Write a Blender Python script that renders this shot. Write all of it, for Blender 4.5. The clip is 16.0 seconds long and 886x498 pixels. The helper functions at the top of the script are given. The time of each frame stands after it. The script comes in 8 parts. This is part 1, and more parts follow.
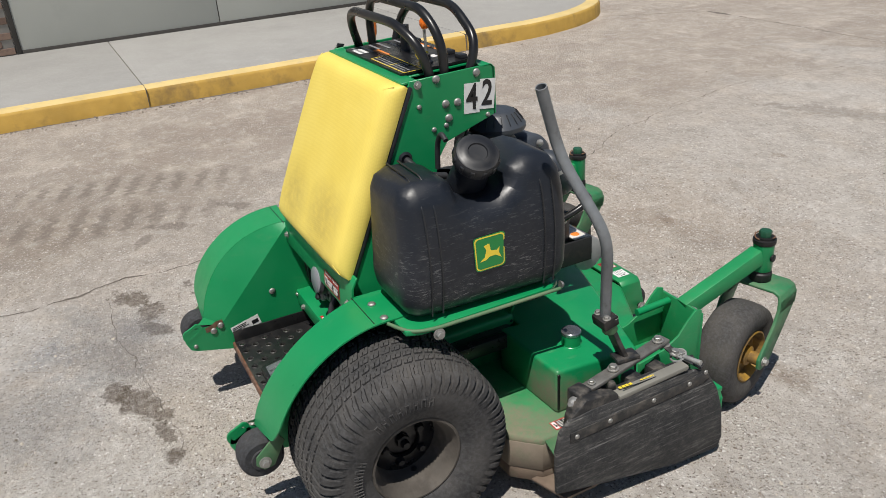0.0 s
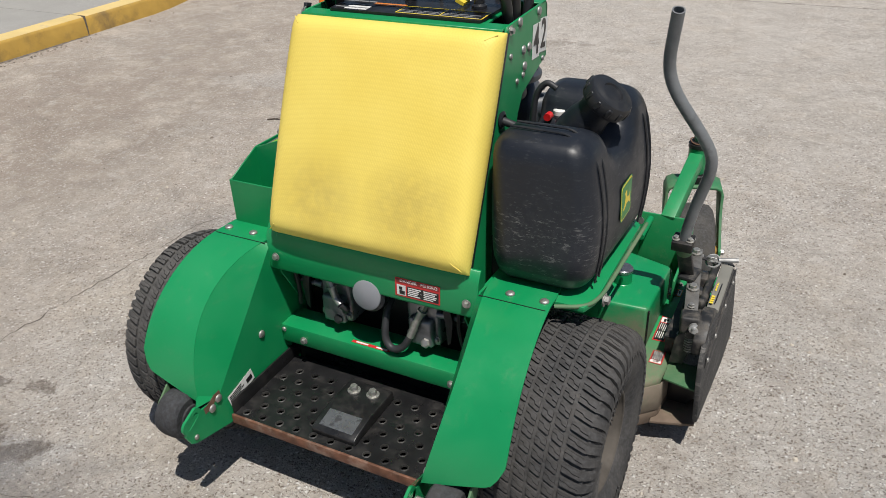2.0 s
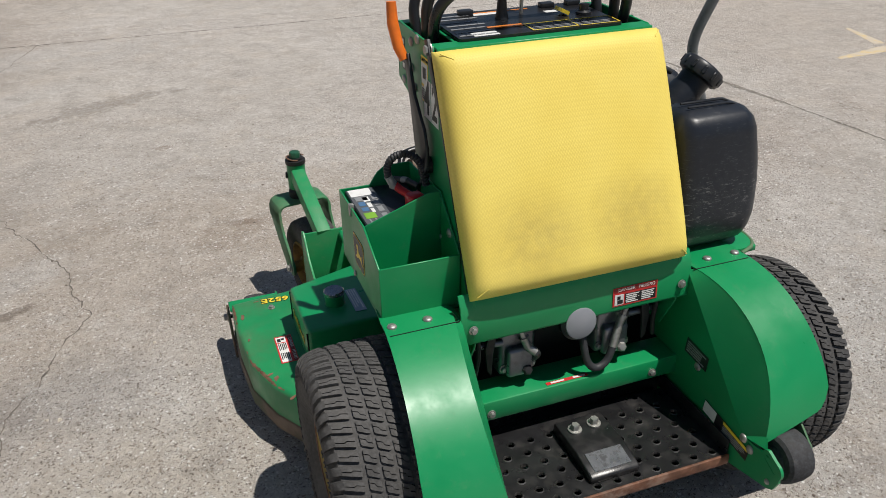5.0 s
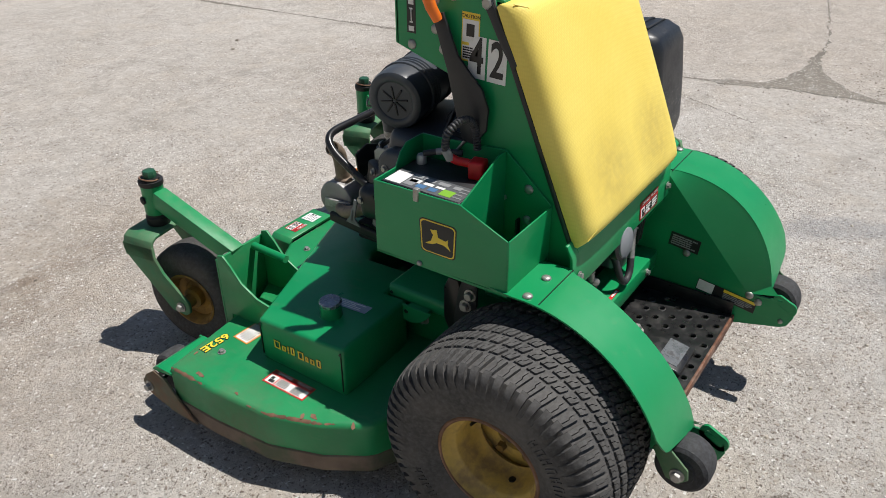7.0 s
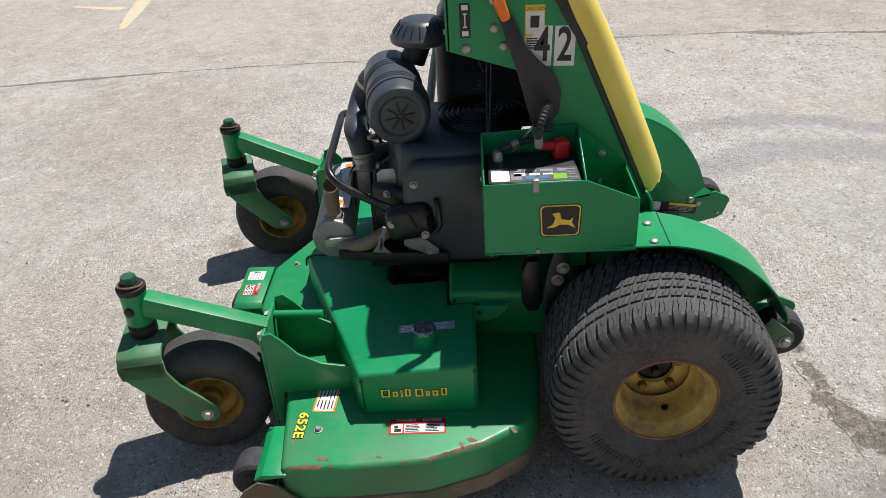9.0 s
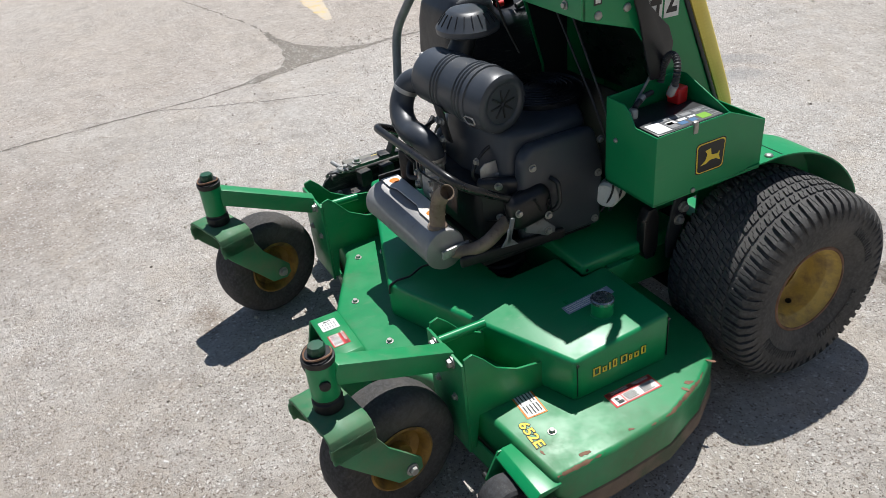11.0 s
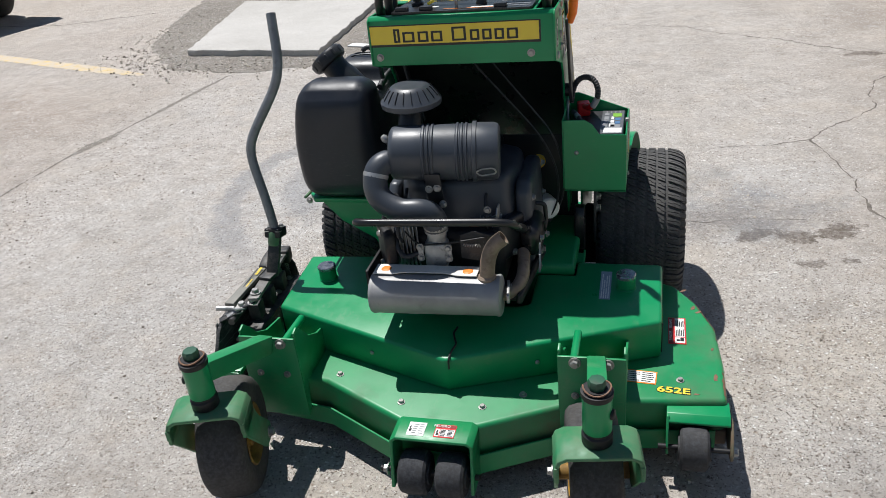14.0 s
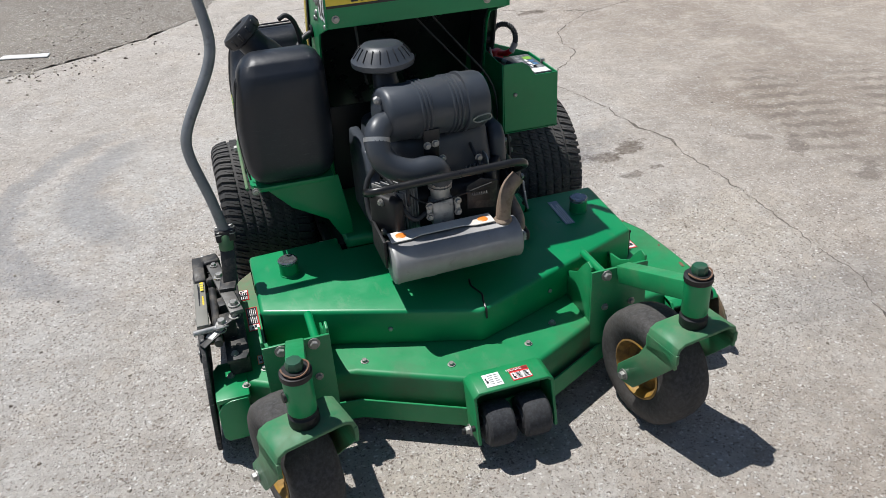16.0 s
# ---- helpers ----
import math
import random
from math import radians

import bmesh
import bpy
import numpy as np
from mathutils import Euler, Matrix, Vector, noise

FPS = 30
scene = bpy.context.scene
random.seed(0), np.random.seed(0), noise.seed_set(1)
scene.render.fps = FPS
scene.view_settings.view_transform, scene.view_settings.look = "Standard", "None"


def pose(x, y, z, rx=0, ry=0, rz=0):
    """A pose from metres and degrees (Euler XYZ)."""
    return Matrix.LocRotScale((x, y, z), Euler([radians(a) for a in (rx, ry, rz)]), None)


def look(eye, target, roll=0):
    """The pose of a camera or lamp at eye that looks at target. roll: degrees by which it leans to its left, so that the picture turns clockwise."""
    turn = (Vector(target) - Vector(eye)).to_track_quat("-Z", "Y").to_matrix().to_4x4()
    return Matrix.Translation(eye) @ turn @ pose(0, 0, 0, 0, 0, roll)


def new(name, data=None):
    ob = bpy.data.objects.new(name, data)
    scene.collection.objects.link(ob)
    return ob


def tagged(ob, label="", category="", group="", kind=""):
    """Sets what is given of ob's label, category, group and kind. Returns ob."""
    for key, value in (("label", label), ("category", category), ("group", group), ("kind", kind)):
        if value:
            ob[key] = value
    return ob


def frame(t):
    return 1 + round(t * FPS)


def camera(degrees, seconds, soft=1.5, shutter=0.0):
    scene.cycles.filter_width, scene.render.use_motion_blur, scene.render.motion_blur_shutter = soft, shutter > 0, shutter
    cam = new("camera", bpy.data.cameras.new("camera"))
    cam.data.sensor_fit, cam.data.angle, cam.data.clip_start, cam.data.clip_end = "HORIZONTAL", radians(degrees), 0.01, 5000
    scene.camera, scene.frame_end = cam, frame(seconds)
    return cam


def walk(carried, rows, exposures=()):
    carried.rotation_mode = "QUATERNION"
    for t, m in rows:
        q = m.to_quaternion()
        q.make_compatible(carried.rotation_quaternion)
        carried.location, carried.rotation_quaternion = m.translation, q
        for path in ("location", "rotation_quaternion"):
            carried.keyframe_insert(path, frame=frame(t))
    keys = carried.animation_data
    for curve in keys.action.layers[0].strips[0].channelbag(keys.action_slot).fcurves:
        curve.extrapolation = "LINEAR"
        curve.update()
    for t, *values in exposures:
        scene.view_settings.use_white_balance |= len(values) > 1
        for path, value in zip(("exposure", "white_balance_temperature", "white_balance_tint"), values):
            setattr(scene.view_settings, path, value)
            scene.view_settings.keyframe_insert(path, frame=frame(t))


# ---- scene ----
cam = camera(58.8, 16.0, 0.4)
PATH = [
    (0, (2.036, -0.603, 1.607), (0.423, 0.185, 0.726), -4.0),
    (0.5, (1.766, -0.831, 1.588), (0.318, 0.183, 0.651), -3.1),
    (1, (1.519, -1.027, 1.581), (0.245, 0.179, 0.622), -3.0),
    (1.5, (1.186, -1.173, 1.558), (0.129, 0.216, 0.581), -2.7),
    (2, (0.912, -1.357, 1.547), (0.1, 0.178, 0.554), -2.3),
    (2.5, (0.677, -1.557, 1.552), (0.08, 0.094, 0.592), -2.3),
    (3, (0.331, -1.628, 1.526), (-0.014, 0.097, 0.575), -1.8),
    (3.5, (0.024, -1.649, 1.528), (-0.043, 0.102, 0.562), -1.7),
    (4, (-0.284, -1.683, 1.556), (-0.098, 0.059, 0.59), -1.6),
    (4.5, (-0.537, -1.576, 1.533), (-0.168, 0.144, 0.58), -2.2),
    (4.7, (-0.645, -1.48, 1.531), (-0.191, 0.22, 0.581), -1.8),
    (6.8, (-1.537, -0.69, 1.503), (-0.189, 0.368, 0.471), 0.1),
    (7, (-1.619, -0.601, 1.499), (-0.207, 0.366, 0.465), -0.2),
    (7.5, (-1.794, -0.407, 1.535), (-0.247, 0.324, 0.5), -2.1),
    (8, (-1.846, -0.155, 1.517), (-0.215, 0.345, 0.473), -3.3),
    (8.5, (-1.883, 0.102, 1.518), (-0.205, 0.392, 0.47), -3.2),
    (9, (-1.962, 0.405, 1.535), (-0.262, 0.486, 0.484), -3.6),
    (9.5, (-1.961, 0.69, 1.523), (-0.263, 0.597, 0.471), -3.7),
    (10, (-1.871, 0.986, 1.534), (-0.192, 0.72, 0.481), -4.8),
    (10.2, (-1.847, 1.089, 1.528), (-0.182, 0.742, 0.476), -5.2),
    (12.3, (-1.304, 2.12, 1.549), (-0.131, 0.888, 0.498), -6.7),
    (12.5, (-1.247, 2.188, 1.562), (-0.128, 0.894, 0.526), -6.8),
    (13, (-0.998, 2.299, 1.546), (-0.05, 0.846, 0.552), -6.6),
    (13.5, (-0.751, 2.402, 1.57), (-0.029, 0.812, 0.596), -5.8),
    (13.8, (-0.614, 2.464, 1.581), (-0.028, 0.812, 0.617), -6.4),
    (14, (-0.512, 2.557, 1.583), (-0.011, 0.868, 0.636), -6.3),
    (14.5, (-0.263, 2.631, 1.575), (0.086, 0.901, 0.634), -7.1),
    (15, (0.05, 2.608, 1.557), (0.187, 0.861, 0.593), -5.5),
    (15.5, (0.325, 2.606, 1.554), (0.143, 0.876, 0.568), -4.1),
    (16, (0.585, 2.552, 1.544), (0.108, 0.899, 0.525), -3.6),
]
walk(cam, [(t, look(*at)) for t, *at in PATH], ((0.0, -0.13, 6500, 10), (3.5, -0.21, 6500, 10), (4.5, -0.26, 6500, 10), (6.4, -0.05, 6450, 10), (9.0, 0.18, 6300, 10), (13.0, 0.13, 6180, 10), (16.0, 0.08, 6180, 10)))

# ---- world ----
world = bpy.data.worlds.new("sky")
scene.world = world
world.use_nodes = True
wt = world.node_tree
sky = wt.nodes.new("ShaderNodeTexSky")
sky.sky_type, sky.sun_disc = "NISHITA", False
sky.sun_elevation, sky.sun_rotation = radians(67), radians(133)
sky.air_density, sky.dust_density = 1.0, 0.5
wt.nodes["Background"].inputs["Strength"].default_value = 0.058
wt.links.new(sky.outputs["Color"], wt.nodes["Background"].inputs["Color"])

SUN_FROM = Vector((0.155, -0.145, 0.52))
sun = bpy.data.lights.new("sun", "SUN")
sun.energy, sun.angle, sun.color = 5.1, radians(0.53), (1.0, 0.955, 0.89)
new("sun", sun).matrix_world = look(SUN_FROM * 40, (0, 0, 0))


# ---- materials ----
def nodes_of(name):
    m = bpy.data.materials.new(name)
    m.use_nodes = True
    t = m.node_tree
    return m, t, t.nodes["Principled BSDF"]


def add(t, kind, **values):
    n = t.nodes.new("ShaderNode" + kind)
    for key, value in values.items():
        if key in n.inputs:
            n.inputs[key].default_value = value
    return n


def noise_of(t, scale, detail=3.0, rough=0.55, vector=None):
    n = add(t, "TexNoise", Scale=scale, Detail=detail, Roughness=rough)
    if vector is None:
        vector = add(t, "TexCoord").outputs["Object"]
    t.links.new(vector, n.inputs["Vector"])
    return n.outputs["Fac"]


def ramp(t, fac, a, b, lo=0.0, hi=1.0):
    n = add(t, "MapRange")
    n.inputs["From Min"].default_value, n.inputs["From Max"].default_value = a, b
    n.inputs["To Min"].default_value, n.inputs["To Max"].default_value = lo, hi
    t.links.new(fac, n.inputs["Value"])
    return n.outputs["Result"]


def mixc(t, fac, a, b):
    n = t.nodes.new("ShaderNodeMix")
    n.data_type = "RGBA"
    for sock, v in ((n.inputs["Factor"], fac), (n.inputs[6], a), (n.inputs[7], b)):
        if isinstance(v, (tuple, float, int)):
            sock.default_value = (*v, 1) if isinstance(v, tuple) else v
        else:
            t.links.new(v, sock)
    return n.outputs[2]


def mul(t, a, b, op="MULTIPLY"):
    n = t.nodes.new("ShaderNodeMath")
    n.operation = op
    for sock, v in zip(n.inputs, (a, b)):
        if isinstance(v, (float, int)):
            sock.default_value = v
        else:
            t.links.new(v, sock)
    return n.outputs[0]


def bump(t, p, height, strength, distance=0.002):
    n = add(t, "Bump", Strength=strength, Distance=distance)
    t.links.new(height, n.inputs["Height"])
    t.links.new(n.outputs["Normal"], p.inputs["Normal"])


def surf(name, color, rough=0.5, metal=0.0, var=0.15, vscale=6.0, dirt=None, dscale=9.0, dcut=(0.55, 0.75), damt=0.6,
         grain=200.0, gbump=0.1, gdist=0.001, rvar=0.12, spec=0.5, coat=0.0, spots=(), chips=0.0):
    """A surface with broad tone variation, dirt in patches, and fine relief."""
    m, t, p = nodes_of(name)
    c = tuple(color)
    dark = tuple(v * (1 - var) for v in c)
    light = tuple(min(1, v * (1 + var)) for v in c)
    col = mixc(t, ramp(t, noise_of(t, vscale, 4), 0.3, 0.7), dark, light)
    r = ramp(t, noise_of(t, vscale * 2.3, 4), 0.25, 0.75, rough - rvar, rough + rvar)
    if dirt:
        mask = mul(t, ramp(t, noise_of(t, dscale, 6, 0.65), *dcut), damt)
        col = mixc(t, mask, col, tuple(dirt))
        r = mul(t, r, mul(t, mask, 0.35), "ADD")
    if chips:
        mp = add(t, "Mapping")
        mp.inputs["Scale"].default_value = (26, 9, 34)
        mp.inputs["Rotation"].default_value = (0.3, 0.2, 0.5)
        t.links.new(add(t, "TexCoord").outputs["Object"], mp.inputs["Vector"])
        rub = mul(t, ramp(t, noise_of(t, 1.0, 7, 0.75, mp.outputs["Vector"]), 0.56, 0.72), 0.45 * chips)
        col = mixc(t, rub, col, (0.14, 0.25, 0.14))
        nick = mul(t, ramp(t, noise_of(t, 48, 6, 0.85), 0.675, 0.70), ramp(t, noise_of(t, 5, 4), 0.42, 0.6))
        col = mixc(t, mul(t, nick, 0.85 * chips), col, (0.24, 0.21, 0.16))
        r = mul(t, r, mul(t, rub, 0.3), "ADD")
    for x, y, z, rad, tone, amt in spots:
        d = t.nodes.new("ShaderNodeVectorMath")
        d.operation = "DISTANCE"
        t.links.new(add(t, "TexCoord").outputs["Object"], d.inputs[0])
        d.inputs[1].default_value = (x, y, z)
        far = mul(t, d.outputs["Value"], mul(t, noise_of(t, 14, 6, 0.7), rad * 1.2), "ADD")
        mask = mul(t, ramp(t, far, rad * 0.9, rad * 1.7, 1.0, 0.0), ramp(t, noise_of(t, 60, 4, 0.7), 0.3, 0.6, amt * 0.55, amt))
        col = mixc(t, mask, col, tone)
        r = mul(t, r, mul(t, mask, 0.35), "ADD")
    t.links.new(col, p.inputs["Base Color"])
    t.links.new(r, p.inputs["Roughness"])
    p.inputs["Metallic"].default_value = metal
    p.inputs["Specular IOR Level"].default_value = spec
    p.inputs["Coat Weight"].default_value = coat
    p.inputs["Coat Roughness"].default_value = 0.15
    if gbump:
        bump(t, p, noise_of(t, grain, 2), gbump, gdist)
    return m


GREEN = surf("green_paint", (0.005, 0.248, 0.082), 0.34, var=0.10, vscale=5, dirt=(0.030, 0.225, 0.095), dscale=5, dcut=(0.45, 0.75), damt=0.4, grain=700, gbump=0.03, rvar=0.08, chips=0.35)
GREEN_HOOD = surf("green_cover_paint", (0.006, 0.252, 0.086), 0.34, var=0.10, vscale=5, dirt=(0.038, 0.22, 0.098), dscale=5, dcut=(0.45, 0.75), damt=0.45, grain=700, gbump=0.03, rvar=0.08, chips=0.7,
                  spots=((0.56, 0.41, 0.25, 0.10, (0.21, 0.185, 0.13), 0.85), (0.59, 0.52, 0.22, 0.09, (0.20, 0.18, 0.13), 0.7), (0.50, 0.40, 0.22, 0.09, (0.21, 0.185, 0.13), 0.8)))
GREEN_WORN = surf("green_paint_worn", (0.015, 0.245, 0.084), 0.42, var=0.12, vscale=7, dirt=(0.095, 0.21, 0.10), dscale=11,
                  dcut=(0.5, 0.78), damt=0.55, grain=500, gbump=0.05, chips=0.8)
GREEN_DECK = surf("green_deck_paint", (0.012, 0.230, 0.077), 0.42, var=0.12, vscale=7, dirt=(0.065, 0.19, 0.085), dscale=11, dcut=(0.5, 0.78), damt=0.32, grain=500, gbump=0.05, chips=0.65,
                  spots=((0.60, 0.36, 0.21, 0.19, (0.10, 0.165, 0.085), 0.9), (0.60, 0.28, 0.13, 0.16, (0.215, 0.18, 0.13), 0.95), (0.40, 0.245, 0.13, 0.15, (0.215, 0.18, 0.13), 0.9), (-0.30, 0.93, 0.12, 0.10, (0.12, 0.09, 0.06), 0.6), (0.42, 0.92, 0.12, 0.10, (0.12, 0.09, 0.06), 0.6), (0.05, 1.05, 0.11, 0.10, (0.09, 0.11, 0.06), 0.6), (0.25, 0.98, 0.11, 0.11, (0.09, 0.11, 0.06), 0.6), (-0.22, 0.99, 0.11, 0.11, (0.09, 0.11, 0.06), 0.6), (-0.66, 0.86, 0.13, 0.12, (0.13, 0.13, 0.08), 0.55), (-0.73, 0.62, 0.13, 0.13, (0.12, 0.14, 0.08), 0.55)))
FORK = surf("green_fork_paint_faded", (0.028, 0.185, 0.075), 0.5, var=0.15, vscale=8, dirt=(0.15, 0.185, 0.11), dscale=9, dcut=(0.42, 0.7), damt=0.75, grain=400, gbump=0.08)
GREEN_DUST = surf("green_paint_dusty", (0.045, 0.17, 0.07), 0.55, var=0.15, dirt=(0.20, 0.19, 0.13), dscale=6, dcut=(0.35, 0.7), damt=0.7, gbump=0.05)
LIP = surf("scraped_dusty_rim", (0.155, 0.115, 0.085), 0.75, 0.1, var=0.3, vscale=12, dirt=(0.075, 0.115, 0.07), dscale=7, dcut=(0.5, 0.62), damt=0.7, grain=250, gbump=0.3)
GRIME = surf("dusty_black_steel", (0.022, 0.0225, 0.024), 0.52, 0.1, var=0.3, dirt=(0.130, 0.116, 0.100), dscale=30, dcut=(0.46, 0.66), damt=0.75, grain=260, gbump=0.25)
# black plastic; the sheets inside the tower use it in place of shade
BLACK = surf("black_plastic_and_shade", (0.016, 0.0175, 0.021), 0.42, var=0.25, dirt=(0.06, 0.055, 0.05), dscale=14, damt=0.35, grain=900, gbump=0.08)
# black paint; on the right side rail it stands in for shade
BLACK_PAINT_SHADE = surf("black_paint_and_shade", (0.012, 0.012, 0.013), 0.32, var=0.2, dirt=(0.07, 0.06, 0.05), dscale=12, damt=0.3, grain=500, gbump=0.04)
SHROUD = surf("engine_shroud_plastic", (0.050, 0.058, 0.071), 0.40, var=0.2, dirt=(0.10, 0.09, 0.08), dscale=9, damt=0.4, grain=600, gbump=0.1)
DARK = surf("dark_steel", (0.02, 0.02, 0.021), 0.55, 0.3, var=0.3, dirt=(0.09, 0.075, 0.06), dscale=18, damt=0.6, grain=300, gbump=0.15)
STEEL = surf("zinc_steel", (0.38, 0.375, 0.355), 0.48, 0.75, var=0.2, vscale=60, dirt=(0.16, 0.13, 0.10), dscale=50, damt=0.5, gbump=0.05)
CAST = surf("cast_aluminium", (0.42, 0.42, 0.41), 0.5, 0.6, var=0.25, vscale=30, dirt=(0.05, 0.045, 0.04), dscale=25, damt=0.7, grain=350, gbump=0.2)
TUBE = surf("grey_tube_paint", (0.21, 0.222, 0.232), 0.5, 0.25, var=0.15, vscale=20, dirt=(0.05, 0.045, 0.04), dscale=30, damt=0.5, gbump=0.08)
MUFFLER = surf("heat_stained_steel", (0.33, 0.325, 0.32), 0.55, 0.35, var=0.2, vscale=9, dirt=(0.11, 0.055, 0.035), dscale=16, dcut=(0.6, 0.8), damt=0.6, grain=260, gbump=0.2)
PIPE = surf("rusty_exhaust_pipe", (0.26, 0.20, 0.15), 0.65, 0.3, var=0.25, vscale=22, dirt=(0.10, 0.06, 0.04), dscale=30, damt=0.7, grain=260, gbump=0.2)
SHIELD = surf("cream_heat_shield", (0.74, 0.71, 0.65), 0.55, 0.2, var=0.06, vscale=15, dirt=(0.45, 0.33, 0.22), dscale=22, damt=0.5)
RUST = surf("rusted_bare_edge", (0.19, 0.105, 0.065), 0.75, 0.2, var=0.4, vscale=25, dirt=(0.30, 0.23, 0.19), dscale=30, damt=0.7, grain=250, gbump=0.3)
WHEEL_YELLOW = surf("yellow_rim_paint", (0.60, 0.43, 0.11), 0.5, var=0.18, vscale=10, dirt=(0.25, 0.18, 0.10), dscale=18, dcut=(0.42, 0.66), damt=0.85, grain=120, gbump=0.15)
CASTER_RIM = surf("muddy_yellow_rim", (0.36, 0.20, 0.02), 0.55, var=0.2, vscale=14, dirt=(0.10, 0.065, 0.035), dscale=16, dcut=(0.35, 0.65), damt=0.85)
WHEEL_DUST = surf("dust_caked_rim", (0.088, 0.077, 0.065), 0.8, var=0.25, vscale=14, dirt=(0.055, 0.048, 0.042), dscale=12, dcut=(0.42, 0.65), damt=0.75, grain=160, gbump=0.2)
NUT_OCHRE = surf("ochre_painted_nut", (0.20, 0.12, 0.03), 0.55, var=0.3, vscale=60, dirt=(0.05, 0.04, 0.03), dscale=40, damt=0.7)
RED = surf("red_rubber", (0.55, 0.012, 0.015), 0.4, var=0.15, vscale=40)
ORANGE = surf("orange_grip", (0.80, 0.17, 0.012), 0.45, var=0.12, vscale=30)
WHITE = surf("white_vinyl", (0.75, 0.75, 0.73), 0.4, var=0.05, vscale=40, dirt=(0.45, 0.42, 0.36), dscale=60, damt=0.5, gbump=0)
# black print; also the sheet that stands in for shade behind the pumps
BLACK_INK_SHADE = surf("black_ink_and_shade", (0.012, 0.012, 0.013), 0.4, var=0.1, gbump=0)
RED_INK = surf("red_ink", (0.55, 0.03, 0.03), 0.4, var=0.1, gbump=0)
ORANGE_INK = surf("orange_ink", (0.75, 0.22, 0.03), 0.4, var=0.1, gbump=0)
YELLOW_INK = surf("yellow_ink", (0.80, 0.60, 0.05), 0.4, var=0.06, gbump=0)
LOGO_GREEN = surf("emblem_green", (0.015, 0.22, 0.05), 0.35, var=0.06, gbump=0)
GREY_INK = surf("grey_ink", (0.24, 0.245, 0.25), 0.45, var=0.1, gbump=0)
BLUE_INK = surf("blue_ink", (0.07, 0.16, 0.30), 0.45, var=0.1, gbump=0)
HOSE = surf("black_rubber_hose", (0.026, 0.027, 0.030), 0.55, var=0.25, vscale=30, grain=400, gbump=0.1)


def rubber(name, base, dust, amt):
    m, t, p = nodes_of(name)
    big = ramp(t, noise_of(t, 7, 5, 0.65), 0.35, 0.7)
    fine = ramp(t, noise_of(t, 110, 4, 0.7), 0.42, 0.68)
    col = mixc(t, mul(t, big, amt), base, dust)
    col = mixc(t, mul(t, fine, 0.5), col, tuple(v * 3.0 for v in base))
    mud = ramp(t, noise_of(t, 32, 6, 0.8), 0.60, 0.68)
    col = mixc(t, mul(t, mud, 0.4), col, tuple(v * 1.35 for v in dust))
    t.links.new(col, p.inputs["Base Color"])
    p.inputs["Roughness"].default_value = 0.82
    p.inputs["Specular IOR Level"].default_value = 0.3
    bump(t, p, noise_of(t, 260, 3), 0.35, 0.0015)
    return m


RUBBER = rubber("tyre_rubber", (0.034, 0.034, 0.035), (0.112, 0.104, 0.096), 0.7)
RUBBER_DUSTY = rubber("dusty_tyre_rubber", (0.045, 0.0445, 0.0445), (0.125, 0.118, 0.110), 0.7)
RUBBER_FRONT = rubber("caster_tyre_rubber", (0.036, 0.036, 0.037), (0.11, 0.098, 0.085), 0.65)


def flap_rubber():
    m, t, p = nodes_of("scuffed_rubber_flap")
    tc = add(t, "TexCoord").outputs["Object"]
    mp = add(t, "Mapping")
    mp.inputs["Scale"].default_value = (20, 9, 75)
    mp.inputs["Rotation"].default_value = (0.35, 0, 0)
    t.links.new(tc, mp.inputs["Vector"])
    patch = ramp(t, noise_of(t, 8, 7, 0.7), 0.40, 0.62)
    scuff = mul(t, ramp(t, noise_of(t, 1.0, 8, 0.78, mp.outputs["Vector"]), 0.50, 0.60), patch)
    fine = ramp(t, noise_of(t, 90, 6, 0.75), 0.48, 0.66)
    col = mixc(t, mul(t, patch, 0.55), (0.017, 0.0185, 0.021), (0.058, 0.057, 0.056))
    col = mixc(t, mul(t, scuff, 0.8), col, (0.170, 0.162, 0.150))
    col = mixc(t, mul(t, fine, 0.35), col, (0.105, 0.096, 0.085))
    long = add(t, "Mapping")
    long.inputs["Scale"].default_value = (20, 4.5, 150)
    long.inputs["Rotation"].default_value = (0.10, 0, 0)
    t.links.new(tc, long.inputs["Vector"])
    line = mul(t, ramp(t, noise_of(t, 1.0, 7, 0.75, long.outputs["Vector"]), 0.575, 0.61), ramp(t, noise_of(t, 5, 4), 0.4, 0.55))
    col = mixc(t, mul(t, line, 0.75), col, (0.245, 0.24, 0.23))
    gouge = ramp(t, noise_of(t, 1.4, 7, 0.8, mp.outputs["Vector"]), 0.62, 0.645)
    col = mixc(t, mul(t, gouge, 0.9), col, (0.010, 0.010, 0.011))
    t.links.new(col, p.inputs["Base Color"])
    p.inputs["Roughness"].default_value = 0.7
    bump(t, p, mul(t, mul(t, scuff, 0.4), mul(t, fine, gouge, "SUBTRACT"), "ADD"), 0.5, 0.0015)
    return m


FLAP = flap_rubber()
ROLLER = rubber("grey_roller_rubber", (0.026, 0.0275, 0.031), (0.088, 0.084, 0.080), 0.55)


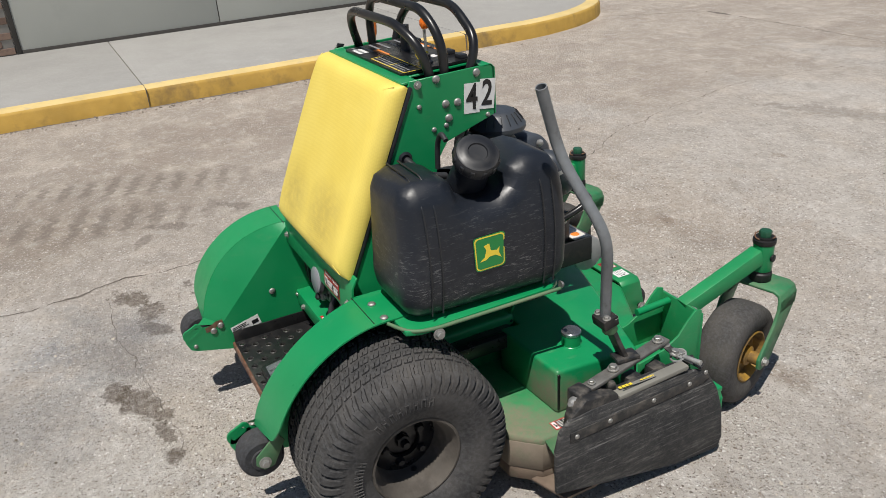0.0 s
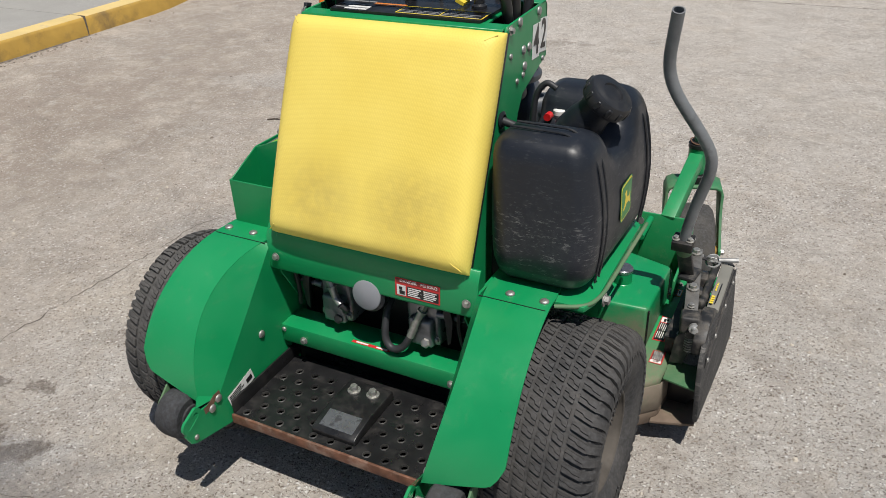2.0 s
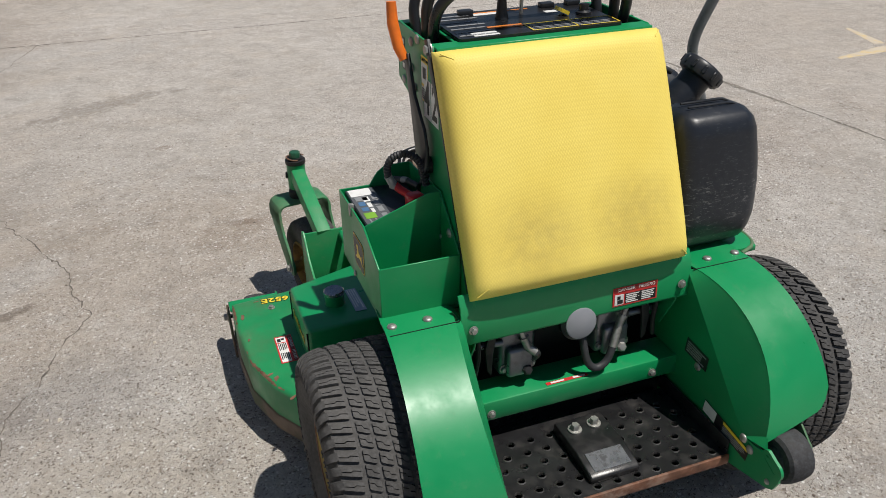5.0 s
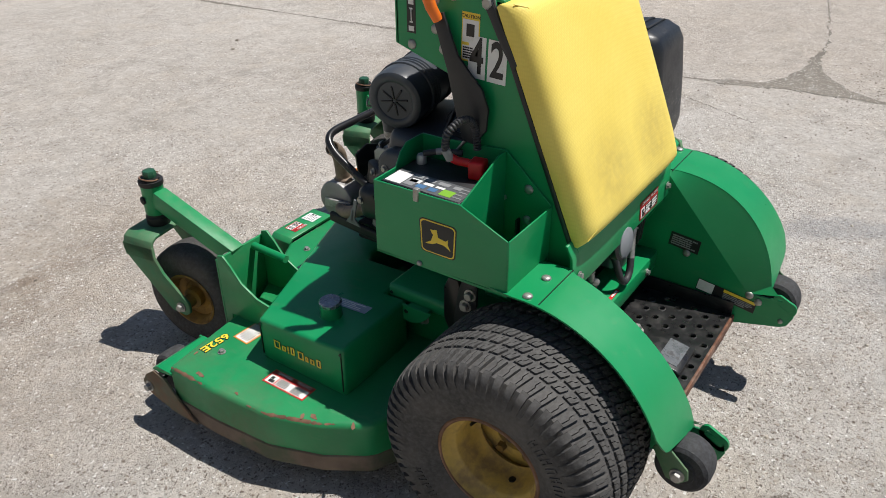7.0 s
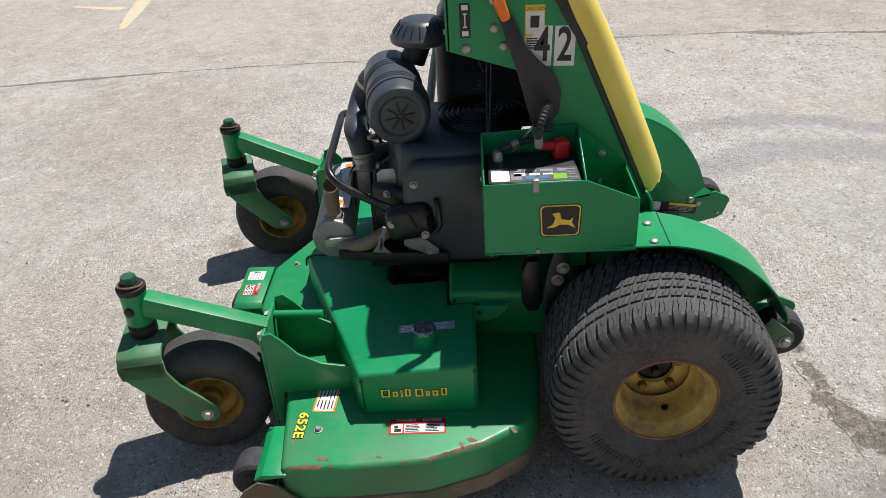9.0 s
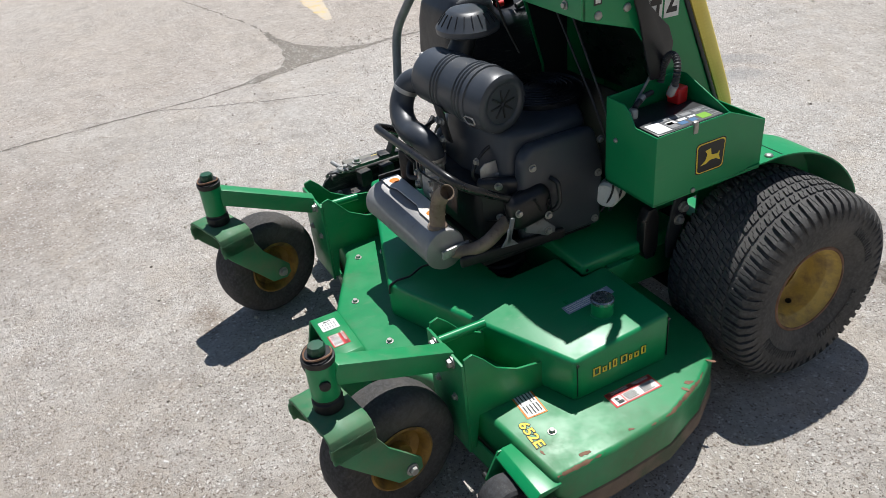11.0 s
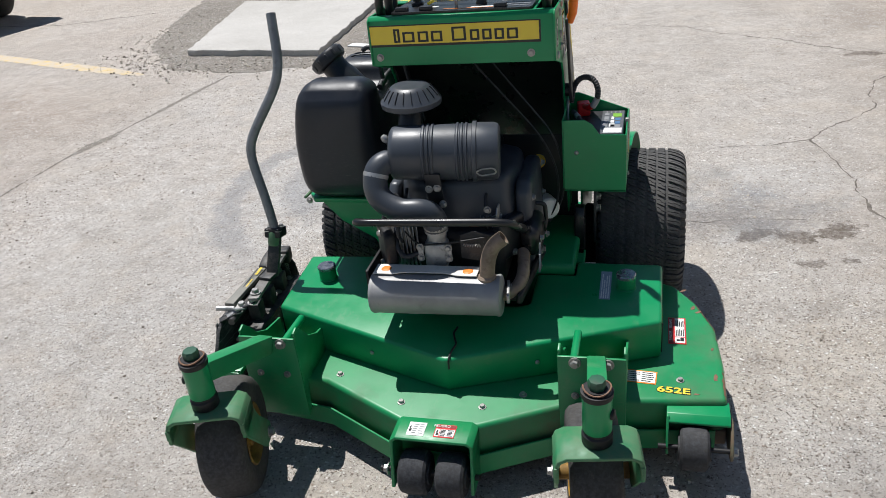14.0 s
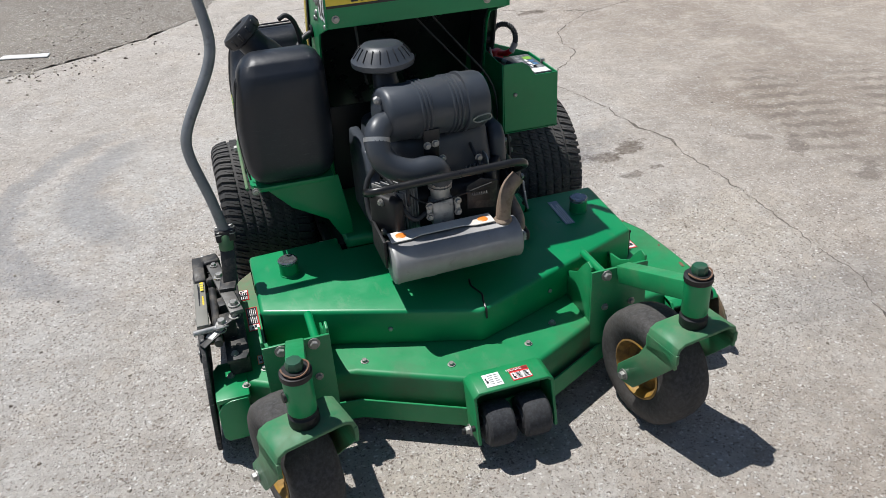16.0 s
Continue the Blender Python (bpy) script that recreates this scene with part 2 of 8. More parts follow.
def tank_plastic():
    m, t, p = nodes_of("scratched_tank_plastic")
    tc = add(t, "TexCoord").outputs["Object"]
    mask = None
    for turn, size, lo in ((0.55, (40, 22, 170), 0.585), (-0.8, (34, 26, 190), 0.605), (1.5, (60, 30, 150), 0.60)):
        mp = add(t, "Mapping")
        mp.inputs["Scale"].default_value = size
        mp.inputs["Rotation"].default_value = (turn, 0.2, 0)
        t.links.new(tc, mp.inputs["Vector"])
        one = ramp(t, noise_of(t, 1.0, 6, 0.72, mp.outputs["Vector"]), lo, lo + 0.05)
        mask = one if mask is None else mul(t, mask, one, "MAXIMUM")
    sep = add(t, "SeparateXYZ")
    t.links.new(tc, sep.inputs[0])
    low = ramp(t, sep.outputs["Z"], 0.86, 0.66, 0.12, 1.0)
    low = mul(t, low, ramp(t, sep.outputs["Y"], 0.47, 0.40, 0.10, 1.0))
    scuff = mul(t, ramp(t, noise_of(t, 7, 5, 0.65), 0.36, 0.62), low)
    col = mixc(t, ramp(t, noise_of(t, 5, 4), 0.3, 0.7), (0.0095, 0.0120, 0.0175), (0.016, 0.0200, 0.0285))
    col = mixc(t, mul(t, mul(t, scuff, ramp(t, noise_of(t, 60, 6, 0.75), 0.45, 0.62)), 0.35), col, (0.075, 0.077, 0.080))
    col = mixc(t, mul(t, mul(t, mask, scuff), 0.8), col, (0.28, 0.278, 0.272))
    t.links.new(col, p.inputs["Base Color"])
    t.links.new(ramp(t, noise_of(t, 14, 4), 0.3, 0.7, 0.34, 0.50), p.inputs["Roughness"])
    p.inputs["Specular IOR Level"].default_value = 0.45
    bump(t, p, noise_of(t, 16, 6, 0.6), 0.30, 0.004)
    return m


TANK = tank_plastic()


def seat_vinyl():
    m, t, p = nodes_of("yellow_woven_vinyl")
    tc = add(t, "TexCoord").outputs["Object"]
    mp = add(t, "Mapping")
    mp.inputs["Scale"].default_value = (1, 1, 0.72)
    mp.inputs["Rotation"].default_value = (0, radians(45), 0)
    t.links.new(tc, mp.inputs["Vector"])
    vor = add(t, "TexVoronoi", Scale=215.0, Randomness=0.15)
    t.links.new(mp.outputs["Vector"], vor.inputs["Vector"])
    weave = ramp(t, vor.outputs["Distance"], 0.1, 0.65, 1.0, 0.0)
    col = mixc(t, ramp(t, noise_of(t, 5, 4), 0.3, 0.7), (0.80, 0.62, 0.115), (0.86, 0.69, 0.155))
    col = mixc(t, ramp(t, vor.outputs["Distance"], 0.32, 0.75, 0.0, 0.13), col, (0.52, 0.36, 0.05))
    worn = None
    for x, y, z, r in ((0.125, 0.0, 0.745, 0.070), (-0.120, 0.0, 0.740, 0.070)):
        d = t.nodes.new("ShaderNodeVectorMath")
        d.operation = "DISTANCE"
        t.links.new(tc, d.inputs[0])
        d.inputs[1].default_value = (x, y, z)
        one = ramp(t, mul(t, d.outputs["Value"], mul(t, noise_of(t, 9, 3), 0.05), "ADD"), r, r + 0.09, 1.0, 0.0)
        worn = one if worn is None else mul(t, worn, one, "MAXIMUM")
    grime = mul(t, worn, ramp(t, noise_of(t, 45, 4), 0.3, 0.6, 0.16, 0.34))
    col = mixc(t, grime, col, (0.27, 0.185, 0.06))
    specks = ramp(t, noise_of(t, 24, 6, 0.8), 0.70, 0.76)
    col = mixc(t, mul(t, specks, 0.5), col, (0.12, 0.085, 0.03))
    t.links.new(col, p.inputs["Base Color"])
    p.inputs["Roughness"].default_value = 0.62
    bump(t, p, weave, 0.22, 0.0010)
    return m


SEAT = seat_vinyl()


OIL, WEAR, POWDER, BROWN = (0.115, 0.090, 0.068), (0.21, 0.18, 0.155), (0.68, 0.67, 0.65), (0.25, 0.175, 0.115)
PALE = (0.72, 0.70, 0.665)
SAND = (0.70, 0.62, 0.51)
SCUFF = (0.285, 0.29, 0.305)
GREYED = (0.215, 0.212, 0.212)


def concrete(name, stains=(), tints=((0.36, 0.30, 0.25), (0.42, 0.395, 0.36)), speck=1.0, rough=0.9, slabs=False, tracks=(), rings=()):
    """Worn concrete: broad tints, exposed ragged grit, stains at given places, ribbed tyre tracks. slabs: older brown slabs to the sides."""
    m, t, p = nodes_of(name)
    tc = add(t, "TexCoord").outputs["Object"]
    broad = ramp(t, noise_of(t, 0.6, 5, 0.6), 0.34, 0.66)
    col = mixc(t, broad, *tints)
    mid = ramp(t, noise_of(t, 2.7, 6, 0.7), 0.35, 0.7)
    col = mixc(t, mul(t, mid, 0.55), col, tuple(v * 1.14 for v in tints[1]))
    bare = ramp(t, noise_of(t, 1.1, 6, 0.7), 0.36, 0.56, 0.58, 1.0)
    if slabs:
        sep = add(t, "SeparateXYZ")
        t.links.new(tc, sep.inputs[0])
        edge = mul(t, sep.outputs["X"], mul(t, noise_of(t, 0.9, 5, 0.6), 1.6), "ADD")
        west = ramp(t, edge, -1.5, -0.3, 1.0, 0.0)
        east = mul(t, ramp(t, sep.outputs["X"], 2.75, 3.1), ramp(t, noise_of(t, 0.8, 4), 0.3, 0.6, 0.35, 1.0))
        brown = mixc(t, ramp(t, noise_of(t, 1.6, 6, 0.7), 0.3, 0.7), (0.33, 0.272, 0.225), (0.53, 0.465, 0.40))
        drift = add(t, "Mapping")
        drift.inputs["Scale"].default_value = (0.9, 0.35, 1)
        drift.inputs["Rotation"].default_value = (0, 0, 0.6)
        t.links.new(tc, drift.inputs["Vector"])
        brown = mixc(t, ramp(t, noise_of(t, 1.5, 7, 0.7, drift.outputs["Vector"]), 0.46, 0.62, 0.0, 0.55), brown, (0.235, 0.18, 0.14))
        col = mixc(t, mul(t, west, 0.85), col, brown)
        col = mixc(t, mul(t, east, 0.55), col, (0.56, 0.475, 0.405))
        bare = mul(t, bare, ramp(t, west, 0, 1, 1.0, 0.6))
    wob = noise_of(t, 5, 7, 0.75)
    rag = noise_of(t, 9, 8, 0.82)
    wob2 = ramp(t, noise_of(t, 45, 5, 0.75), 0.35, 0.6, 0.45, 1.0)
    def stain(col, x, y, rx, ry, turn, tone, amt):
        mp = add(t, "Mapping")
        mp.vector_type = "TEXTURE"
        mp.inputs["Location"].default_value = (x, y, 0)
        mp.inputs["Rotation"].default_value = (0, 0, radians(turn))
        mp.inputs["Scale"].default_value = (rx, ry, 1)
        t.links.new(tc, mp.inputs["Vector"])
        ln = t.nodes.new("ShaderNodeVectorMath")
        ln.operation = "LENGTH"
        t.links.new(mp.outputs["Vector"], ln.inputs[0])
        crisp = tone in (OIL, WEAR)
        edge = mul(t, ln.outputs["Value"], mul(t, rag if crisp else wob, 3.6 if crisp else 2.6), "ADD")
        mask = mul(t, mul(t, ramp(t, edge, 2.42 if crisp else 1.75, 2.62 if crisp else 2.35, 1.0, 0.0), wob2), amt)
        return mixc(t, mask, col, tone)

    for one in stains:
        if one[5] not in (OIL, WEAR, GREYED):
            col = stain(col, *one)
    if slabs:
        worn = ramp(t, noise_of(t, 3.3, 7, 0.72), 0.50, 0.63)
        col = mixc(t, mul(t, worn, 0.62), col, (0.68, 0.605, 0.52))
        shady = add(t, "Mapping")
        shady.inputs["Location"].default_value = (4.7, 1.3, 0)
        t.links.new(tc, shady.inputs["Vector"])
        grimy = ramp(t, noise_of(t, 4.6, 7, 0.75, shady.outputs["Vector"]), 0.50, 0.64)
        col = mixc(t, mul(t, grimy, 0.42), col, (0.30, 0.272, 0.245))
    # mottled paste, then scattered chips of stone: cells bent by fine noise, so that no chip is round
    mottle = ramp(t, noise_of(t, 34, 6, 0.75), 0.36, 0.66)
    col = mixc(t, mul(t, ramp(t, mottle, 0, 1, 0.40, 0.0), speck), col, (0.245, 0.215, 0.185))
    lumps = ramp(t, noise_of(t, 9, 8, 0.8), 0.40, 0.62)
    col = mixc(t, mul(t, ramp(t, lumps, 0, 1, 0.26, 0.0), speck), col, (0.27, 0.235, 0.20))
    col = mixc(t, mul(t, ramp(t, lumps, 0.6, 1, 0.0, 0.30), speck), col, (0.66, 0.635, 0.60))
    bend = add(t, "TexNoise", Scale=60.0, Detail=3.0, Roughness=0.6)
    t.links.new(tc, bend.inputs["Vector"])
    less = t.nodes.new("ShaderNodeVectorMath")
    less.operation = "MULTIPLY_ADD"
    t.links.new(bend.outputs["Color"], less.inputs[0])
    less.inputs[1].default_value = (0.026, 0.026, 0.026)
    t.links.new(tc, less.inputs[2])
    proud = None
    for scale, share, one, two, amt in ((58.0, 0.34, (0.37, 0.315, 0.26), (0.66, 0.615, 0.55), 0.75), (96.0, 0.33, (0.150, 0.120, 0.097), (0.31, 0.25, 0.20), 0.95),
                                        (84.0, 0.31, (0.70, 0.665, 0.61), (0.92, 0.905, 0.875), 0.9), (140.0, 0.38, (0.80, 0.77, 0.72), (0.40, 0.33, 0.27), 0.85), (190.0, 0.20, (0.085, 0.068, 0.055), (0.17, 0.135, 0.11), 0.95)):
        vor = add(t, "TexVoronoi", Scale=scale)
        t.links.new(less.outputs[0], vor.inputs["Vector"])
        grey = add(t, "SeparateColor")
        t.links.new(vor.outputs["Color"], grey.inputs[0])
        inside = ramp(t, vor.outputs["Distance"], 0.26, 0.42, 1.0, 0.0)
        pick = ramp(t, grey.outputs[1], share, share + 0.02, 1.0, 0.0)
        chip = mul(t, inside, pick)
        col = mixc(t, mul(t, mul(t, chip, mul(t, bare, amt)), speck), col, mixc(t, grey.outputs[0], one, two))
        proud = chip if proud is None else mul(t, proud, chip, "MAXIMUM")
    pits = ramp(t, noise_of(t, 40, 7, 0.88), 0.60, 0.66)
    col = mixc(t, mul(t, pits, 0.55 * speck), col, (0.19, 0.16, 0.135))
    crumbs = ramp(t, noise_of(t, 21, 7, 0.85), 0.70, 0.715)
    col = mixc(t, mul(t, crumbs, 0.7 * speck), col, (0.10, 0.08, 0.065))
    for one in stains:
        if one[5] in (OIL, WEAR, GREYED):
            col = stain(col, *one)
    if slabs:
        for turn, lo in ((0.5, 0.655), (-0.35, 0.67), (1.9, 0.675)):
            mp = add(t, "Mapping")
            mp.inputs["Scale"].default_value = (1.6, 34, 1)
            mp.inputs["Rotation"].default_value = (0, 0, turn)
            t.links.new(tc, mp.inputs["Vector"])
            scrape = mul(t, ramp(t, noise_of(t, 1.0, 6, 0.7, mp.outputs["Vector"]), lo, lo + 0.03), ramp(t, noise_of(t, 1.7, 4), 0.48, 0.6))
            col = mixc(t, mul(t, mul(t, scrape, wob2), 0.55), col, (0.74, 0.725, 0.70))
    for x, y, r, wide in rings:
        mp = add(t, "Mapping")
        mp.vector_type = "TEXTURE"
        mp.inputs["Location"].default_value = (x, y, 0)
        mp.inputs["Scale"].default_value = (r, r, 1)
        t.links.new(tc, mp.inputs["Vector"])
        ln = t.nodes.new("ShaderNodeVectorMath")
        ln.operation = "LENGTH"
        t.links.new(mp.outputs["Vector"], ln.inputs[0])
        off = mul(t, mul(t, ln.outputs["Value"], mul(t, wob, 0.30), "ADD"), 1.15, "SUBTRACT")
        near = ramp(t, mul(t, off, off), (wide / r) ** 2 * 0.3, (wide / r) ** 2 * 1.6, 1.0, 0.0)
        here = ramp(t, sep.outputs["X"], x + 0.45 * r, x + 0.75 * r)
        col = mixc(t, mul(t, mul(t, near, here), mul(t, wob2, 0.58)), col, SCUFF)
    for x, y, rx, ry, turn, ribs in tracks:
        mp = add(t, "Mapping")
        mp.vector_type = "TEXTURE"
        mp.inputs["Location"].default_value = (x, y, 0)
        mp.inputs["Rotation"].default_value = (0, 0, radians(turn))
        mp.inputs["Scale"].default_value = (rx, ry, 1)
        t.links.new(tc, mp.inputs["Vector"])
        ln = t.nodes.new("ShaderNodeVectorMath")
        ln.operation = "LENGTH"
        t.links.new(mp.outputs["Vector"], ln.inputs[0])
        wave = add(t, "TexWave", Scale=ribs, Distortion=3.5, Detail=3.0)
        wave.inputs["Detail Scale"].default_value = 2.2
        t.links.new(mp.outputs["Vector"], wave.inputs["Vector"])
        area = ramp(t, mul(t, ln.outputs["Value"], mul(t, wob, 1.2), "ADD"), 1.1, 1.7, 1.0, 0.0)
        mask = mul(t, mul(t, area, ramp(t, wave.outputs["Fac"], 0.45, 0.8, 0.12, 1.0)), mul(t, wob2, 0.85))
        col = mixc(t, mask, col, WEAR)
    t.links.new(col, p.inputs["Base Color"])
    p.inputs["Roughness"].default_value = rough
    p.inputs["Specular IOR Level"].default_value = 0.25
    h = mul(t, mul(t, proud, mul(t, bare, 0.45)), mul(t, noise_of(t, 80, 7, 0.8), 1.5), "ADD")
    bump(t, p, h, 1.0 * speck, 0.007)
    return m


TAN = (0.54, 0.458, 0.378)
STAINS = (
    (-1.1, 1.7, 1.1, 0.9, 20, TAN, 0.75), (-0.2, 1.9, 1.0, 0.55, 0, TAN, 0.6), (-1.5, 0.6, 0.5, 1.0, 10, TAN, 0.5),
    (0.1, -1.0, 1.5, 0.75, 5, PALE, 0.6), (1.5, 0.1, 1.1, 1.3, 10, PALE, 0.5), (1.1, -0.9, 0.9, 0.7, 20, PALE, 0.5), (-0.9, 0.3, 0.7, 0.8, 0, PALE, 0.3),
    (-1.24, -0.50, 0.15, 0.07, 25, OIL, 0.85), (-1.10, -0.455, 0.10, 0.06, 0, OIL, 0.8), (-0.93, -0.46, 0.13, 0.06, 40, OIL, 0.8), (-0.56, -0.665, 0.12, 0.06, 10, OIL, 0.85),
    (-0.42, -0.585, 0.16, 0.08, 20, OIL, 0.8), (-0.24, -0.545, 0.10, 0.035, 15, OIL, 0.8), (-0.10, -0.54, 0.055, 0.04, 0, OIL, 0.85), (-0.75, -0.55, 0.45, 0.14, 8, BROWN, 0.3),
    (-0.90, -0.62, 0.45, 0.22, 20, GREYED, 0.6), (-0.55, -0.95, 0.35, 0.25, 30, GREYED, 0.5),
    (-1.96, -0.21, 0.16, 0.06, 60, WEAR, 0.8), (-2.05, 0.15, 0.12, 0.06, 40, WEAR, 0.8), (-1.86, -0.36, 0.14, 0.04, 150, WEAR, 0.7),
    (-1.48, 1.43, 0.12, 0.04, 30, OIL, 0.6), (-2.30, 2.60, 0.55, 0.22, 20, POWDER, 0.5), (-1.73, 4.25, 0.7, 0.25, 30, POWDER, 0.45),
    (-1.15, 3.9, 0.6, 0.15, 25, WEAR, 0.5), (-0.58, 1.88, 0.07, 0.04, 0, BROWN, 0.8), (-0.86, 2.97, 0.06, 0.04, 20, BROWN, 0.7),
    (0.60, 1.34, 0.12, 0.07, 0, BROWN, 0.75), (-1.265, -0.27, 0.06, 0.04, 0, OIL, 0.8), (-1.10, -0.24, 0.09, 0.04, 10, OIL, 0.7), (-1.86, -3.05, 0.14, 0.07, 0, OIL, 0.7),
    (0.95, -1.1, 1.1, 0.6, 30, POWDER, 0.38), (0.75, -0.85, 0.35, 0.18, 30, POWDER, 0.55), (-1.05, -0.95, 0.45, 0.30, 15, POWDER, 0.5),
    (1.25, -0.75, 0.35, 0.30, 60, POWDER, 0.5), (1.40, 0.25, 0.45, 0.25, 40, POWDER, 0.4), (1.9, -2.3, 0.9, 0.35, 15, POWDER, 0.45),
    (-2.2, -0.75, 0.30, 0.45, 20, BROWN, 0.5), 
    (-0.935, -0.847, 0.20, 0.13, 20, (0.30, 0.325, 0.37), 0.6), (-0.98, -0.50, 0.20, 0.12, 10, (0.32, 0.335, 0.37), 0.5),
    (-0.25, 1.95, 0.32, 0.14, 25, BROWN, 0.4), (-0.66, 1.78, 0.28, 0.13, 40, BROWN, 0.4), (-1.3, 1.9, 0.25, 0.12, 40, BROWN, 0.35), (1.9, 2.0, 1.0, 0.7, 20, (0.37, 0.29, 0.235), 0.5), (4.4, -1.9, 1.4, 0.9, 10, (0.38, 0.29, 0.23), 0.55),
    (-1.46, 1.70, 0.30, 0.14, 35, POWDER, 0.6), (-1.75, 5.3, 1.3, 0.4, 8, POWDER, 0.55), (-1.12, 0.34, 0.55, 0.30, 25, SAND, 0.6), (-1.30, 0.85, 0.35, 0.22, 10, GREYED, 0.35),
    (-0.72, -0.74, 0.22, 0.07, 40, POWDER, 0.7), (-0.84, -0.44, 0.16, 0.05, 60, POWDER, 0.6), (-0.20, -0.42, 0.40, 0.16, 20, SAND, 0.6), (-0.62, -0.27, 0.26, 0.13, 10, SAND, 0.5), (0.30, 1.16, 0.32, 0.13, 10, SAND, 0.65),
    (-2.3, -0.9, 0.7, 0.5, 30, (0.30, 0.245, 0.20), 0.5), (-3.3, 1.2, 0.9, 1.8, 0, (0.34, 0.265, 0.215), 0.5),
)
RINGS = ((0.55, -0.95, 1.03, 0.075), (0.62, -1.08, 0.64, 0.10))
TRACKS = ((-2.27, -0.58, 0.85, 0.26, 74, 1.9), (-2.75, -0.35, 1.0, 0.22, 70, 2.4))
GROUND = concrete("worn_concrete_ground", STAINS, ((0.545, 0.500, 0.450), (0.70, 0.657, 0.607)), slabs=True, tracks=TRACKS, rings=RINGS)
SLAB = concrete("pale_concrete_slab", (), ((0.43, 0.417, 0.388), (0.52, 0.505, 0.475)), 0.35)
WALKWAY = concrete("smooth_walkway_concrete", (), ((0.275, 0.27, 0.258), (0.32, 0.315, 0.30)), 0.14)
ASPHALT = concrete("crumbled_asphalt", (), ((0.14, 0.128, 0.11), (0.25, 0.23, 0.20)), 0.85)
JOINT_DIRT = concrete("joint_dirt", (), ((0.150, 0.136, 0.115), (0.225, 0.206, 0.178)), 0.7)
CRACK = surf("dark_crack_filling", (0.15, 0.13, 0.11), 0.95, var=0.4, vscale=30, grain=150, gbump=0.5)
KERB = surf("worn_yellow_kerb_paint", (0.50, 0.31, 0.065), 0.8, var=0.14, vscale=5, dirt=(0.17, 0.12, 0.065), dscale=3.2, dcut=(0.52, 0.70), damt=0.75, grain=90, gbump=0.35, gdist=0.004)
KERB_TOP = surf("faded_yellow_kerb_top", (0.62, 0.47, 0.20), 0.8, var=0.1, vscale=4, dirt=(0.40, 0.34, 0.25), dscale=7, damt=0.7, grain=90, gbump=0.3, gdist=0.003)
LINE = surf("faded_yellow_line_paint", (0.62, 0.46, 0.19), 0.85, var=0.15, vscale=9, dirt=(0.53, 0.465, 0.38), dscale=11, dcut=(0.34, 0.52), damt=0.92, grain=120, gbump=0.3)
PANEL = surf("pale_wall_panel", (0.46, 0.47, 0.43), 0.6, var=0.04, vscale=1.2, dirt=(0.38, 0.38, 0.34), dscale=2.5, damt=0.4, grain=60, gbump=0.1)
BASE_STRIP = surf("dark_base_strip", (0.05, 0.045, 0.04), 0.7, var=0.2)
MORTAR = surf("grey_mortar", (0.33, 0.31, 0.28), 0.9, var=0.1, vscale=12, grain=120, gbump=0.4)


def brick_surface():
    m, t, p = nodes_of("brown_brick")
    rnd = add(t, "ObjectInfo").outputs["Random"]
    col = mixc(t, rnd, (0.13, 0.085, 0.065), (0.22, 0.15, 0.115))
    col = mixc(t, ramp(t, noise_of(t, 40, 4), 0.5, 0.7, 0, 0.4), col, (0.08, 0.055, 0.045))
    t.links.new(col, p.inputs["Base Color"])
    p.inputs["Roughness"].default_value = 0.9
    bump(t, p, noise_of(t, 120, 4), 0.4, 0.003)
    return m


BRICK = brick_surface()
GLASS = surf("dark_car_glass", (0.01, 0.012, 0.013), 0.06, var=0.05, gbump=0, rvar=0.02)
CAR_PAINT = surf("silver_car_paint", (0.30, 0.31, 0.33), 0.3, 0.5, var=0.05, coat=0.6, gbump=0)


# ---- mesh helpers ----
def finish(bm, smooth=38):
    bmesh.ops.remove_doubles(bm, verts=bm.verts, dist=1e-6)
    bmesh.ops.recalc_face_normals(bm, faces=bm.faces)
    lim = radians(smooth)
    for f in bm.faces:
        f.smooth = True
    for e in bm.edges:
        if len(e.link_faces) == 2 and e.calc_face_angle(0.0) > lim:
            e.smooth = False


def part(name, bm, material, parent=None, label="", smooth=38):
    """One mesh object from a bmesh, under its thing or part."""
    finish(bm, smooth)
    me = bpy.data.meshes.new(name)
    bm.to_mesh(me)
    bm.free()
    for one in material if isinstance(material, (list, tuple)) else (material,):
        me.materials.append(one)
    ob = new(name, me)
    if parent is not None:
        ob.parent = parent
    if label:
        ob["label"] = label
    return ob


def shared(name, me, parent, m, label=""):
    ob = new(name, me)
    ob.parent = parent
    ob.matrix_basis = m
    if label:
        ob["label"] = label
    return ob


def bev(bm, width, segments=2, angle=30, edges=None):
    if width <= 0:
        return bm
    bm.normal_update()
    es = edges or [e for e in bm.edges if len(e.link_faces) == 2 and e.calc_face_angle(0.0) > radians(angle)]
    bmesh.ops.bevel(bm, geom=es, offset=width, segments=segments, affect="EDGES", profile=0.5, clamp_overlap=True)
    return bm


AX = {"x": lambda a, b, h: (h, a, b), "y": lambda a, b, h: (a, h, b), "z": lambda a, b, h: (a, b, h)}


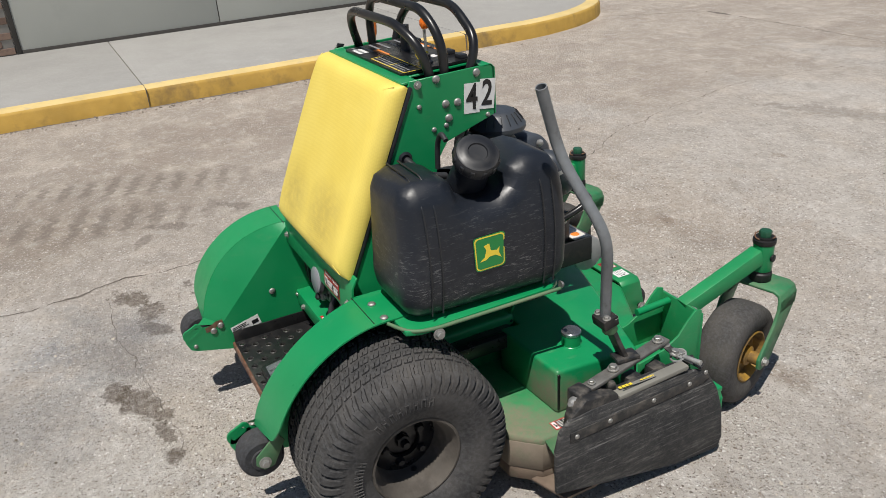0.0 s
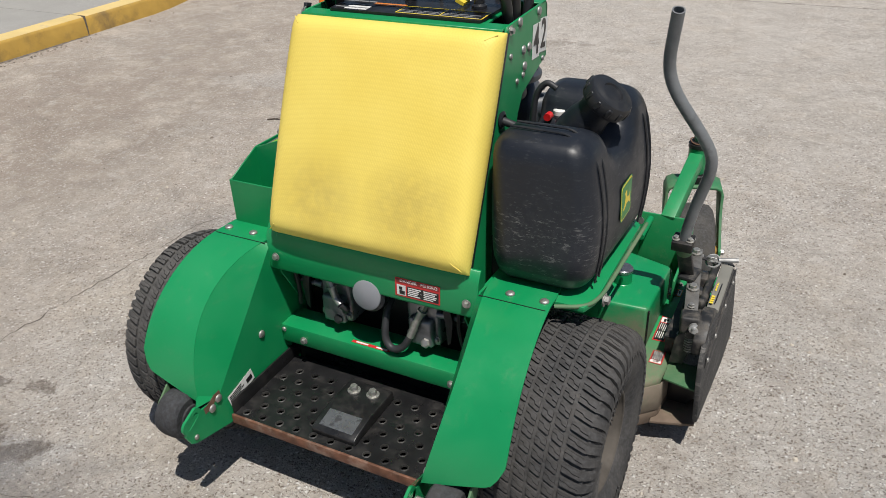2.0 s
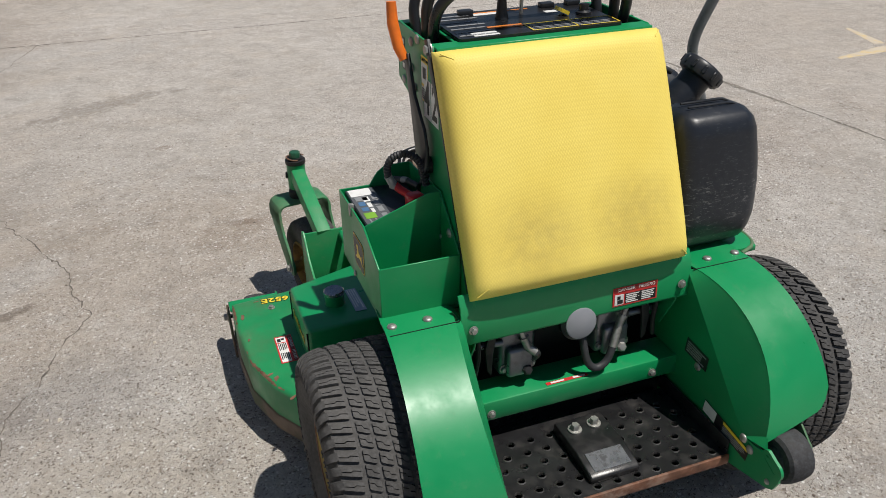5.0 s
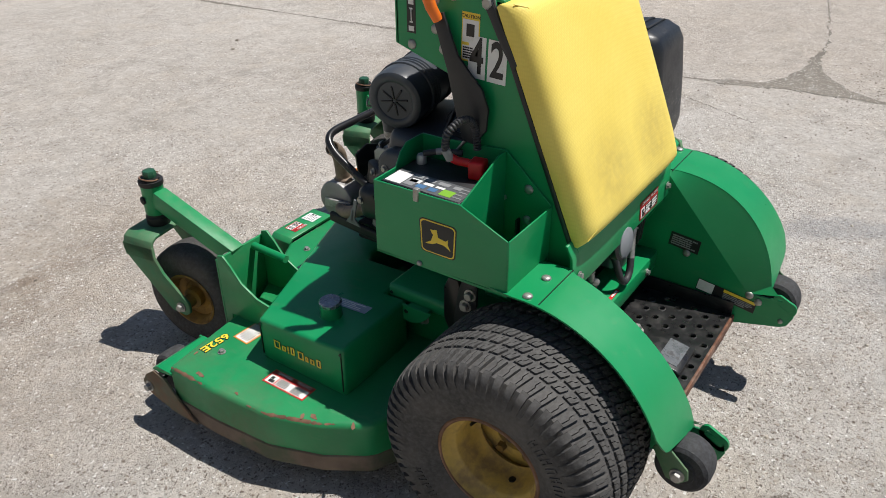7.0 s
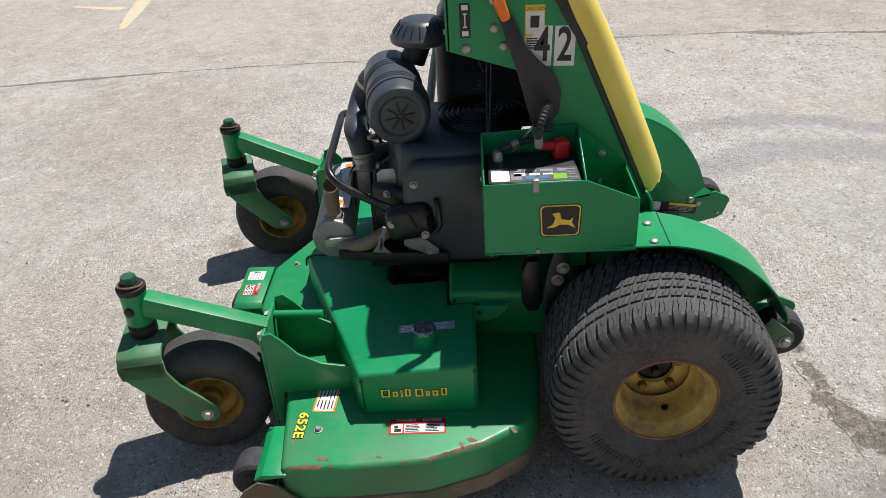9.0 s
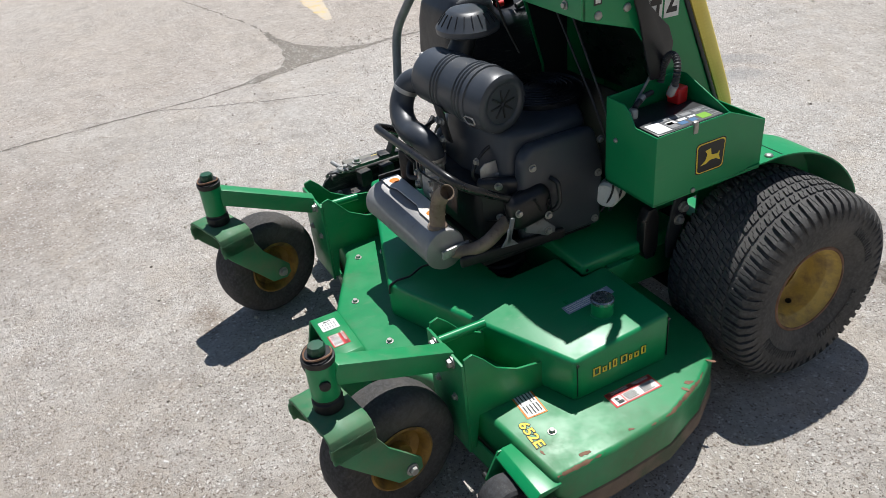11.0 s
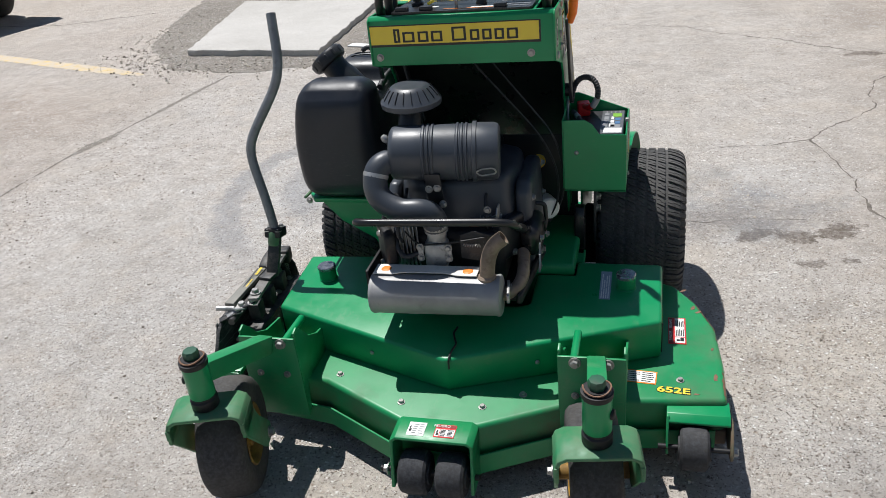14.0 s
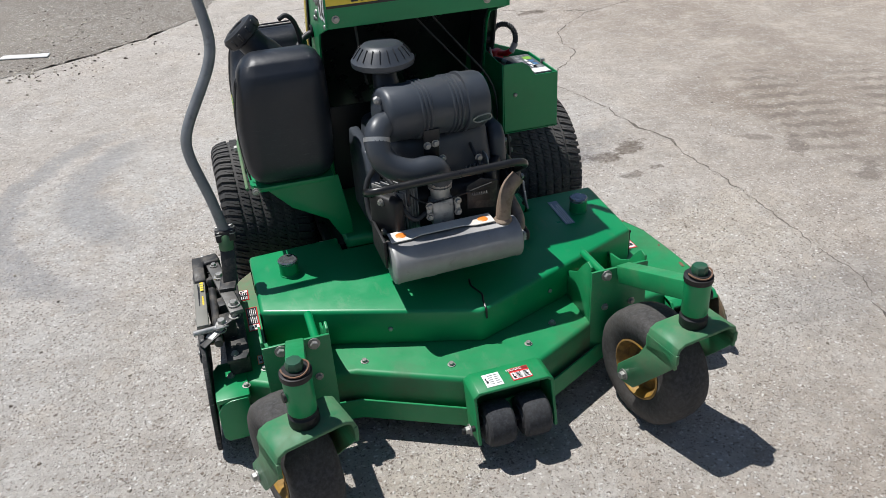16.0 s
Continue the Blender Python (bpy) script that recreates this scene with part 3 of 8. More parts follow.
def prism(poly, axis, lo, hi, bevel=0.0, seg=2, bm=None):
    """A polygon drawn in the plane across axis (yz, xz or xy), drawn out from lo to hi."""
    own = bmesh.new()
    put = AX[axis]
    low = [own.verts.new(put(a, b, lo)) for a, b in poly]
    top = [own.verts.new(put(a, b, hi)) for a, b in poly]
    own.faces.new(low)
    own.faces.new(top[::-1])
    n = len(poly)
    for i in range(n):
        own.faces.new((low[i], top[i], top[(i + 1) % n], low[(i + 1) % n]))
    bmesh.ops.recalc_face_normals(own, faces=own.faces)
    bev(own, bevel, seg)
    return join(bm, own)


def join(bm, own):
    if bm is None:
        return own
    me = bpy.data.meshes.new("tmp")
    own.to_mesh(me)
    own.free()
    bm.from_mesh(me)
    bpy.data.meshes.remove(me)
    return bm


def box(x0, x1, y0, y1, z0, z1, bevel=0.002, seg=2, bm=None):
    return prism(((x0, y0), (x1, y0), (x1, y1), (x0, y1)), "z", z0, z1, bevel, seg, bm)


def block(m, sx, sy, sz, bevel=0.002, seg=2, bm=None):
    own = box(-sx / 2, sx / 2, -sy / 2, sy / 2, -sz / 2, sz / 2, bevel, seg)
    bmesh.ops.transform(own, matrix=m, verts=own.verts)
    return join(bm, own)


def strip(line, thick, axis, lo, hi, bevel=0.001, bm=None):
    """Bent sheet: an open line in the plane across axis, given a thickness to its left, drawn out from lo to hi."""
    pts = [Vector((*q, 0)) for q in line]
    off = []
    for i, q in enumerate(pts):
        a = (q - pts[i - 1]).normalized() if i else None
        b = (pts[i + 1] - q).normalized() if i < len(pts) - 1 else None
        d = ((a or b) + (b or a)).normalized()
        nrm = Vector((-d.y, d.x, 0))
        k = 1.0 / max(0.4, abs(nrm.dot(Vector((-(a or b).y, (a or b).x, 0)))))
        off.append(q + nrm * thick * k)
    poly = [(q.x, q.y) for q in pts] + [(q.x, q.y) for q in reversed(off)]
    return prism(poly, axis, lo, hi, bevel, 1, bm)


def rounded(points, radius, steps=6):
    pts = [Vector(q) for q in points]
    out = [pts[0]]
    for a, b, c in zip(pts, pts[1:], pts[2:]):
        ra = min(radius, (a - b).length * 0.49)
        rc = min(radius, (c - b).length * 0.49)
        p, q = b + (a - b).normalized() * ra, b + (c - b).normalized() * rc
        for i in range(steps + 1):
            u = i / steps
            out.append(p * (1 - u) ** 2 + b * 2 * u * (1 - u) + q * u * u)
    return out + [pts[-1]]


def tube(points, r, seg=12, radius=0.0, bm=None, caps=True, hollow=0.0):
    """A round bar along points, its bends rounded. r may be one radius or one for each point."""
    pts = rounded(points, radius) if radius else [Vector(q) for q in points]
    rs = r if isinstance(r, (list, tuple)) else [r] * len(pts)
    own = bmesh.new()
    rings = []
    d = (pts[1] - pts[0]).normalized()
    side = d.orthogonal().normalized()
    for i, q in enumerate(pts):
        a = (q - pts[i - 1]).normalized() if i else d
        b = (pts[i + 1] - q).normalized() if i < len(pts) - 1 else a
        d = (a + b).normalized() if (a + b).length > 1e-6 else a
        side = (side - d * side.dot(d)).normalized()
        up = d.cross(side)
        rings.append([own.verts.new(q + (side * math.cos(w) + up * math.sin(w)) * rs[i]) for w in [2 * math.pi * k / seg for k in range(seg)]])
    for ra, rb in zip(rings, rings[1:]):
        for k in range(seg):
            own.faces.new((ra[k], ra[(k + 1) % seg], rb[(k + 1) % seg], rb[k]))
    if caps:
        for ring, q, s in ((rings[0], pts[0], pts[0] - pts[1]), (rings[-1], pts[-1], pts[-1] - pts[-2])):
            if hollow:
                s = s.normalized()
                inner = [own.verts.new(q + (v.co - q) * hollow) for v in ring]
                deep = [own.verts.new(v.co - s * 0.03) for v in inner]
                for k in range(seg):
                    j = (k + 1) % seg
                    own.faces.new((ring[k], ring[j], inner[j], inner[k]))
                    own.faces.new((inner[k], inner[j], deep[j], deep[k]))
                own.faces.new(deep)
            else:
                own.faces.new(ring)
    bmesh.ops.recalc_face_normals(own, faces=own.faces)
    return join(bm, own)


def lathe(profile, origin, axis, seg=32, bm=None, caps=True):
    """A turned shape: pairs of radius and distance along axis from origin."""
    own = bmesh.new()
    axis = Vector(axis).normalized()
    side = axis.orthogonal().normalized()
    up = axis.cross(side)
    rings = []
    for r, h in profile:
        c = Vector(origin) + axis * h
        if r < 1e-5:
            rings.append([own.verts.new(c)])
        else:
            rings.append([own.verts.new(c + (side * math.cos(w) + up * math.sin(w)) * r) for w in [2 * math.pi * k / seg for k in range(seg)]])
    for ra, rb in zip(rings, rings[1:]):
        for k in range(seg):
            j = (k + 1) % seg
            if len(ra) == 1 and len(rb) == 1:
                continue
            if len(ra) == 1:
                own.faces.new((ra[0], rb[j], rb[k]))
            elif len(rb) == 1:
                own.faces.new((ra[k], ra[j], rb[0]))
            else:
                own.faces.new((ra[k], ra[j], rb[j], rb[k]))
    for ring in (rings[0], rings[-1]):
        if caps and len(ring) > 1 and profile[0] != profile[-1]:
            own.faces.new(ring)
    bmesh.ops.recalc_face_normals(own, faces=own.faces)
    return join(bm, own)


def facing(at, normal, up=(0, 0, 1)):
    """The pose whose z looks along normal and whose y leans towards up."""
    z = Vector(normal).normalized()
    x = Vector(up).cross(z)
    x = x.normalized() if x.length > 1e-4 else z.orthogonal().normalized()
    y = z.cross(x)
    return Matrix.Translation(at) @ Matrix((x, y, z)).transposed().to_4x4()


def bolt_mesh(name, r, h, dome=False):
    if dome:
        bm = lathe(((r, 0), (r, h * 0.25), (r * 0.85, h * 0.65), (r * 0.5, h * 0.92), (0, h)), (0, 0, 0), (0, 0, 1), 14)
    else:
        bm = lathe(((r * 1.45, 0), (r * 1.45, h * 0.22), (r * 1.05, h * 0.25)), (0, 0, 0), (0, 0, 1), 14)
        lathe(((r, h * 0.2), (r, h * 0.9), (r * 0.85, h), (0, h)), (0, 0, 0), (0, 0, 1), 6, bm)
    finish(bm)
    me = bpy.data.meshes.new(name)
    bm.to_mesh(me)
    bm.free()
    me.materials.append(STEEL)
    return me


HEX, HEX_BIG, DOME, DOME_SMALL = bolt_mesh("hex_bolt", 0.0075, 0.009), bolt_mesh("hex_bolt_big", 0.011, 0.014), bolt_mesh("dome_bolt", 0.011, 0.006, True), bolt_mesh("dome_bolt_small", 0.007, 0.005, True)


def bolt(at, normal, parent, me=None):
    return shared("bolt", me or HEX, parent, facing(at, normal))


def lettering(text, m, height, material, parent, name="lettering", squeeze=1.0, bold=0.0):
    """Words in the built-in font, 0.4 mm thick, middle at m."""
    cu = bpy.data.curves.new(name, "FONT")
    cu.body, cu.size, cu.extrude, cu.align_x, cu.align_y = text, height * 1.38, 0.0003, "CENTER", "CENTER"
    cu.resolution_u, cu.offset = 3, bold
    ob = bpy.data.objects.new(name, cu)
    me = bpy.data.meshes.new_from_object(ob)
    bpy.data.objects.remove(ob)
    bpy.data.curves.remove(cu)
    me.materials.append(material)
    return shared(name, me, parent, m @ Matrix.Diagonal((squeeze, 1, 1, 1)))


def plate(name, m, w, h, material, parent, lift=0.0, thick=0.0006, label="", corner=0.0):
    """A flat sticker or bar, its middle at m, lifted off the surface."""
    if corner:
        pts = []
        for cx, cy, a0 in ((w / 2 - corner, h / 2 - corner, 0), (-w / 2 + corner, h / 2 - corner, 90), (-w / 2 + corner, -h / 2 + corner, 180), (w / 2 - corner, -h / 2 + corner, 270)):
            pts += [(cx + corner * math.cos(radians(a0 + k * 30)), cy + corner * math.sin(radians(a0 + k * 30))) for k in range(4)]
    else:
        pts = ((-w / 2, -h / 2), (w / 2, -h / 2), (w / 2, h / 2), (-w / 2, h / 2))
    bm = prism(pts, "z", lift, lift + thick)
    bmesh.ops.transform(bm, matrix=m, verts=bm.verts)
    return part(name, bm, material, parent, label)


def bars(m, rows, material, parent, lift=0.0008, name="small_print"):
    """Unreadable print: rows of (x, y, width, height) on the plane of m, in one mesh."""
    bm = bmesh.new()
    for x, y, w, h in rows:
        prism(((x - w / 2, y - h / 2), (x + w / 2, y - h / 2), (x + w / 2, y + h / 2), (x - w / 2, y + h / 2)), "z", lift, lift + 0.0004, 0, 1, bm)
    bmesh.ops.transform(bm, matrix=m, verts=bm.verts)
    return tagged(part(name, bm, material, parent), kind="stuff")


def hollow(blocks, stroke):
    """Open rectangles in place of letters: four bars for each block of (x, y, width, height)."""
    out = []
    for x, y, w, h in blocks:
        t = min(stroke, w * 0.4)
        out += [(x - w / 2 + t / 2, y, t, h), (x + w / 2 - t / 2, y, t, h)]
        if w > 2.4 * t:
            out += [(x, y + h / 2 - t * 0.4, w - 2 * t, t * 0.8), (x, y - h / 2 + t * 0.4, w - 2 * t, t * 0.8)]
    return out


def print_rows(rng, x0, x1, y0, y1, n, h):
    out = []
    for i in range(n):
        y = y1 + (y0 - y1) * (i + 0.5) / n
        end = x1 - rng.random() * (x1 - x0) * 0.3
        x = x0
        while x < end - 0.002:
            w = min(end - x, (x1 - x0) * rng.uniform(0.1, 0.3))
            out.append((x + w / 2, y, w * 0.92, h))
            x += w
    return out


def flat_shape(poly, m, lift, thick, material, parent, name, label=""):
    bm = prism(poly, "z", lift, lift + thick)
    bmesh.ops.transform(bm, matrix=m, verts=bm.verts)
    return part(name, bm, material, parent, label)


# ---- the yard ----
def ground_sheet():
    bm = bmesh.new()
    edges = [-400, -120, -40, -15] + [-8 + 0.5 * i for i in range(33)] + [15, 40, 120, 400]
    grid = [[bm.verts.new((x, y, 0.0)) for y in edges] for x in edges]
    for i in range(len(edges) - 1):
        for j in range(len(edges) - 1):
            bm.faces.new((grid[i][j], grid[i + 1][j], grid[i + 1][j + 1], grid[i][j + 1]))
    return tagged(part("ground", bm, GROUND), "worn stained concrete yard with exposed gravel", "ground", kind="structure")


ground_sheet()


def crack(name, line, width, label, wobble=0.04, step=0.05, fat=(), seed=1, lift=0.0015, material=None):
    """A wandering crack or joint: narrow ragged ribbons a hair above the ground, broken by gaps, wider at the spots in fat."""
    rng = random.Random(seed)
    step = min(step, 0.014)
    bm = bmesh.new()
    pts = []
    for (ax, ay), (bx, by) in zip(line, line[1:]):
        n = max(2, int(math.hypot(bx - ax, by - ay) / step))
        pts += [Vector((ax + (bx - ax) * i / n, ay + (by - ay) * i / n, 0)) for i in range(n)]
    pts.append(Vector((*line[-1], 0)))
    prev = None
    for i, q in enumerate(pts):
        d = (pts[min(i + 1, len(pts) - 1)] - pts[max(i - 1, 0)]).normalized()
        nrm = Vector((-d.y, d.x, 0))
        u = i * step
        drift = wobble * (0.9 * noise.noise(Vector((u * 5, seed, 0))) + 0.55 * noise.noise(Vector((u * 19, seed, 4))) + 0.25 * noise.noise(Vector((u * 55, seed, 9))))
        w = width * max(0.0, 0.75 + 1.3 * noise.noise(Vector((u * 9, seed, 14))) + 0.7 * noise.noise(Vector((u * 37, seed, 19))))
        for fx, fy, fr, fw in fat:
            w += fw * max(0, 1 - (q - Vector((fx, fy, 0))).length / fr)
        if w < 0.12 * width:
            prev = None
            continue
        pair = [bm.verts.new(q + nrm * (drift + s * w / 2 * rng.uniform(0.6, 1.3)) + Vector((0, 0, lift))) for s in (-1, 1)]
        if prev:
            bm.faces.new((prev[0], prev[1], pair[1], pair[0]))
        prev = pair
    ob = part(name, bm, material or CRACK)
    return tagged(ob, label, "crack", kind="structure")


crack("pavement_joint", ((2.3, 7.5), (2.38, 5.73), (2.47, 4.38), (2.60, 3.2), (2.71, 2.3), (2.75, 1.7), (2.76, 0.85), (2.83, 0.50), (2.93, 0.22), (2.97, -0.25), (2.985, -0.80), (2.97, -1.28), (2.90, -1.65), (2.82, -2.3), (2.73, -2.97)), 0.019,
      "dark gappy joint between two concrete slabs", 0.012, 0.06, ((2.48, 4.3, 0.6, 0.03), (2.66, 2.7, 0.5, 0.03), (2.90, 0.30, 0.42, 0.07), (2.96, -0.35, 0.38, 0.035), (2.92, -1.52, 0.26, 0.085), (2.82, -2.2, 0.35, 0.035), (2.76, -2.6, 0.35, 0.035), (2.6, 3.1, 0.4, 0.015)), 3, 0.0015, JOINT_DIRT)
crack("pavement_joint", ((3.45, 0.16), (3.84, 0.18), (4.28, 0.24), (5.08, 0.42), (8, 0.9)), 0.016, "cracked joint with crumbled filling between slabs", 0.03, 0.05, ((3.55, 0.16, 0.25, 0.06),), 5, 0.0015, JOINT_DIRT)
crack("crack", ((-1.456, -0.165), (-1.442, 0.248), (-1.423, 0.553), (-1.401, 0.829), (-1.209, 1.304), (-1.279, 1.647), (-1.427, 1.987), (-1.779, 2.575), (-1.95, 3.2), (-2.101, 3.9), (-2.05, 4.44), (-1.7, 5.8)),
      0.0055, "long thin wandering crack in the concrete", 0.030, 0.03, (), 7)
crack("crack", ((-2.9, -3.1), (-2.203, -2.837), (-2.042, -2.713), (-1.796, -2.462), (-1.713, -2.195), (-1.693, -1.981), (-1.551, -1.806), (-1.383, -1.647), (-1.297, -1.518), (-1.336, -1.344), (-1.38, -1.212), (-1.40, -1.03)), 0.008, "thin jagged crack in the concrete", 0.022, 0.03, (), 8)
crack("crack", ((-1.42, -1.02), (-1.394, -0.916), (-1.417, -0.807), (-1.407, -0.708), (-1.447, -0.637), (-1.472, -0.517), (-1.447, -0.365), (-1.45, -0.229), (-1.456, -0.165)), 0.008, "jagged crumbling crack in the concrete", 0.020, 0.03, ((-1.42, -0.72, 0.12, 0.012), (-1.46, -0.52, 0.10, 0.010)), 9)
crack("crack", ((-1.297, -1.518), (-1.133, -1.441), (-0.994, -1.429), (-0.80, -1.40)), 0.005, "short thin crack in the concrete", 0.03, 0.03, (), 10)
crack("crack", ((-0.1, -4.12), (-0.325, -4.097), (-0.724, -3.964), (-0.985, -3.726), (-1.357, -3.507), (-1.654, -3.24), (-1.805, -3.107), (-2.25, -2.9)), 0.010, "thin crack across the concrete", 0.04, 0.05, (), 11)
crack("crack", ((-1.273, -0.594), (-1.121, -0.606), (-1.018, -0.603), (-0.93, -0.614), (-0.763, -0.566), (-0.683, -0.572), (-0.54, -0.537), (-0.428, -0.537), (-0.297, -0.524), (-0.199, -0.498), (-0.117, -0.514)), 0.0026, "broken hairline crack through oil stains", 0.022, 0.03, (), 15)
crack("crack", ((2.75, 1.15), (2.45, 0.55), (2.3, 0.2)), 0.006, "short hairline crack in the concrete", 0.03, 0.03, (), 12)
crack("pavement_joint", ((-4.9, 5.0), (-4.38, 5.87), (-3.26, 5.86), (-2.24, 5.81), (0, 5.75), (2.34, 5.74), (6, 5.7)), 0.013, "straight joint between concrete slabs", 0.008, 0.08, ((-4.2, 5.87, 0.2, 0.06),), 13)
crack("crack", ((5.0, -5.6), (5.9, -5.2), (7.2, -5.3), (9, -5.1)), 0.025, "crack in the parking bay concrete", 0.05, 0.05, (), 14)


def blob(name, outline, z, material, label, category, seed, rag=0.06, thick=0.0):
    """A ragged flat patch on the ground, or a slab with thickness."""
    rng = random.Random(seed)
    pts = []
    for (ax, ay), (bx, by) in zip(outline, outline[1:] + outline[:1]):
        n = max(2, int(math.hypot(bx - ax, by - ay) / 0.07))
        for i in range(n):
            u = i / n
            pts.append((ax + (bx - ax) * u + rng.uniform(-rag, rag), ay + (by - ay) * u + rng.uniform(-rag, rag)))
    if thick:
        bm = prism(pts, "z", z, z + thick, 0.004, 1)
    else:
        bm = bmesh.new()
        bm.faces.new([bm.verts.new((x, y, z)) for x, y in pts])
        bmesh.ops.triangulate(bm, faces=bm.faces)
    return tagged(part(name, bm, material), label, category, kind="structure")


blob("joint_hollow", [(3.61, 0.16), (3.30, 0.07), (3.06, -0.10), (2.985, -0.30), (2.945, -0.28), (2.90, 0.17), (2.85, 0.37), (2.79, 0.54), (2.83, 0.58), (2.90, 0.46), (2.94, 0.33), (3.10, 0.24), (3.36, 0.20)], 0.0022, JOINT_DIRT,
     "dirt-filled hollow where two slab joints meet", "pothole", 24, 0.012)
blob("asphalt_patch", [(4.05, -3.95), (3.4, -3.2), (2.6, -3.02), (1.75, -3.30), (1.05, -3.75), (0.55, -4.3), (0.3, -5.2), (0.6, -6.2), (1.9, -6.9), (3.6, -7.0), (4.8, -6.6), (4.5, -5.2)], 0.003, ASPHALT,
     "crumbled grey asphalt patch around a concrete slab", "asphalt patch", 21, 0.028)
blob("concrete_slab", [(3.45, -3.61), (2.15, -3.46), (2.25, -5.42), (3.93, -5.72)], 0.0, SLAB, "pale concrete slab set in crumbled asphalt", "slab", 22, 0.014, 0.055)
blob("litter", [(1.99, -3.72), (1.66, -3.62), (1.65, -3.70), (1.97, -3.80)], 0.004, WHITE, "small crushed white paper litter", "litter", 23, 0.006, 0.012)


def painted_line(line, width, label, seed):
    rng = random.Random(seed)
    bm = bmesh.new()
    prev = None
    (ax, ay), (bx, by) = line
    d = Vector((bx - ax, by - ay, 0)).normalized()
    nrm = Vector((-d.y, d.x, 0))
    n = int(math.hypot(bx - ax, by - ay) / 0.03)
    for i in range(n + 1):
        q = Vector((ax, ay, 0.0018)) + d * (math.hypot(bx - ax, by - ay) * i / n)
        fade = min(1.0, 0.35 + i / 25)
        pair = [bm.verts.new(q + nrm * s * width / 2 * fade * rng.uniform(0.85, 1.05)) for s in (-1, 1)]
        if prev:
            bm.faces.new((prev[0], prev[1], pair[1], pair[0]))
        prev = pair
    return tagged(part("parking_line", bm, LINE), label, "road marking", "parking bay lines", "structure")


painted_line(((3.57, -3.06), (8.5, -4.85)), 0.15, "faded yellow parking bay line", 31)
painted_line(((3.71, -0.287), (8.5, -0.97)), 0.16, "faded yellow parking bay line", 32)
painted_line(((3.75, 2.93), (8.5, 3.60)), 0.13, "faded yellow parking bay line", 33)
painted_line(((4.50, 3.62), (4.34, 3.13)), 0.10, "faded yellow line across the end of a bay", 34)


def gravel(name, spots, n, lo, hi, material, label, seed):
    """Loose stones scattered over the ground, one mesh."""
    rng = random.Random(seed)
    verts, faces = [], []
    for _ in range(n):
        cx, cy, sx, sy = rng.choice(spots)
        x, y = rng.gauss(cx, sx), rng.gauss(cy, sy)
        r = lo + (hi - lo) * rng.random() ** 3
        base = len(verts)
        w0 = rng.random() * 6.3
        for k in range(5):
            w = w0 + k * 1.257 + rng.uniform(-0.3, 0.3)
            verts.append((x + r * math.cos(w) * rng.uniform(0.7, 1.2), y + r * math.sin(w) * rng.uniform(0.7, 1.2), 0.0))
        for k in range(5):
            px, py, _z = verts[base + k]
            verts.append((x + (px - x) * 0.6, y + (py - y) * 0.6, r * rng.uniform(0.5, 0.9)))
        for k in range(5):
            j = (k + 1) % 5
            faces.append((base + k, base + j, base + 5 + j, base + 5 + k))
        faces.append(tuple(base + 5 + k for k in range(5)))
    me = bpy.data.meshes.new(name)
    me.from_pydata(verts, [], faces)
    me.materials.append(material)
    return tagged(new(name, me), label, "gravel", kind="stuff")


STONE_A = surf("pale_grit", (0.50, 0.45, 0.38), 0.9, var=0.35, vscale=25)
STONE_C = surf("brown_grit", (0.20, 0.17, 0.14), 0.9, var=0.4, vscale=25)
STONE_B = surf("dark_grit", (0.10, 0.08, 0.065), 0.9, var=0.4, vscale=25)
gravel("loose_grit", [(0, 0, 2.2, 2.2), (-2, 1, 1.4, 1.8), (1.5, 2, 1.5, 1.2), (2.5, -1.5, 1.2, 1.5)], 1300, 0.003, 0.009, STONE_A, "pale grit scattered over the concrete", 41)
gravel("loose_grit", [(0, 0, 2.2, 2.2), (-2.2, 1, 1.2, 1.8), (2.6, -1.0, 0.6, 1.4), (-1, -2.5, 1.4, 1)], 650, 0.003, 0.0075, STONE_C, "dark grit and crumbs scattered over the concrete", 42)
gravel("loose_gravel", [(3.5, -3.5, 0.35, 0.3), (2.4, -3.25, 0.5, 0.12), (1.6, -4.2, 0.25, 0.6), (4.1, -4.6, 0.2, 0.6)], 1500, 0.005, 0.016, STONE_A, "loose gravel over the crumbled asphalt", 43)

gravel("loose_crumbs", [(2.75, -1.7, 0.28, 0.8), (2.45, -1.2, 0.35, 0.6), (3.1, -0.2, 0.3, 0.3), (2.6, -2.6, 0.4, 0.3)], 800, 0.003, 0.007, STONE_C, "dark crumbs along the joint in the concrete", 44)
gravel("loose_gravel", [(3.9, -3.9, 0.3, 0.35), (2.6, -3.2, 0.7, 0.08), (1.2, -4.4, 0.3, 0.6), (1.9, -3.45, 0.4, 0.12)], 900, 0.004, 0.013, STONE_B, "dark crumbled asphalt pieces", 45)


def pebble(x, y, size, turn, label, material, seed):
    """A loose stone: a squashed ball with knocked-in facets."""
    rng = random.Random(seed)
    bm = bmesh.new()
    bmesh.ops.create_icosphere(bm, subdivisions=2, radius=1.0)
    for v in bm.verts:
        k = 1 + 0.28 * noise.noise(v.co * 1.7 + Vector((seed, 0, 0)))
        v.co = Vector((v.co.x * k * size, v.co.y * k * size * rng.uniform(0.66, 0.72), max(-0.35, v.co.z * k) * size * 0.55 + 0.35 * size * 0.55))
    ob = tagged(part("stone", bm, material, None, "", 30), label, "stone", "loose stones")
    ob.location, ob.rotation_euler = (x, y, 0), (0, 0, radians(turn))


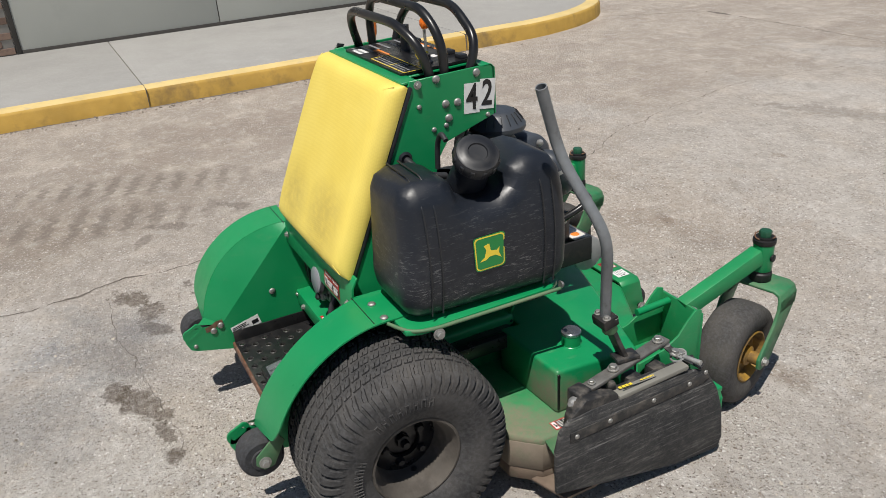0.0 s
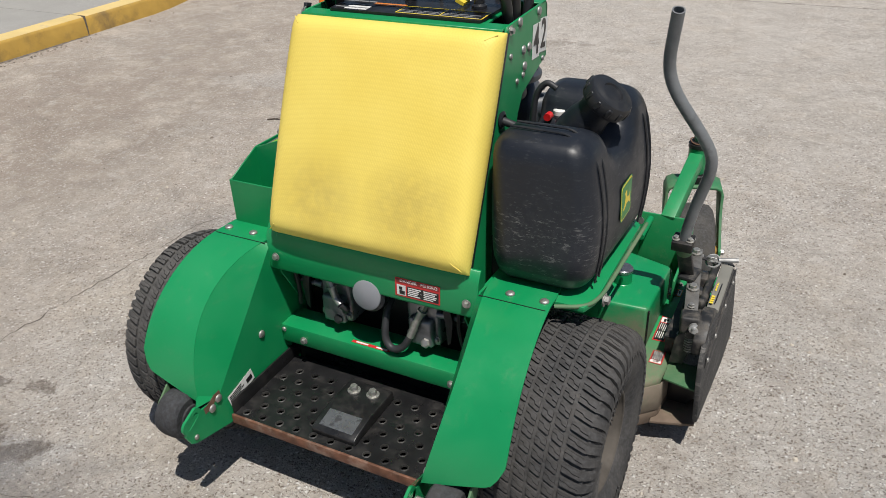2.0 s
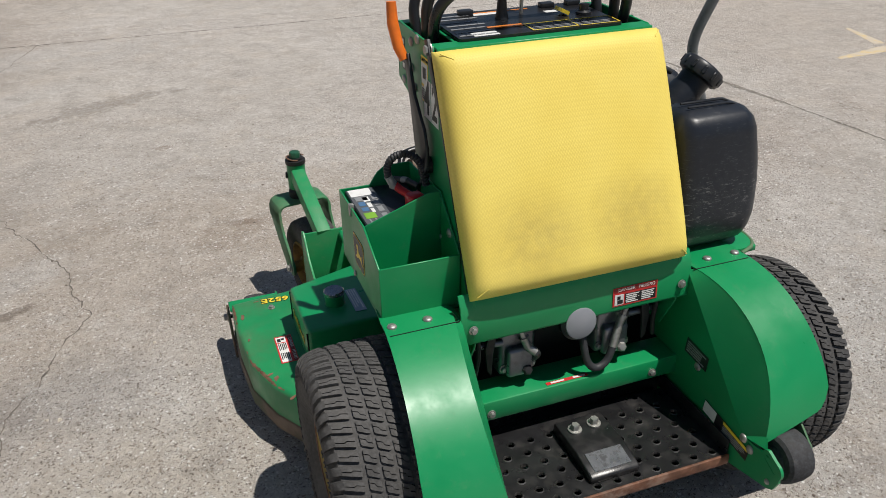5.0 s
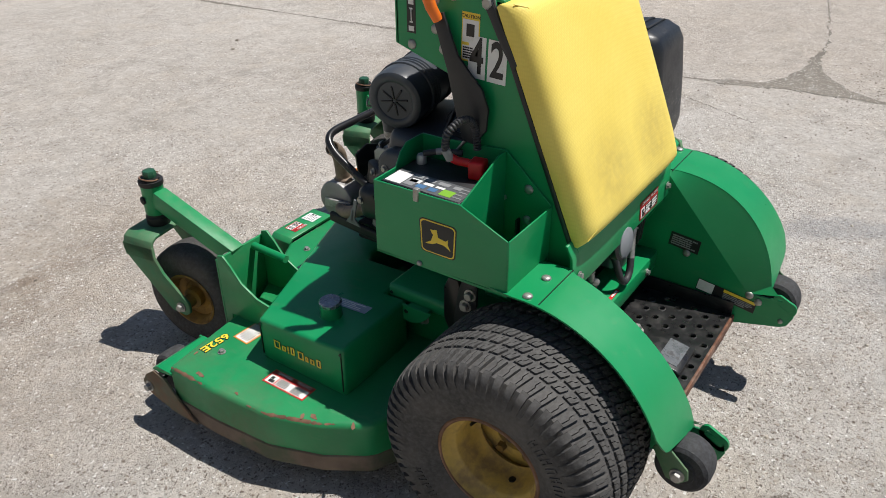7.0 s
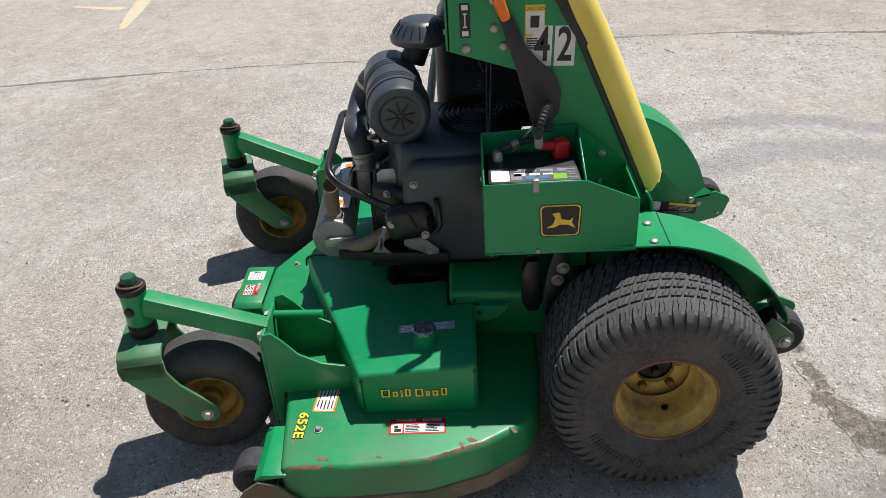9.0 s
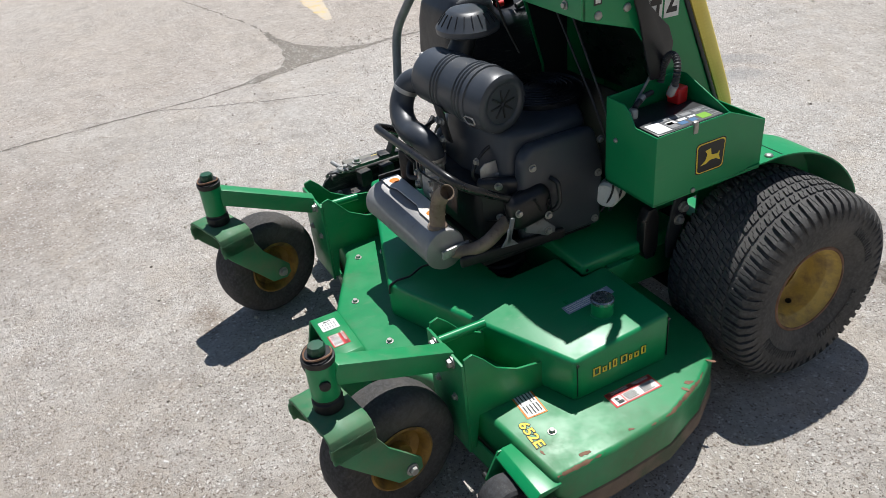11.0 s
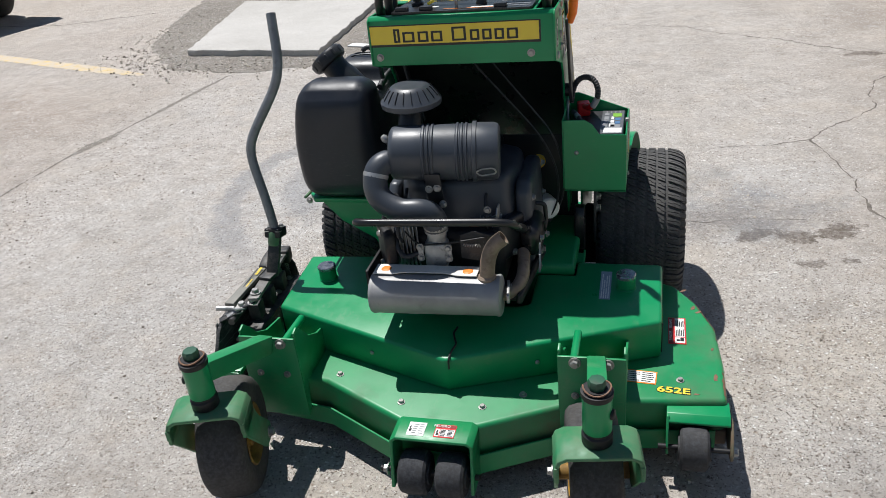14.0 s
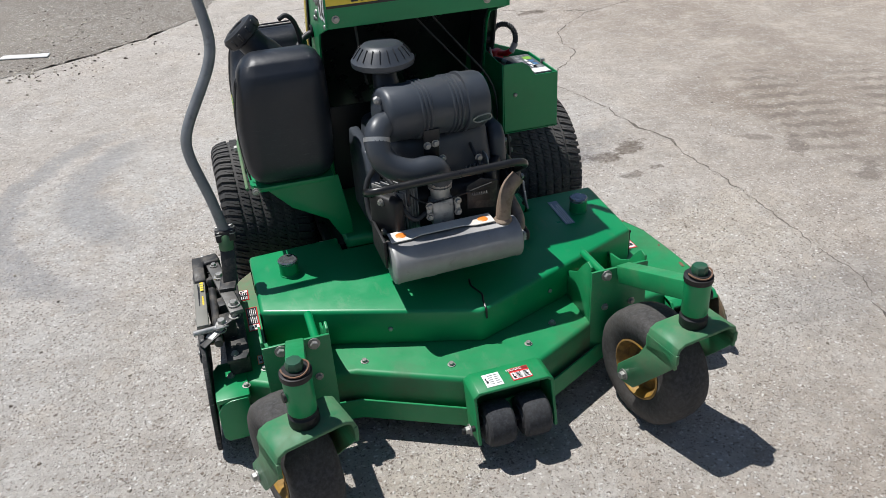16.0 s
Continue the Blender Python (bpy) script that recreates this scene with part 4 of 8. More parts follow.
for k, (x, y, size) in enumerate(((-1.621, 1.268, 0.013), (-2.05, 1.62, 0.009), (-1.95, 2.385, 0.010), (1.715, 3.30, 0.015), (-0.25, 1.62, 0.007), (1.86, 3.42, 0.014), (-1.50, 0.93, 0.009))):
    pebble(x, y, size, 40 * k, "small dull stone lying on the concrete", STONE_C if k % 3 else STONE_A, 60 + k)
twig = tagged(new("twig"), "short dry forked twig lying on the concrete", "twig")
part("stem", tube([(-1.935, 1.955, 0.004), (-1.90, 1.978, 0.006), (-1.855, 1.985, 0.004)], [0.0035, 0.004, 0.002], 8), STONE_B, twig)
part("branch", tube([(-1.90, 1.978, 0.005), (-1.885, 2.003, 0.004)], [0.0028, 0.0015], 8), STONE_B, twig)
# kerb, walkway and building
KERB_LINE = [(-4.53, -9.0 + i * 0.5) for i in range(25)] + [(-4.53 - 1.15 * (1 - math.cos(radians(a))), 3.5 + 1.75 * math.sin(radians(a))) for a in range(8, 91, 8)]
KERB_LINE += [(-5.9, 5.27), (-7.5, 5.3), (-10.0, 5.3)]


def kerb_run(i0, i1, parent):
    """One length of kerb: face leaning back a little, rounded top edge."""
    bm = bmesh.new()
    prof = ((0.0, -0.02), (-0.012, 0.115), (-0.022, 0.14), (-0.045, 0.15), (-0.155, 0.153))
    prev = None
    rng = random.Random(i0)
    for i in range(i0, i1 + 1):
        q = Vector((*KERB_LINE[i], 0))
        a = Vector((*KERB_LINE[max(i - 1, 0)], 0))
        b = Vector((*KERB_LINE[min(i + 1, len(KERB_LINE) - 1)], 0))
        d = (b - a).normalized()
        out = Vector((d.y, -d.x, 0))
        ring = [bm.verts.new(q + out * (o + rng.uniform(-0.003, 0.003)) + Vector((0, 0, z))) for o, z in prof]
        if prev:
            for k in range(len(prof) - 1):
                f = bm.faces.new((prev[k], prev[k + 1], ring[k + 1], ring[k]))
                f.material_index = 1 if k >= 2 else 0
        prev = ring
    return part("kerb_segment", bm, (KERB, KERB_TOP), parent, smooth=70)


kerb = tagged(new("kerb"), "worn yellow painted concrete kerb", "kerb", kind="structure")
for i0, i1 in ((0, 6), (6, 12), (12, 18), (18, 24), (24, 30), (30, len(KERB_LINE) - 1)):
    kerb_run(i0, i1, kerb)
for y in (-3.0, 0.095, 3.0):
    part("joint", box(-4.70, -4.524, y - 0.002, y + 0.002, 0.0, 0.1538, 0), CRACK, kerb)


crack("gutter_dirt", [(x + 0.012, y) for x, y in KERB_LINE[4:25]], 0.030, "dark dirt gathered along the foot of the kerb", 0.006, 0.05, ((-4.5, -1.6, 0.5, 0.03), (-4.5, 0.9, 0.4, 0.03), (-4.5, 2.4, 0.5, 0.03)), 51)
gravel("gutter_grit", [(-4.46, -2.0, 0.04, 0.8), (-4.46, 0.2, 0.04, 0.8), (-4.45, 1.9, 0.05, 0.9)], 500, 0.004, 0.012, STONE_C, "grit and leaf crumbs along the kerb", 52)


def walkway_slabs():
    thing = tagged(new("pavement"), "smooth grey concrete walkway behind the kerb", "pavement", kind="structure")
    cuts = [-9.0, -6.0, -3.0, 0.095, 3.0]
    for a, b in zip(cuts, cuts[1:]):
        part("slab", box(-7.0, -4.685, a + 0.004, b - 0.004, -0.05, 0.150, 0.004), WALKWAY, thing)
    pts = [(-7.0, 3.004), (-4.685, 3.004)] + [(x - 0.155 * math.cos(radians(max(0, min(90, (y - 3.5) * 50)))), y - 0.155 * math.sin(radians(max(0, min(90, (y - 3.5) * 50))))) for x, y in KERB_LINE[25:-2]] + [(-10.0, 5.145), (-10.0, 3.004)]
    part("slab", prism(pts, "z", -0.05, 0.150, 0.003, 1), WALKWAY, thing)
    for y, wob in ((-3.0, 0), (0.095, 0)):
        part("joint", box(-7.0, -4.69, y - 0.004, y + 0.004, -0.05, 0.142, 0), CRACK, thing)
    return thing


walkway_slabs()


def building():
    wall = tagged(new("wall_west"), "pale panelled wall with a brown brick pier", "wall", kind="structure")
    for y0, y1 in ((-0.72, 1.275), (1.287, 3.30), (3.312, 4.6)):
        part("wall_panel", box(-7.25, -7.0, y0, y1, 0.17, 4.2, 0.003), PANEL, wall)
    part("wall_panel", box(-7.25, -7.0, -9.0, -1.96, 0.17, 4.2, 0.003), PANEL, wall)
    part("base_strip", box(-7.22, -6.992, -0.72, 4.6, 0.10, 0.185, 0.002), BASE_STRIP, wall)
    part("panel_joint", box(-7.2, -7.008, 1.27, 1.292, 0.185, 4.2, 0), BASE_STRIP, wall)
    part("edge_trim", box(-7.2, -6.985, -0.765, -0.715, 0.15, 4.2, 0.004), BASE_STRIP, wall, "dark metal edge trim")
    part("mortar_core", box(-7.24, -6.992, -1.95, -0.77, 0.10, 4.2, 0.002), MORTAR, wall)
    part("wall_return", box(-14.0, -7.25, 4.45, 4.6, 0.0, 4.2, 0.003), PANEL, wall)
    part("coping", box(-7.3, -6.95, -9.0, 4.65, 4.2, 4.32, 0.006), BASE_STRIP, wall)
    bm = box(-0.008, 0.012, -0.0975, 0.0975, -0.0315, 0.0315, 0.003, 1)
    finish(bm)
    me = bpy.data.meshes.new("brick")
    bm.to_mesh(me)
    bm.free()
    me.materials.append(BRICK)
    for row in range(40):
        for col in range(6):
            y = -0.87 - col * 0.205 - (0.1 if row % 2 else 0)
            if y - 0.0975 > -1.96:
                shared("brick", me, wall, pose(-6.992, y, 0.19 + row * 0.0735))
    return wall


building()


# ---- parked cars ----
def hull(profile, half_of, bevel=0.03):
    """A body from its side profile (x along, z up); half_of(z) is the half width at a height."""
    bm = prism([(x, z) for x, z in profile], "y", -1.0, 1.0)
    for v in bm.verts:
        v.co.y *= half_of(v.co.z)
    bm.normal_update()
    bev(bm, bevel, 3, 25)
    return bm


def parked_car(x, y, turn, label, tall=1.0):
    """A saloon, nose towards -x at the origin."""
    car = tagged(new("parked_car"), label, "car", "parked cars")
    car.matrix_world = pose(x, y, 0, 0, 0, turn) @ Matrix.Diagonal((1, 1, tall, 1))
    body = [(0.02, 0.30), (0.0, 0.55), (0.06, 0.70), (1.05, 0.90), (1.35, 0.93), (4.2, 0.98), (4.52, 0.92), (4.56, 0.50), (4.5, 0.28)]
    for ax in (3.62, 0.92):
        body += [(ax + 0.36 * math.cos(radians(q)), 0.30 + 0.36 * math.sin(radians(q))) for q in range(0, 181, 20)]
    part("body", hull(body, lambda z: 0.88 - 0.06 * max(0, z - 0.6)), CAR_PAINT, car, "silver painted steel body")
    part("cabin", hull([(1.30, 0.92), (2.05, 1.40), (2.5, 1.46), (3.3, 1.42), (4.05, 0.96)], lambda z: 0.83 - 0.36 * max(0, z - 0.93)), CAR_PAINT, car)
    for s in (-1, 1):
        for poly in ([(1.55, 0.97), (2.08, 1.33), (2.55, 1.38), (2.55, 0.97)], [(2.62, 0.97), (2.62, 1.38), (3.25, 1.35), (3.75, 1.0)]):
            bm = prism(poly, "y", 0.0, 0.012, 0.002)
            for v in bm.verts:
                v.co.y = s * (v.co.y + 0.828 - 0.36 * max(0, v.co.z - 0.93))
            part("side_window", bm, GLASS, car)
    for (xa, za), (xb, zb), w, kind in (((1.42, 0.985), (2.0, 1.355), 0.66, "windscreen"), ((3.92, 1.03), (3.40, 1.36), 0.64, "rear_window")):
        a, b = Vector((xa, 0, za)), Vector((xb, 0, zb))
        d = b - a
        m = Matrix.Translation((a + b) / 2 + Vector((-d.z if kind == "windscreen" else d.z, 0, abs(d.x))).normalized() * 0.012) @ d.to_track_quat("X", "Z").to_matrix().to_4x4()
        part(kind, block(m, d.length, w * 2, 0.012, 0.003), GLASS, car)
    for ax in (0.92, 3.62):
        for s in (-1, 1):
            wheel = new("wheel")
            wheel.parent = car
            part("tyre", lathe(((0.20, -0.10), (0.29, -0.10), (0.315, -0.07), (0.32, 0.0), (0.315, 0.07), (0.29, 0.10), (0.20, 0.10)), (ax, s * 0.77, 0.32), (0, 1, 0), 32), RUBBER, wheel)
            part("rim", lathe(((0.21, 0.085), (0.205, 0.095), (0.18, 0.07), (0.06, 0.075), (0, 0.08)), (ax, s * 0.77, 0.32), (0, s, 0), 24), STEEL, wheel)
    part("front_bumper", box(-0.05, 0.12, -0.80, 0.80, 0.24, 0.50, 0.05, 3), CAR_PAINT, car)
    part("rear_bumper", box(4.46, 4.62, -0.80, 0.80, 0.26, 0.52, 0.05, 3), CAR_PAINT, car)
    for s in (-1, 1):
        part("headlight", box(0.02, 0.12, *sorted((s * 0.50, s * 0.80)), 0.56, 0.68, 0.02, 2), GLASS, car)
        part("mirror", box(1.62, 1.76, *sorted((s * 0.84, s * 1.02)), 0.95, 1.08, 0.03, 2), CAR_PAINT, car)
    return car


# both cars are added out of view and stretched, to cast their shadows
parked_car(6.66, -4.94, -12, "unseen tall silver car added for its shadow by a marked bay", 1.45)
parked_car(3.75, -8.28, -4, "unseen silver car added for its shadow beyond the asphalt patch", 1.4)


# ---- the stand-on mower ----
mower = tagged(new("stand_on_mower"), "worn green stand-on lawn mower with yellow pad on concrete", "mower")


# wheels
def tyre_mesh(R, half, bead, lugs, rng):
    """A turf tyre: turned carcass, rows of tread blocks and draped shoulder lugs."""
    k = R / 0.272
    prof = [(half * 0.62, bead), (half * 0.84, bead + 0.008 * k), (half * 0.92, bead + 0.026 * k), (half * 0.985, 0.172 * k), (half, 0.194 * k), (half * 0.99, 0.222 * k), (half * 0.88, 0.250 * k), (half * 0.56, 0.2602 * k), (0, 0.2632 * k)]
    prof = prof + [(-w, r) for w, r in prof[-2::-1]]
    seg = 64
    V, F = [], []
    for s in range(seg):
        a = 2 * math.pi * s / seg
        for w, r in prof:
            V.append((w, r * math.cos(a), r * math.sin(a)))
    n = len(prof)
    for s in range(seg):
        for i in range(n - 1):
            p, q = s * n + i, ((s + 1) % seg) * n + i
            F.append((p, p + 1, q + 1, q))

    def solid(rows):
        """rows: cross-strips of (w, base r, top r, angle, half angle)."""
        base = len(V)
        for w, rb, rt, a, h in rows:
            for r, hh in ((rb, h), (rt, h * 0.88), (rt, -h * 0.88), (rb, -h)):
                V.append((w, r * math.cos(a + hh), r * math.sin(a + hh)))
        m = len(rows)
        for i in range(m - 1):
            for j in range(3):
                b = base + 4 * i + j
                F.append((b, b + 1, b + 5, b + 4))
        F.append(tuple(base + j for j in range(4)))
        F.append(tuple(base + 4 * (m - 1) + j for j in (3, 2, 1, 0)))

    for i in range(lugs):
        a0 = 2 * math.pi * i / lugs
        for row, w0 in enumerate((-0.44, -0.22, 0.0, 0.22, 0.44)):
            a = a0 + 2 * math.pi / lugs * 0.42 * row + rng.uniform(-0.004, 0.004)
            w0, tilt = w0 * half, 0.019
            wid, top = 0.084 * half, (0.2676 if abs(w0) < 0.3 * half else 0.2662) * k
            rb = 0.2590 * k
            ha = 0.41 * 2 * math.pi / lugs
            step, gap = 0.22 * ha, 0.0014
            for end in (-1, 1):
                rows = []
                for f, lean in ((-1.0, -1), (-0.72, -1), (-0.12, -1), (0.12, 1), (0.72, 1), (1.0, 1)):
                    cut = lean * step + end * gap
                    edge = end * ha * (0.86 if abs(f) == 1 else 1.0)
                    rows.append((w0 + wid * f, rb, top - (0.0012 if abs(f) == 1 else 0), a + tilt * f + (cut + edge) / 2, abs(edge - cut) / 2))
                solid(rows)
        for side in (-1, 1):
            a = a0 + 2 * math.pi / lugs * (0.5 + (0.5 if side > 0 else 0))
            ha, ln = 0.335 * 2 * math.pi / lugs, 1.0 if i % 2 else 0.97
            for end in (-1, 1):
                rows = []
                for f, rb, rt, lean in ((0.59, 0.252, 0.2652, -1), (0.62, 0.252, 0.2660, -1), (0.70, 0.249, 0.2642, -1), (0.73, 0.249, 0.2634, 1), (0.86, 0.243, 0.2582, 1)):
                    cut = lean * 0.2 * ha + end * 0.0016
                    rows.append((side * half * f, rb * k, rt * k, a + side * (f - 0.86) * 0.16 + (cut + end * ha) / 2, abs(end * ha - cut) / 2))
                solid(rows)
            solid([(side * half * 0.85, 0.243 * k, 0.2586 * k, a, ha * 0.98), (side * half * 0.93, 0.236 * k, 0.2515 * k, a - 0.002, ha), (side * half * 0.99, 0.222 * k, 0.238 * k, a, ha * 0.92),
                   (side * half * 1.007, 0.212 * k, 0.224 * k, a + 0.006, ha * 0.85), (side * half * 1.002, 0.203 * k, 0.211 * k * ln, a + 0.010, ha * 0.65)])
    out = []
    nv, nf = n * seg, (n - 1) * seg
    for name, vs, fs in (("tyre", V[:nv], F[:nf]), ("tread", V[nv:], [tuple(i - nv for i in f) for f in F[nf:]])):
        me = bpy.data.meshes.new(name)
        me.from_pydata(vs, [], fs)
        me.materials.append(RUBBER)
        out.append(me)
    bm = bmesh.new()
    bm.from_mesh(out[0])
    finish(bm, 30)
    bm.to_mesh(out[0])
    bm.free()
    bm = bmesh.new()
    bm.from_mesh(out[1])
    # raised sidewall print
    for side in (-1, 1):
        for start, count, rr in ((40, 8, 0.184), (205, 7, 0.184), (118, 9, 0.168)):
            for i in range(count):
                a = radians(start + i * 6.6) * side
                for da in (-0.026, 0.026):
                    m = Matrix.Translation((side * (half * (1.0 if rr > 0.17 else 0.985)), rr * k * math.cos(a + da), rr * k * math.sin(a + da))) @ Matrix.Rotation(a, 4, "X")
                    block(m, 0.0030, 0.024, 0.0032, 0.0006, 1, bm)
                m = Matrix.Translation((side * (half * (1.0 if rr > 0.17 else 0.985)), (rr + (0.010 if i % 2 else 0.001)) * k * math.cos(a), (rr + (0.010 if i % 2 else 0.001)) * k * math.sin(a))) @ Matrix.Rotation(a, 4, "X")
                block(m, 0.0028, 0.004, 0.010, 0.0006, 1, bm)
    finish(bm, 30)
    bm.to_mesh(out[1])
    bm.free()
    return out


TYRE, TREAD = tyre_mesh(0.272, 0.143, 0.116, 58, random.Random(5))


def rear_wheel(side):
    """Drive wheel with a deep dished rim."""
    wheel = new("rear_wheel")
    wheel.parent = mower
    wheel.location = (side * 0.490, -0.018, 0.268)
    wheel.rotation_euler = (radians(37 if side > 0 else 12), 0, 0)
    tyre = shared("tyre", TYRE, wheel, Matrix.Identity(4), "worn black turf tyre with block tread")
    tread = tagged(shared("tread", TREAD, wheel, Matrix.Identity(4)), kind="stuff")
    if side < 0:
        for ob in (tyre, tread):
            ob.material_slots[0].link = "OBJECT"
            ob.material_slots[0].material = RUBBER_DUSTY
    rim_m, hub_m, edge_m = (WHEEL_YELLOW, WHEEL_YELLOW, RUST) if side < 0 else (WHEEL_DUST, BLACK_PAINT_SHADE, WHEEL_DUST)
    x = (side, 0, 0)
    ho = 0.034 if side > 0 else 0.0
    part("rim", lathe(((0.113, 0.050), (0.121, 0.104), (0.1235, 0.112), (0.121, 0.119), (0.117, 0.1205), (0.112, 0.112), (0.107, 0.096), (0.100, 0.090), (0.097, 0.084), (0.094, 0.040), (0.088, 0.020), (0.081, 0.014),
                       (0.094, 0.0), (0.112, -0.06)), (0, 0, 0), x, 48, None, False), rim_m, wheel, "yellow dished steel rim" if side < 0 else "dust-caked steel rim")
    part("rim_edge", lathe(((0.1225, 0.1165), (0.1238, 0.1195), (0.1205, 0.1222), (0.1165, 0.1222), (0.1145, 0.1195)), (0, 0, 0), x, 48, None, False), edge_m, wheel, "worn rim edge")
    part("hub", lathe(((0.093, -0.004), (0.078, -0.002), (0.064, 0.004), (0.046, 0.004), (0.043, -0.006)), (ho, 0, 0), x, 32, None, False), hub_m, wheel)
    part("hub_bore", lathe(((0.045, -0.010), (0.042, -0.010), (0.037, -0.016), (0, -0.016)), (ho, 0, 0), x, 28), BLACK_PAINT_SHADE, wheel)
    part("axle_nut", lathe(((0.019, -0.016), (0.019, 0.004), (0.012, 0.006), (0.011, 0.024), (0, 0.025)), (ho, 0, 0), x, 6), DARK, wheel)
    for i in range(5):
        a = radians(72 * i)
        part("nut", lathe(((0.012, 0.0), (0.012, 0.010), (0.009, 0.016), (0, 0.017)), (side * 0.002 + ho, 0.056 * math.cos(a), 0.056 * math.sin(a)), x, 6), DARK if side > 0 else NUT_OCHRE, wheel)
    part("vent_hole", lathe(((0.0085, -0.001), (0.0085, 0.0022), (0.006, 0.0022), (0, 0.001)), (side * 0.045, 0.0935 * math.cos(radians(-116)), 0.0935 * math.sin(radians(-116))), (0, math.cos(radians(64)), math.sin(radians(64))), 14), BLACK_INK_SHADE, wheel)
    part("valve", tube(((side * 0.02, 0.082, 0), (side * 0.05, 0.086, 0)), 0.004, 8), BLACK, wheel)
    return wheel


for side in (-1, 1):
    rear_wheel(side)


def caster(px, py, turn):
    """Front caster: pivot tube, fork, wheel. Built upright at the pivot, then turned."""
    thing = new("caster")
    thing.parent = mower
    thing.location, thing.rotation_euler = (px, py, 0), (0, 0, radians(turn))
    wy, wz, R = -0.122, 0.165, 0.165
    line = [(-0.087, 0.30), (-0.087, 0.340), (-0.082, 0.355), (-0.068, 0.362), (0.068, 0.362), (0.082, 0.355), (0.087, 0.340), (0.087, 0.30)]
    part("fork_crown", strip(line, 0.010, "y", -0.050, 0.055, 0.002), FORK, thing, smooth=60)
    arm = [(0.058, 0.345), (0.058, 0.318), (0.035, 0.285), (-0.085, 0.145), (wy - 0.012, 0.137), (wy - 0.030, 0.150), (wy - 0.030, 0.180), (-0.075, 0.265), (-0.052, 0.310), (-0.052, 0.345)]
    for s in (-1, 1):
        part("fork_arm", prism(arm, "x", s * 0.087, s * 0.097, 0.0025), FORK, thing)
        bolt((s * 0.097, wy, wz), (s, 0, 0), thing, HEX_BIG)
    wheel = part("wheel_hub", lathe(((0.020, -0.086), (0.020, -0.055), (0.032, -0.05), (0.032, 0.05), (0.020, 0.055), (0.020, 0.086)), (0, wy, wz), (1, 0, 0), 20), CASTER_RIM, thing)
    prof = [(0.078, 0.050), (0.088, 0.057), (0.120, 0.062), (0.145, 0.060), (0.157, 0.050), (0.163, 0.030), (0.165, 0.0)]
    prof = prof + [(r, -w) for r, w in prof[-2::-1]]
    tyre = lathe(prof, (0, wy, wz), (1, 0, 0), 48, None, False)
    part("tyre", tyre, RUBBER_FRONT, thing, "smooth worn black caster tyre")
    for s in (-1, 1):
        part("rim", lathe(((0.080, 0.052), (0.086, 0.058), (0.081, 0.060), (0.072, 0.050), (0.066, 0.030), (0.045, 0.022), (0.030, 0.030)), (0, wy, wz), (s, 0, 0), 40, None, False), CASTER_RIM, thing, "muddy yellow caster rim")
    part("collar", lathe(((0.031, 0.372), (0.034, 0.376), (0.034, 0.398), (0.030, 0.402), (0.030, 0.412)), (0, 0, 0), (0, 0, 1), 24), DARK, thing, "greasy black bearing collar")
    return thing


CAP_GREEN = surf("dark_green_cap", (0.016, 0.085, 0.045), 0.45, var=0.2, dirt=(0.07, 0.06, 0.05), dscale=30)
for px, py, turn in ((0.538, 1.228, 16), (-0.420, 1.232, 9)):
    caster(px, py, turn)
    s = 1 if px > 0 else -1
    head = new("caster_arm")
    head.parent = mower
    part("pivot_tube", lathe(((0.031, 0.408), (0.032, 0.41), (0.032, 0.496), (0.030, 0.498)), (px, py, 0), (0, 0, 1), 28), GREEN, head)
    part("bearing", lathe(((0.034, 0.498), (0.035, 0.501), (0.035, 0.512), (0.027, 0.514), (0.027, 0.520)), (px, py, 0), (0, 0, 1), 24), DARK, head)
    part("cap", lathe(((0.019, 0.519), (0.0195, 0.522), (0.0195, 0.536), (0.017, 0.540), (0, 0.541)), (px, py, 0), (0, 0, 1), 8), CAP_GREEN, head)
    part("clip", tube([(px + 0.0295 * math.cos(a), py + 0.0295 * math.sin(a), 0.520 + 0.003 * math.cos(2 * a)) for a in [radians(20 * k) for k in range(15)]], 0.0022, 6), RUST, head)
    part("grease_hole", lathe(((0.012, 0.0), (0.012, 0.006), (0.009, 0.008), (0, 0.008)), (px + s * 0.030, py + 0.006, 0.455), (s, 0.2, 0), 14), DARK, head)
    a, b = Vector((px, py - 0.02, 0.462)), Vector((px - s * 0.022, 0.935, 0.350))
    d = b - a
    m = Matrix.Translation((a + b) / 2) @ d.to_track_quat("Y", "Z").to_matrix().to_4x4()
    part("square_tube", block(m, 0.046, d.length, 0.052, 0.004), GREEN_WORN, head)

# deck
DECK = [(-0.525, 0.262), (-0.605, 0.300), (-0.668, 0.400), (-0.714, 0.530), (-0.727, 0.70), (-0.727, 0.862), (-0.46, 0.892), (-0.369, 0.902), (-0.10, 1.040), (0.11, 1.040), (0.369, 0.902),
        (0.60, 0.868), (0.662, 0.83), (0.662, 0.45), (0.650, 0.33), (0.585, 0.264), (0.40, 0.250), (-0.40, 0.250)]
bm = prism(DECK, "z", 0.085, 0.208, 0.014, 3)
part("deck_shell", bm, GREEN_DECK, mower, "dusty green stamped steel mower deck with scraped edges")
part("deck_lip", prism([(x * 1.005, 0.6 + (y - 0.6) * 1.005) for x, y in DECK], "z", 0.060, 0.112, 0.004, 1), LIP, mower, "scraped dusty lower deck rim")
WEAR_EDGE = [(-0.610, 0.306), (-0.672, 0.402), (-0.7185, 0.53), (-0.7315, 0.70), (-0.7315, 0.86)]
rng = random.Random(9)
bm = bmesh.new()
prev = None
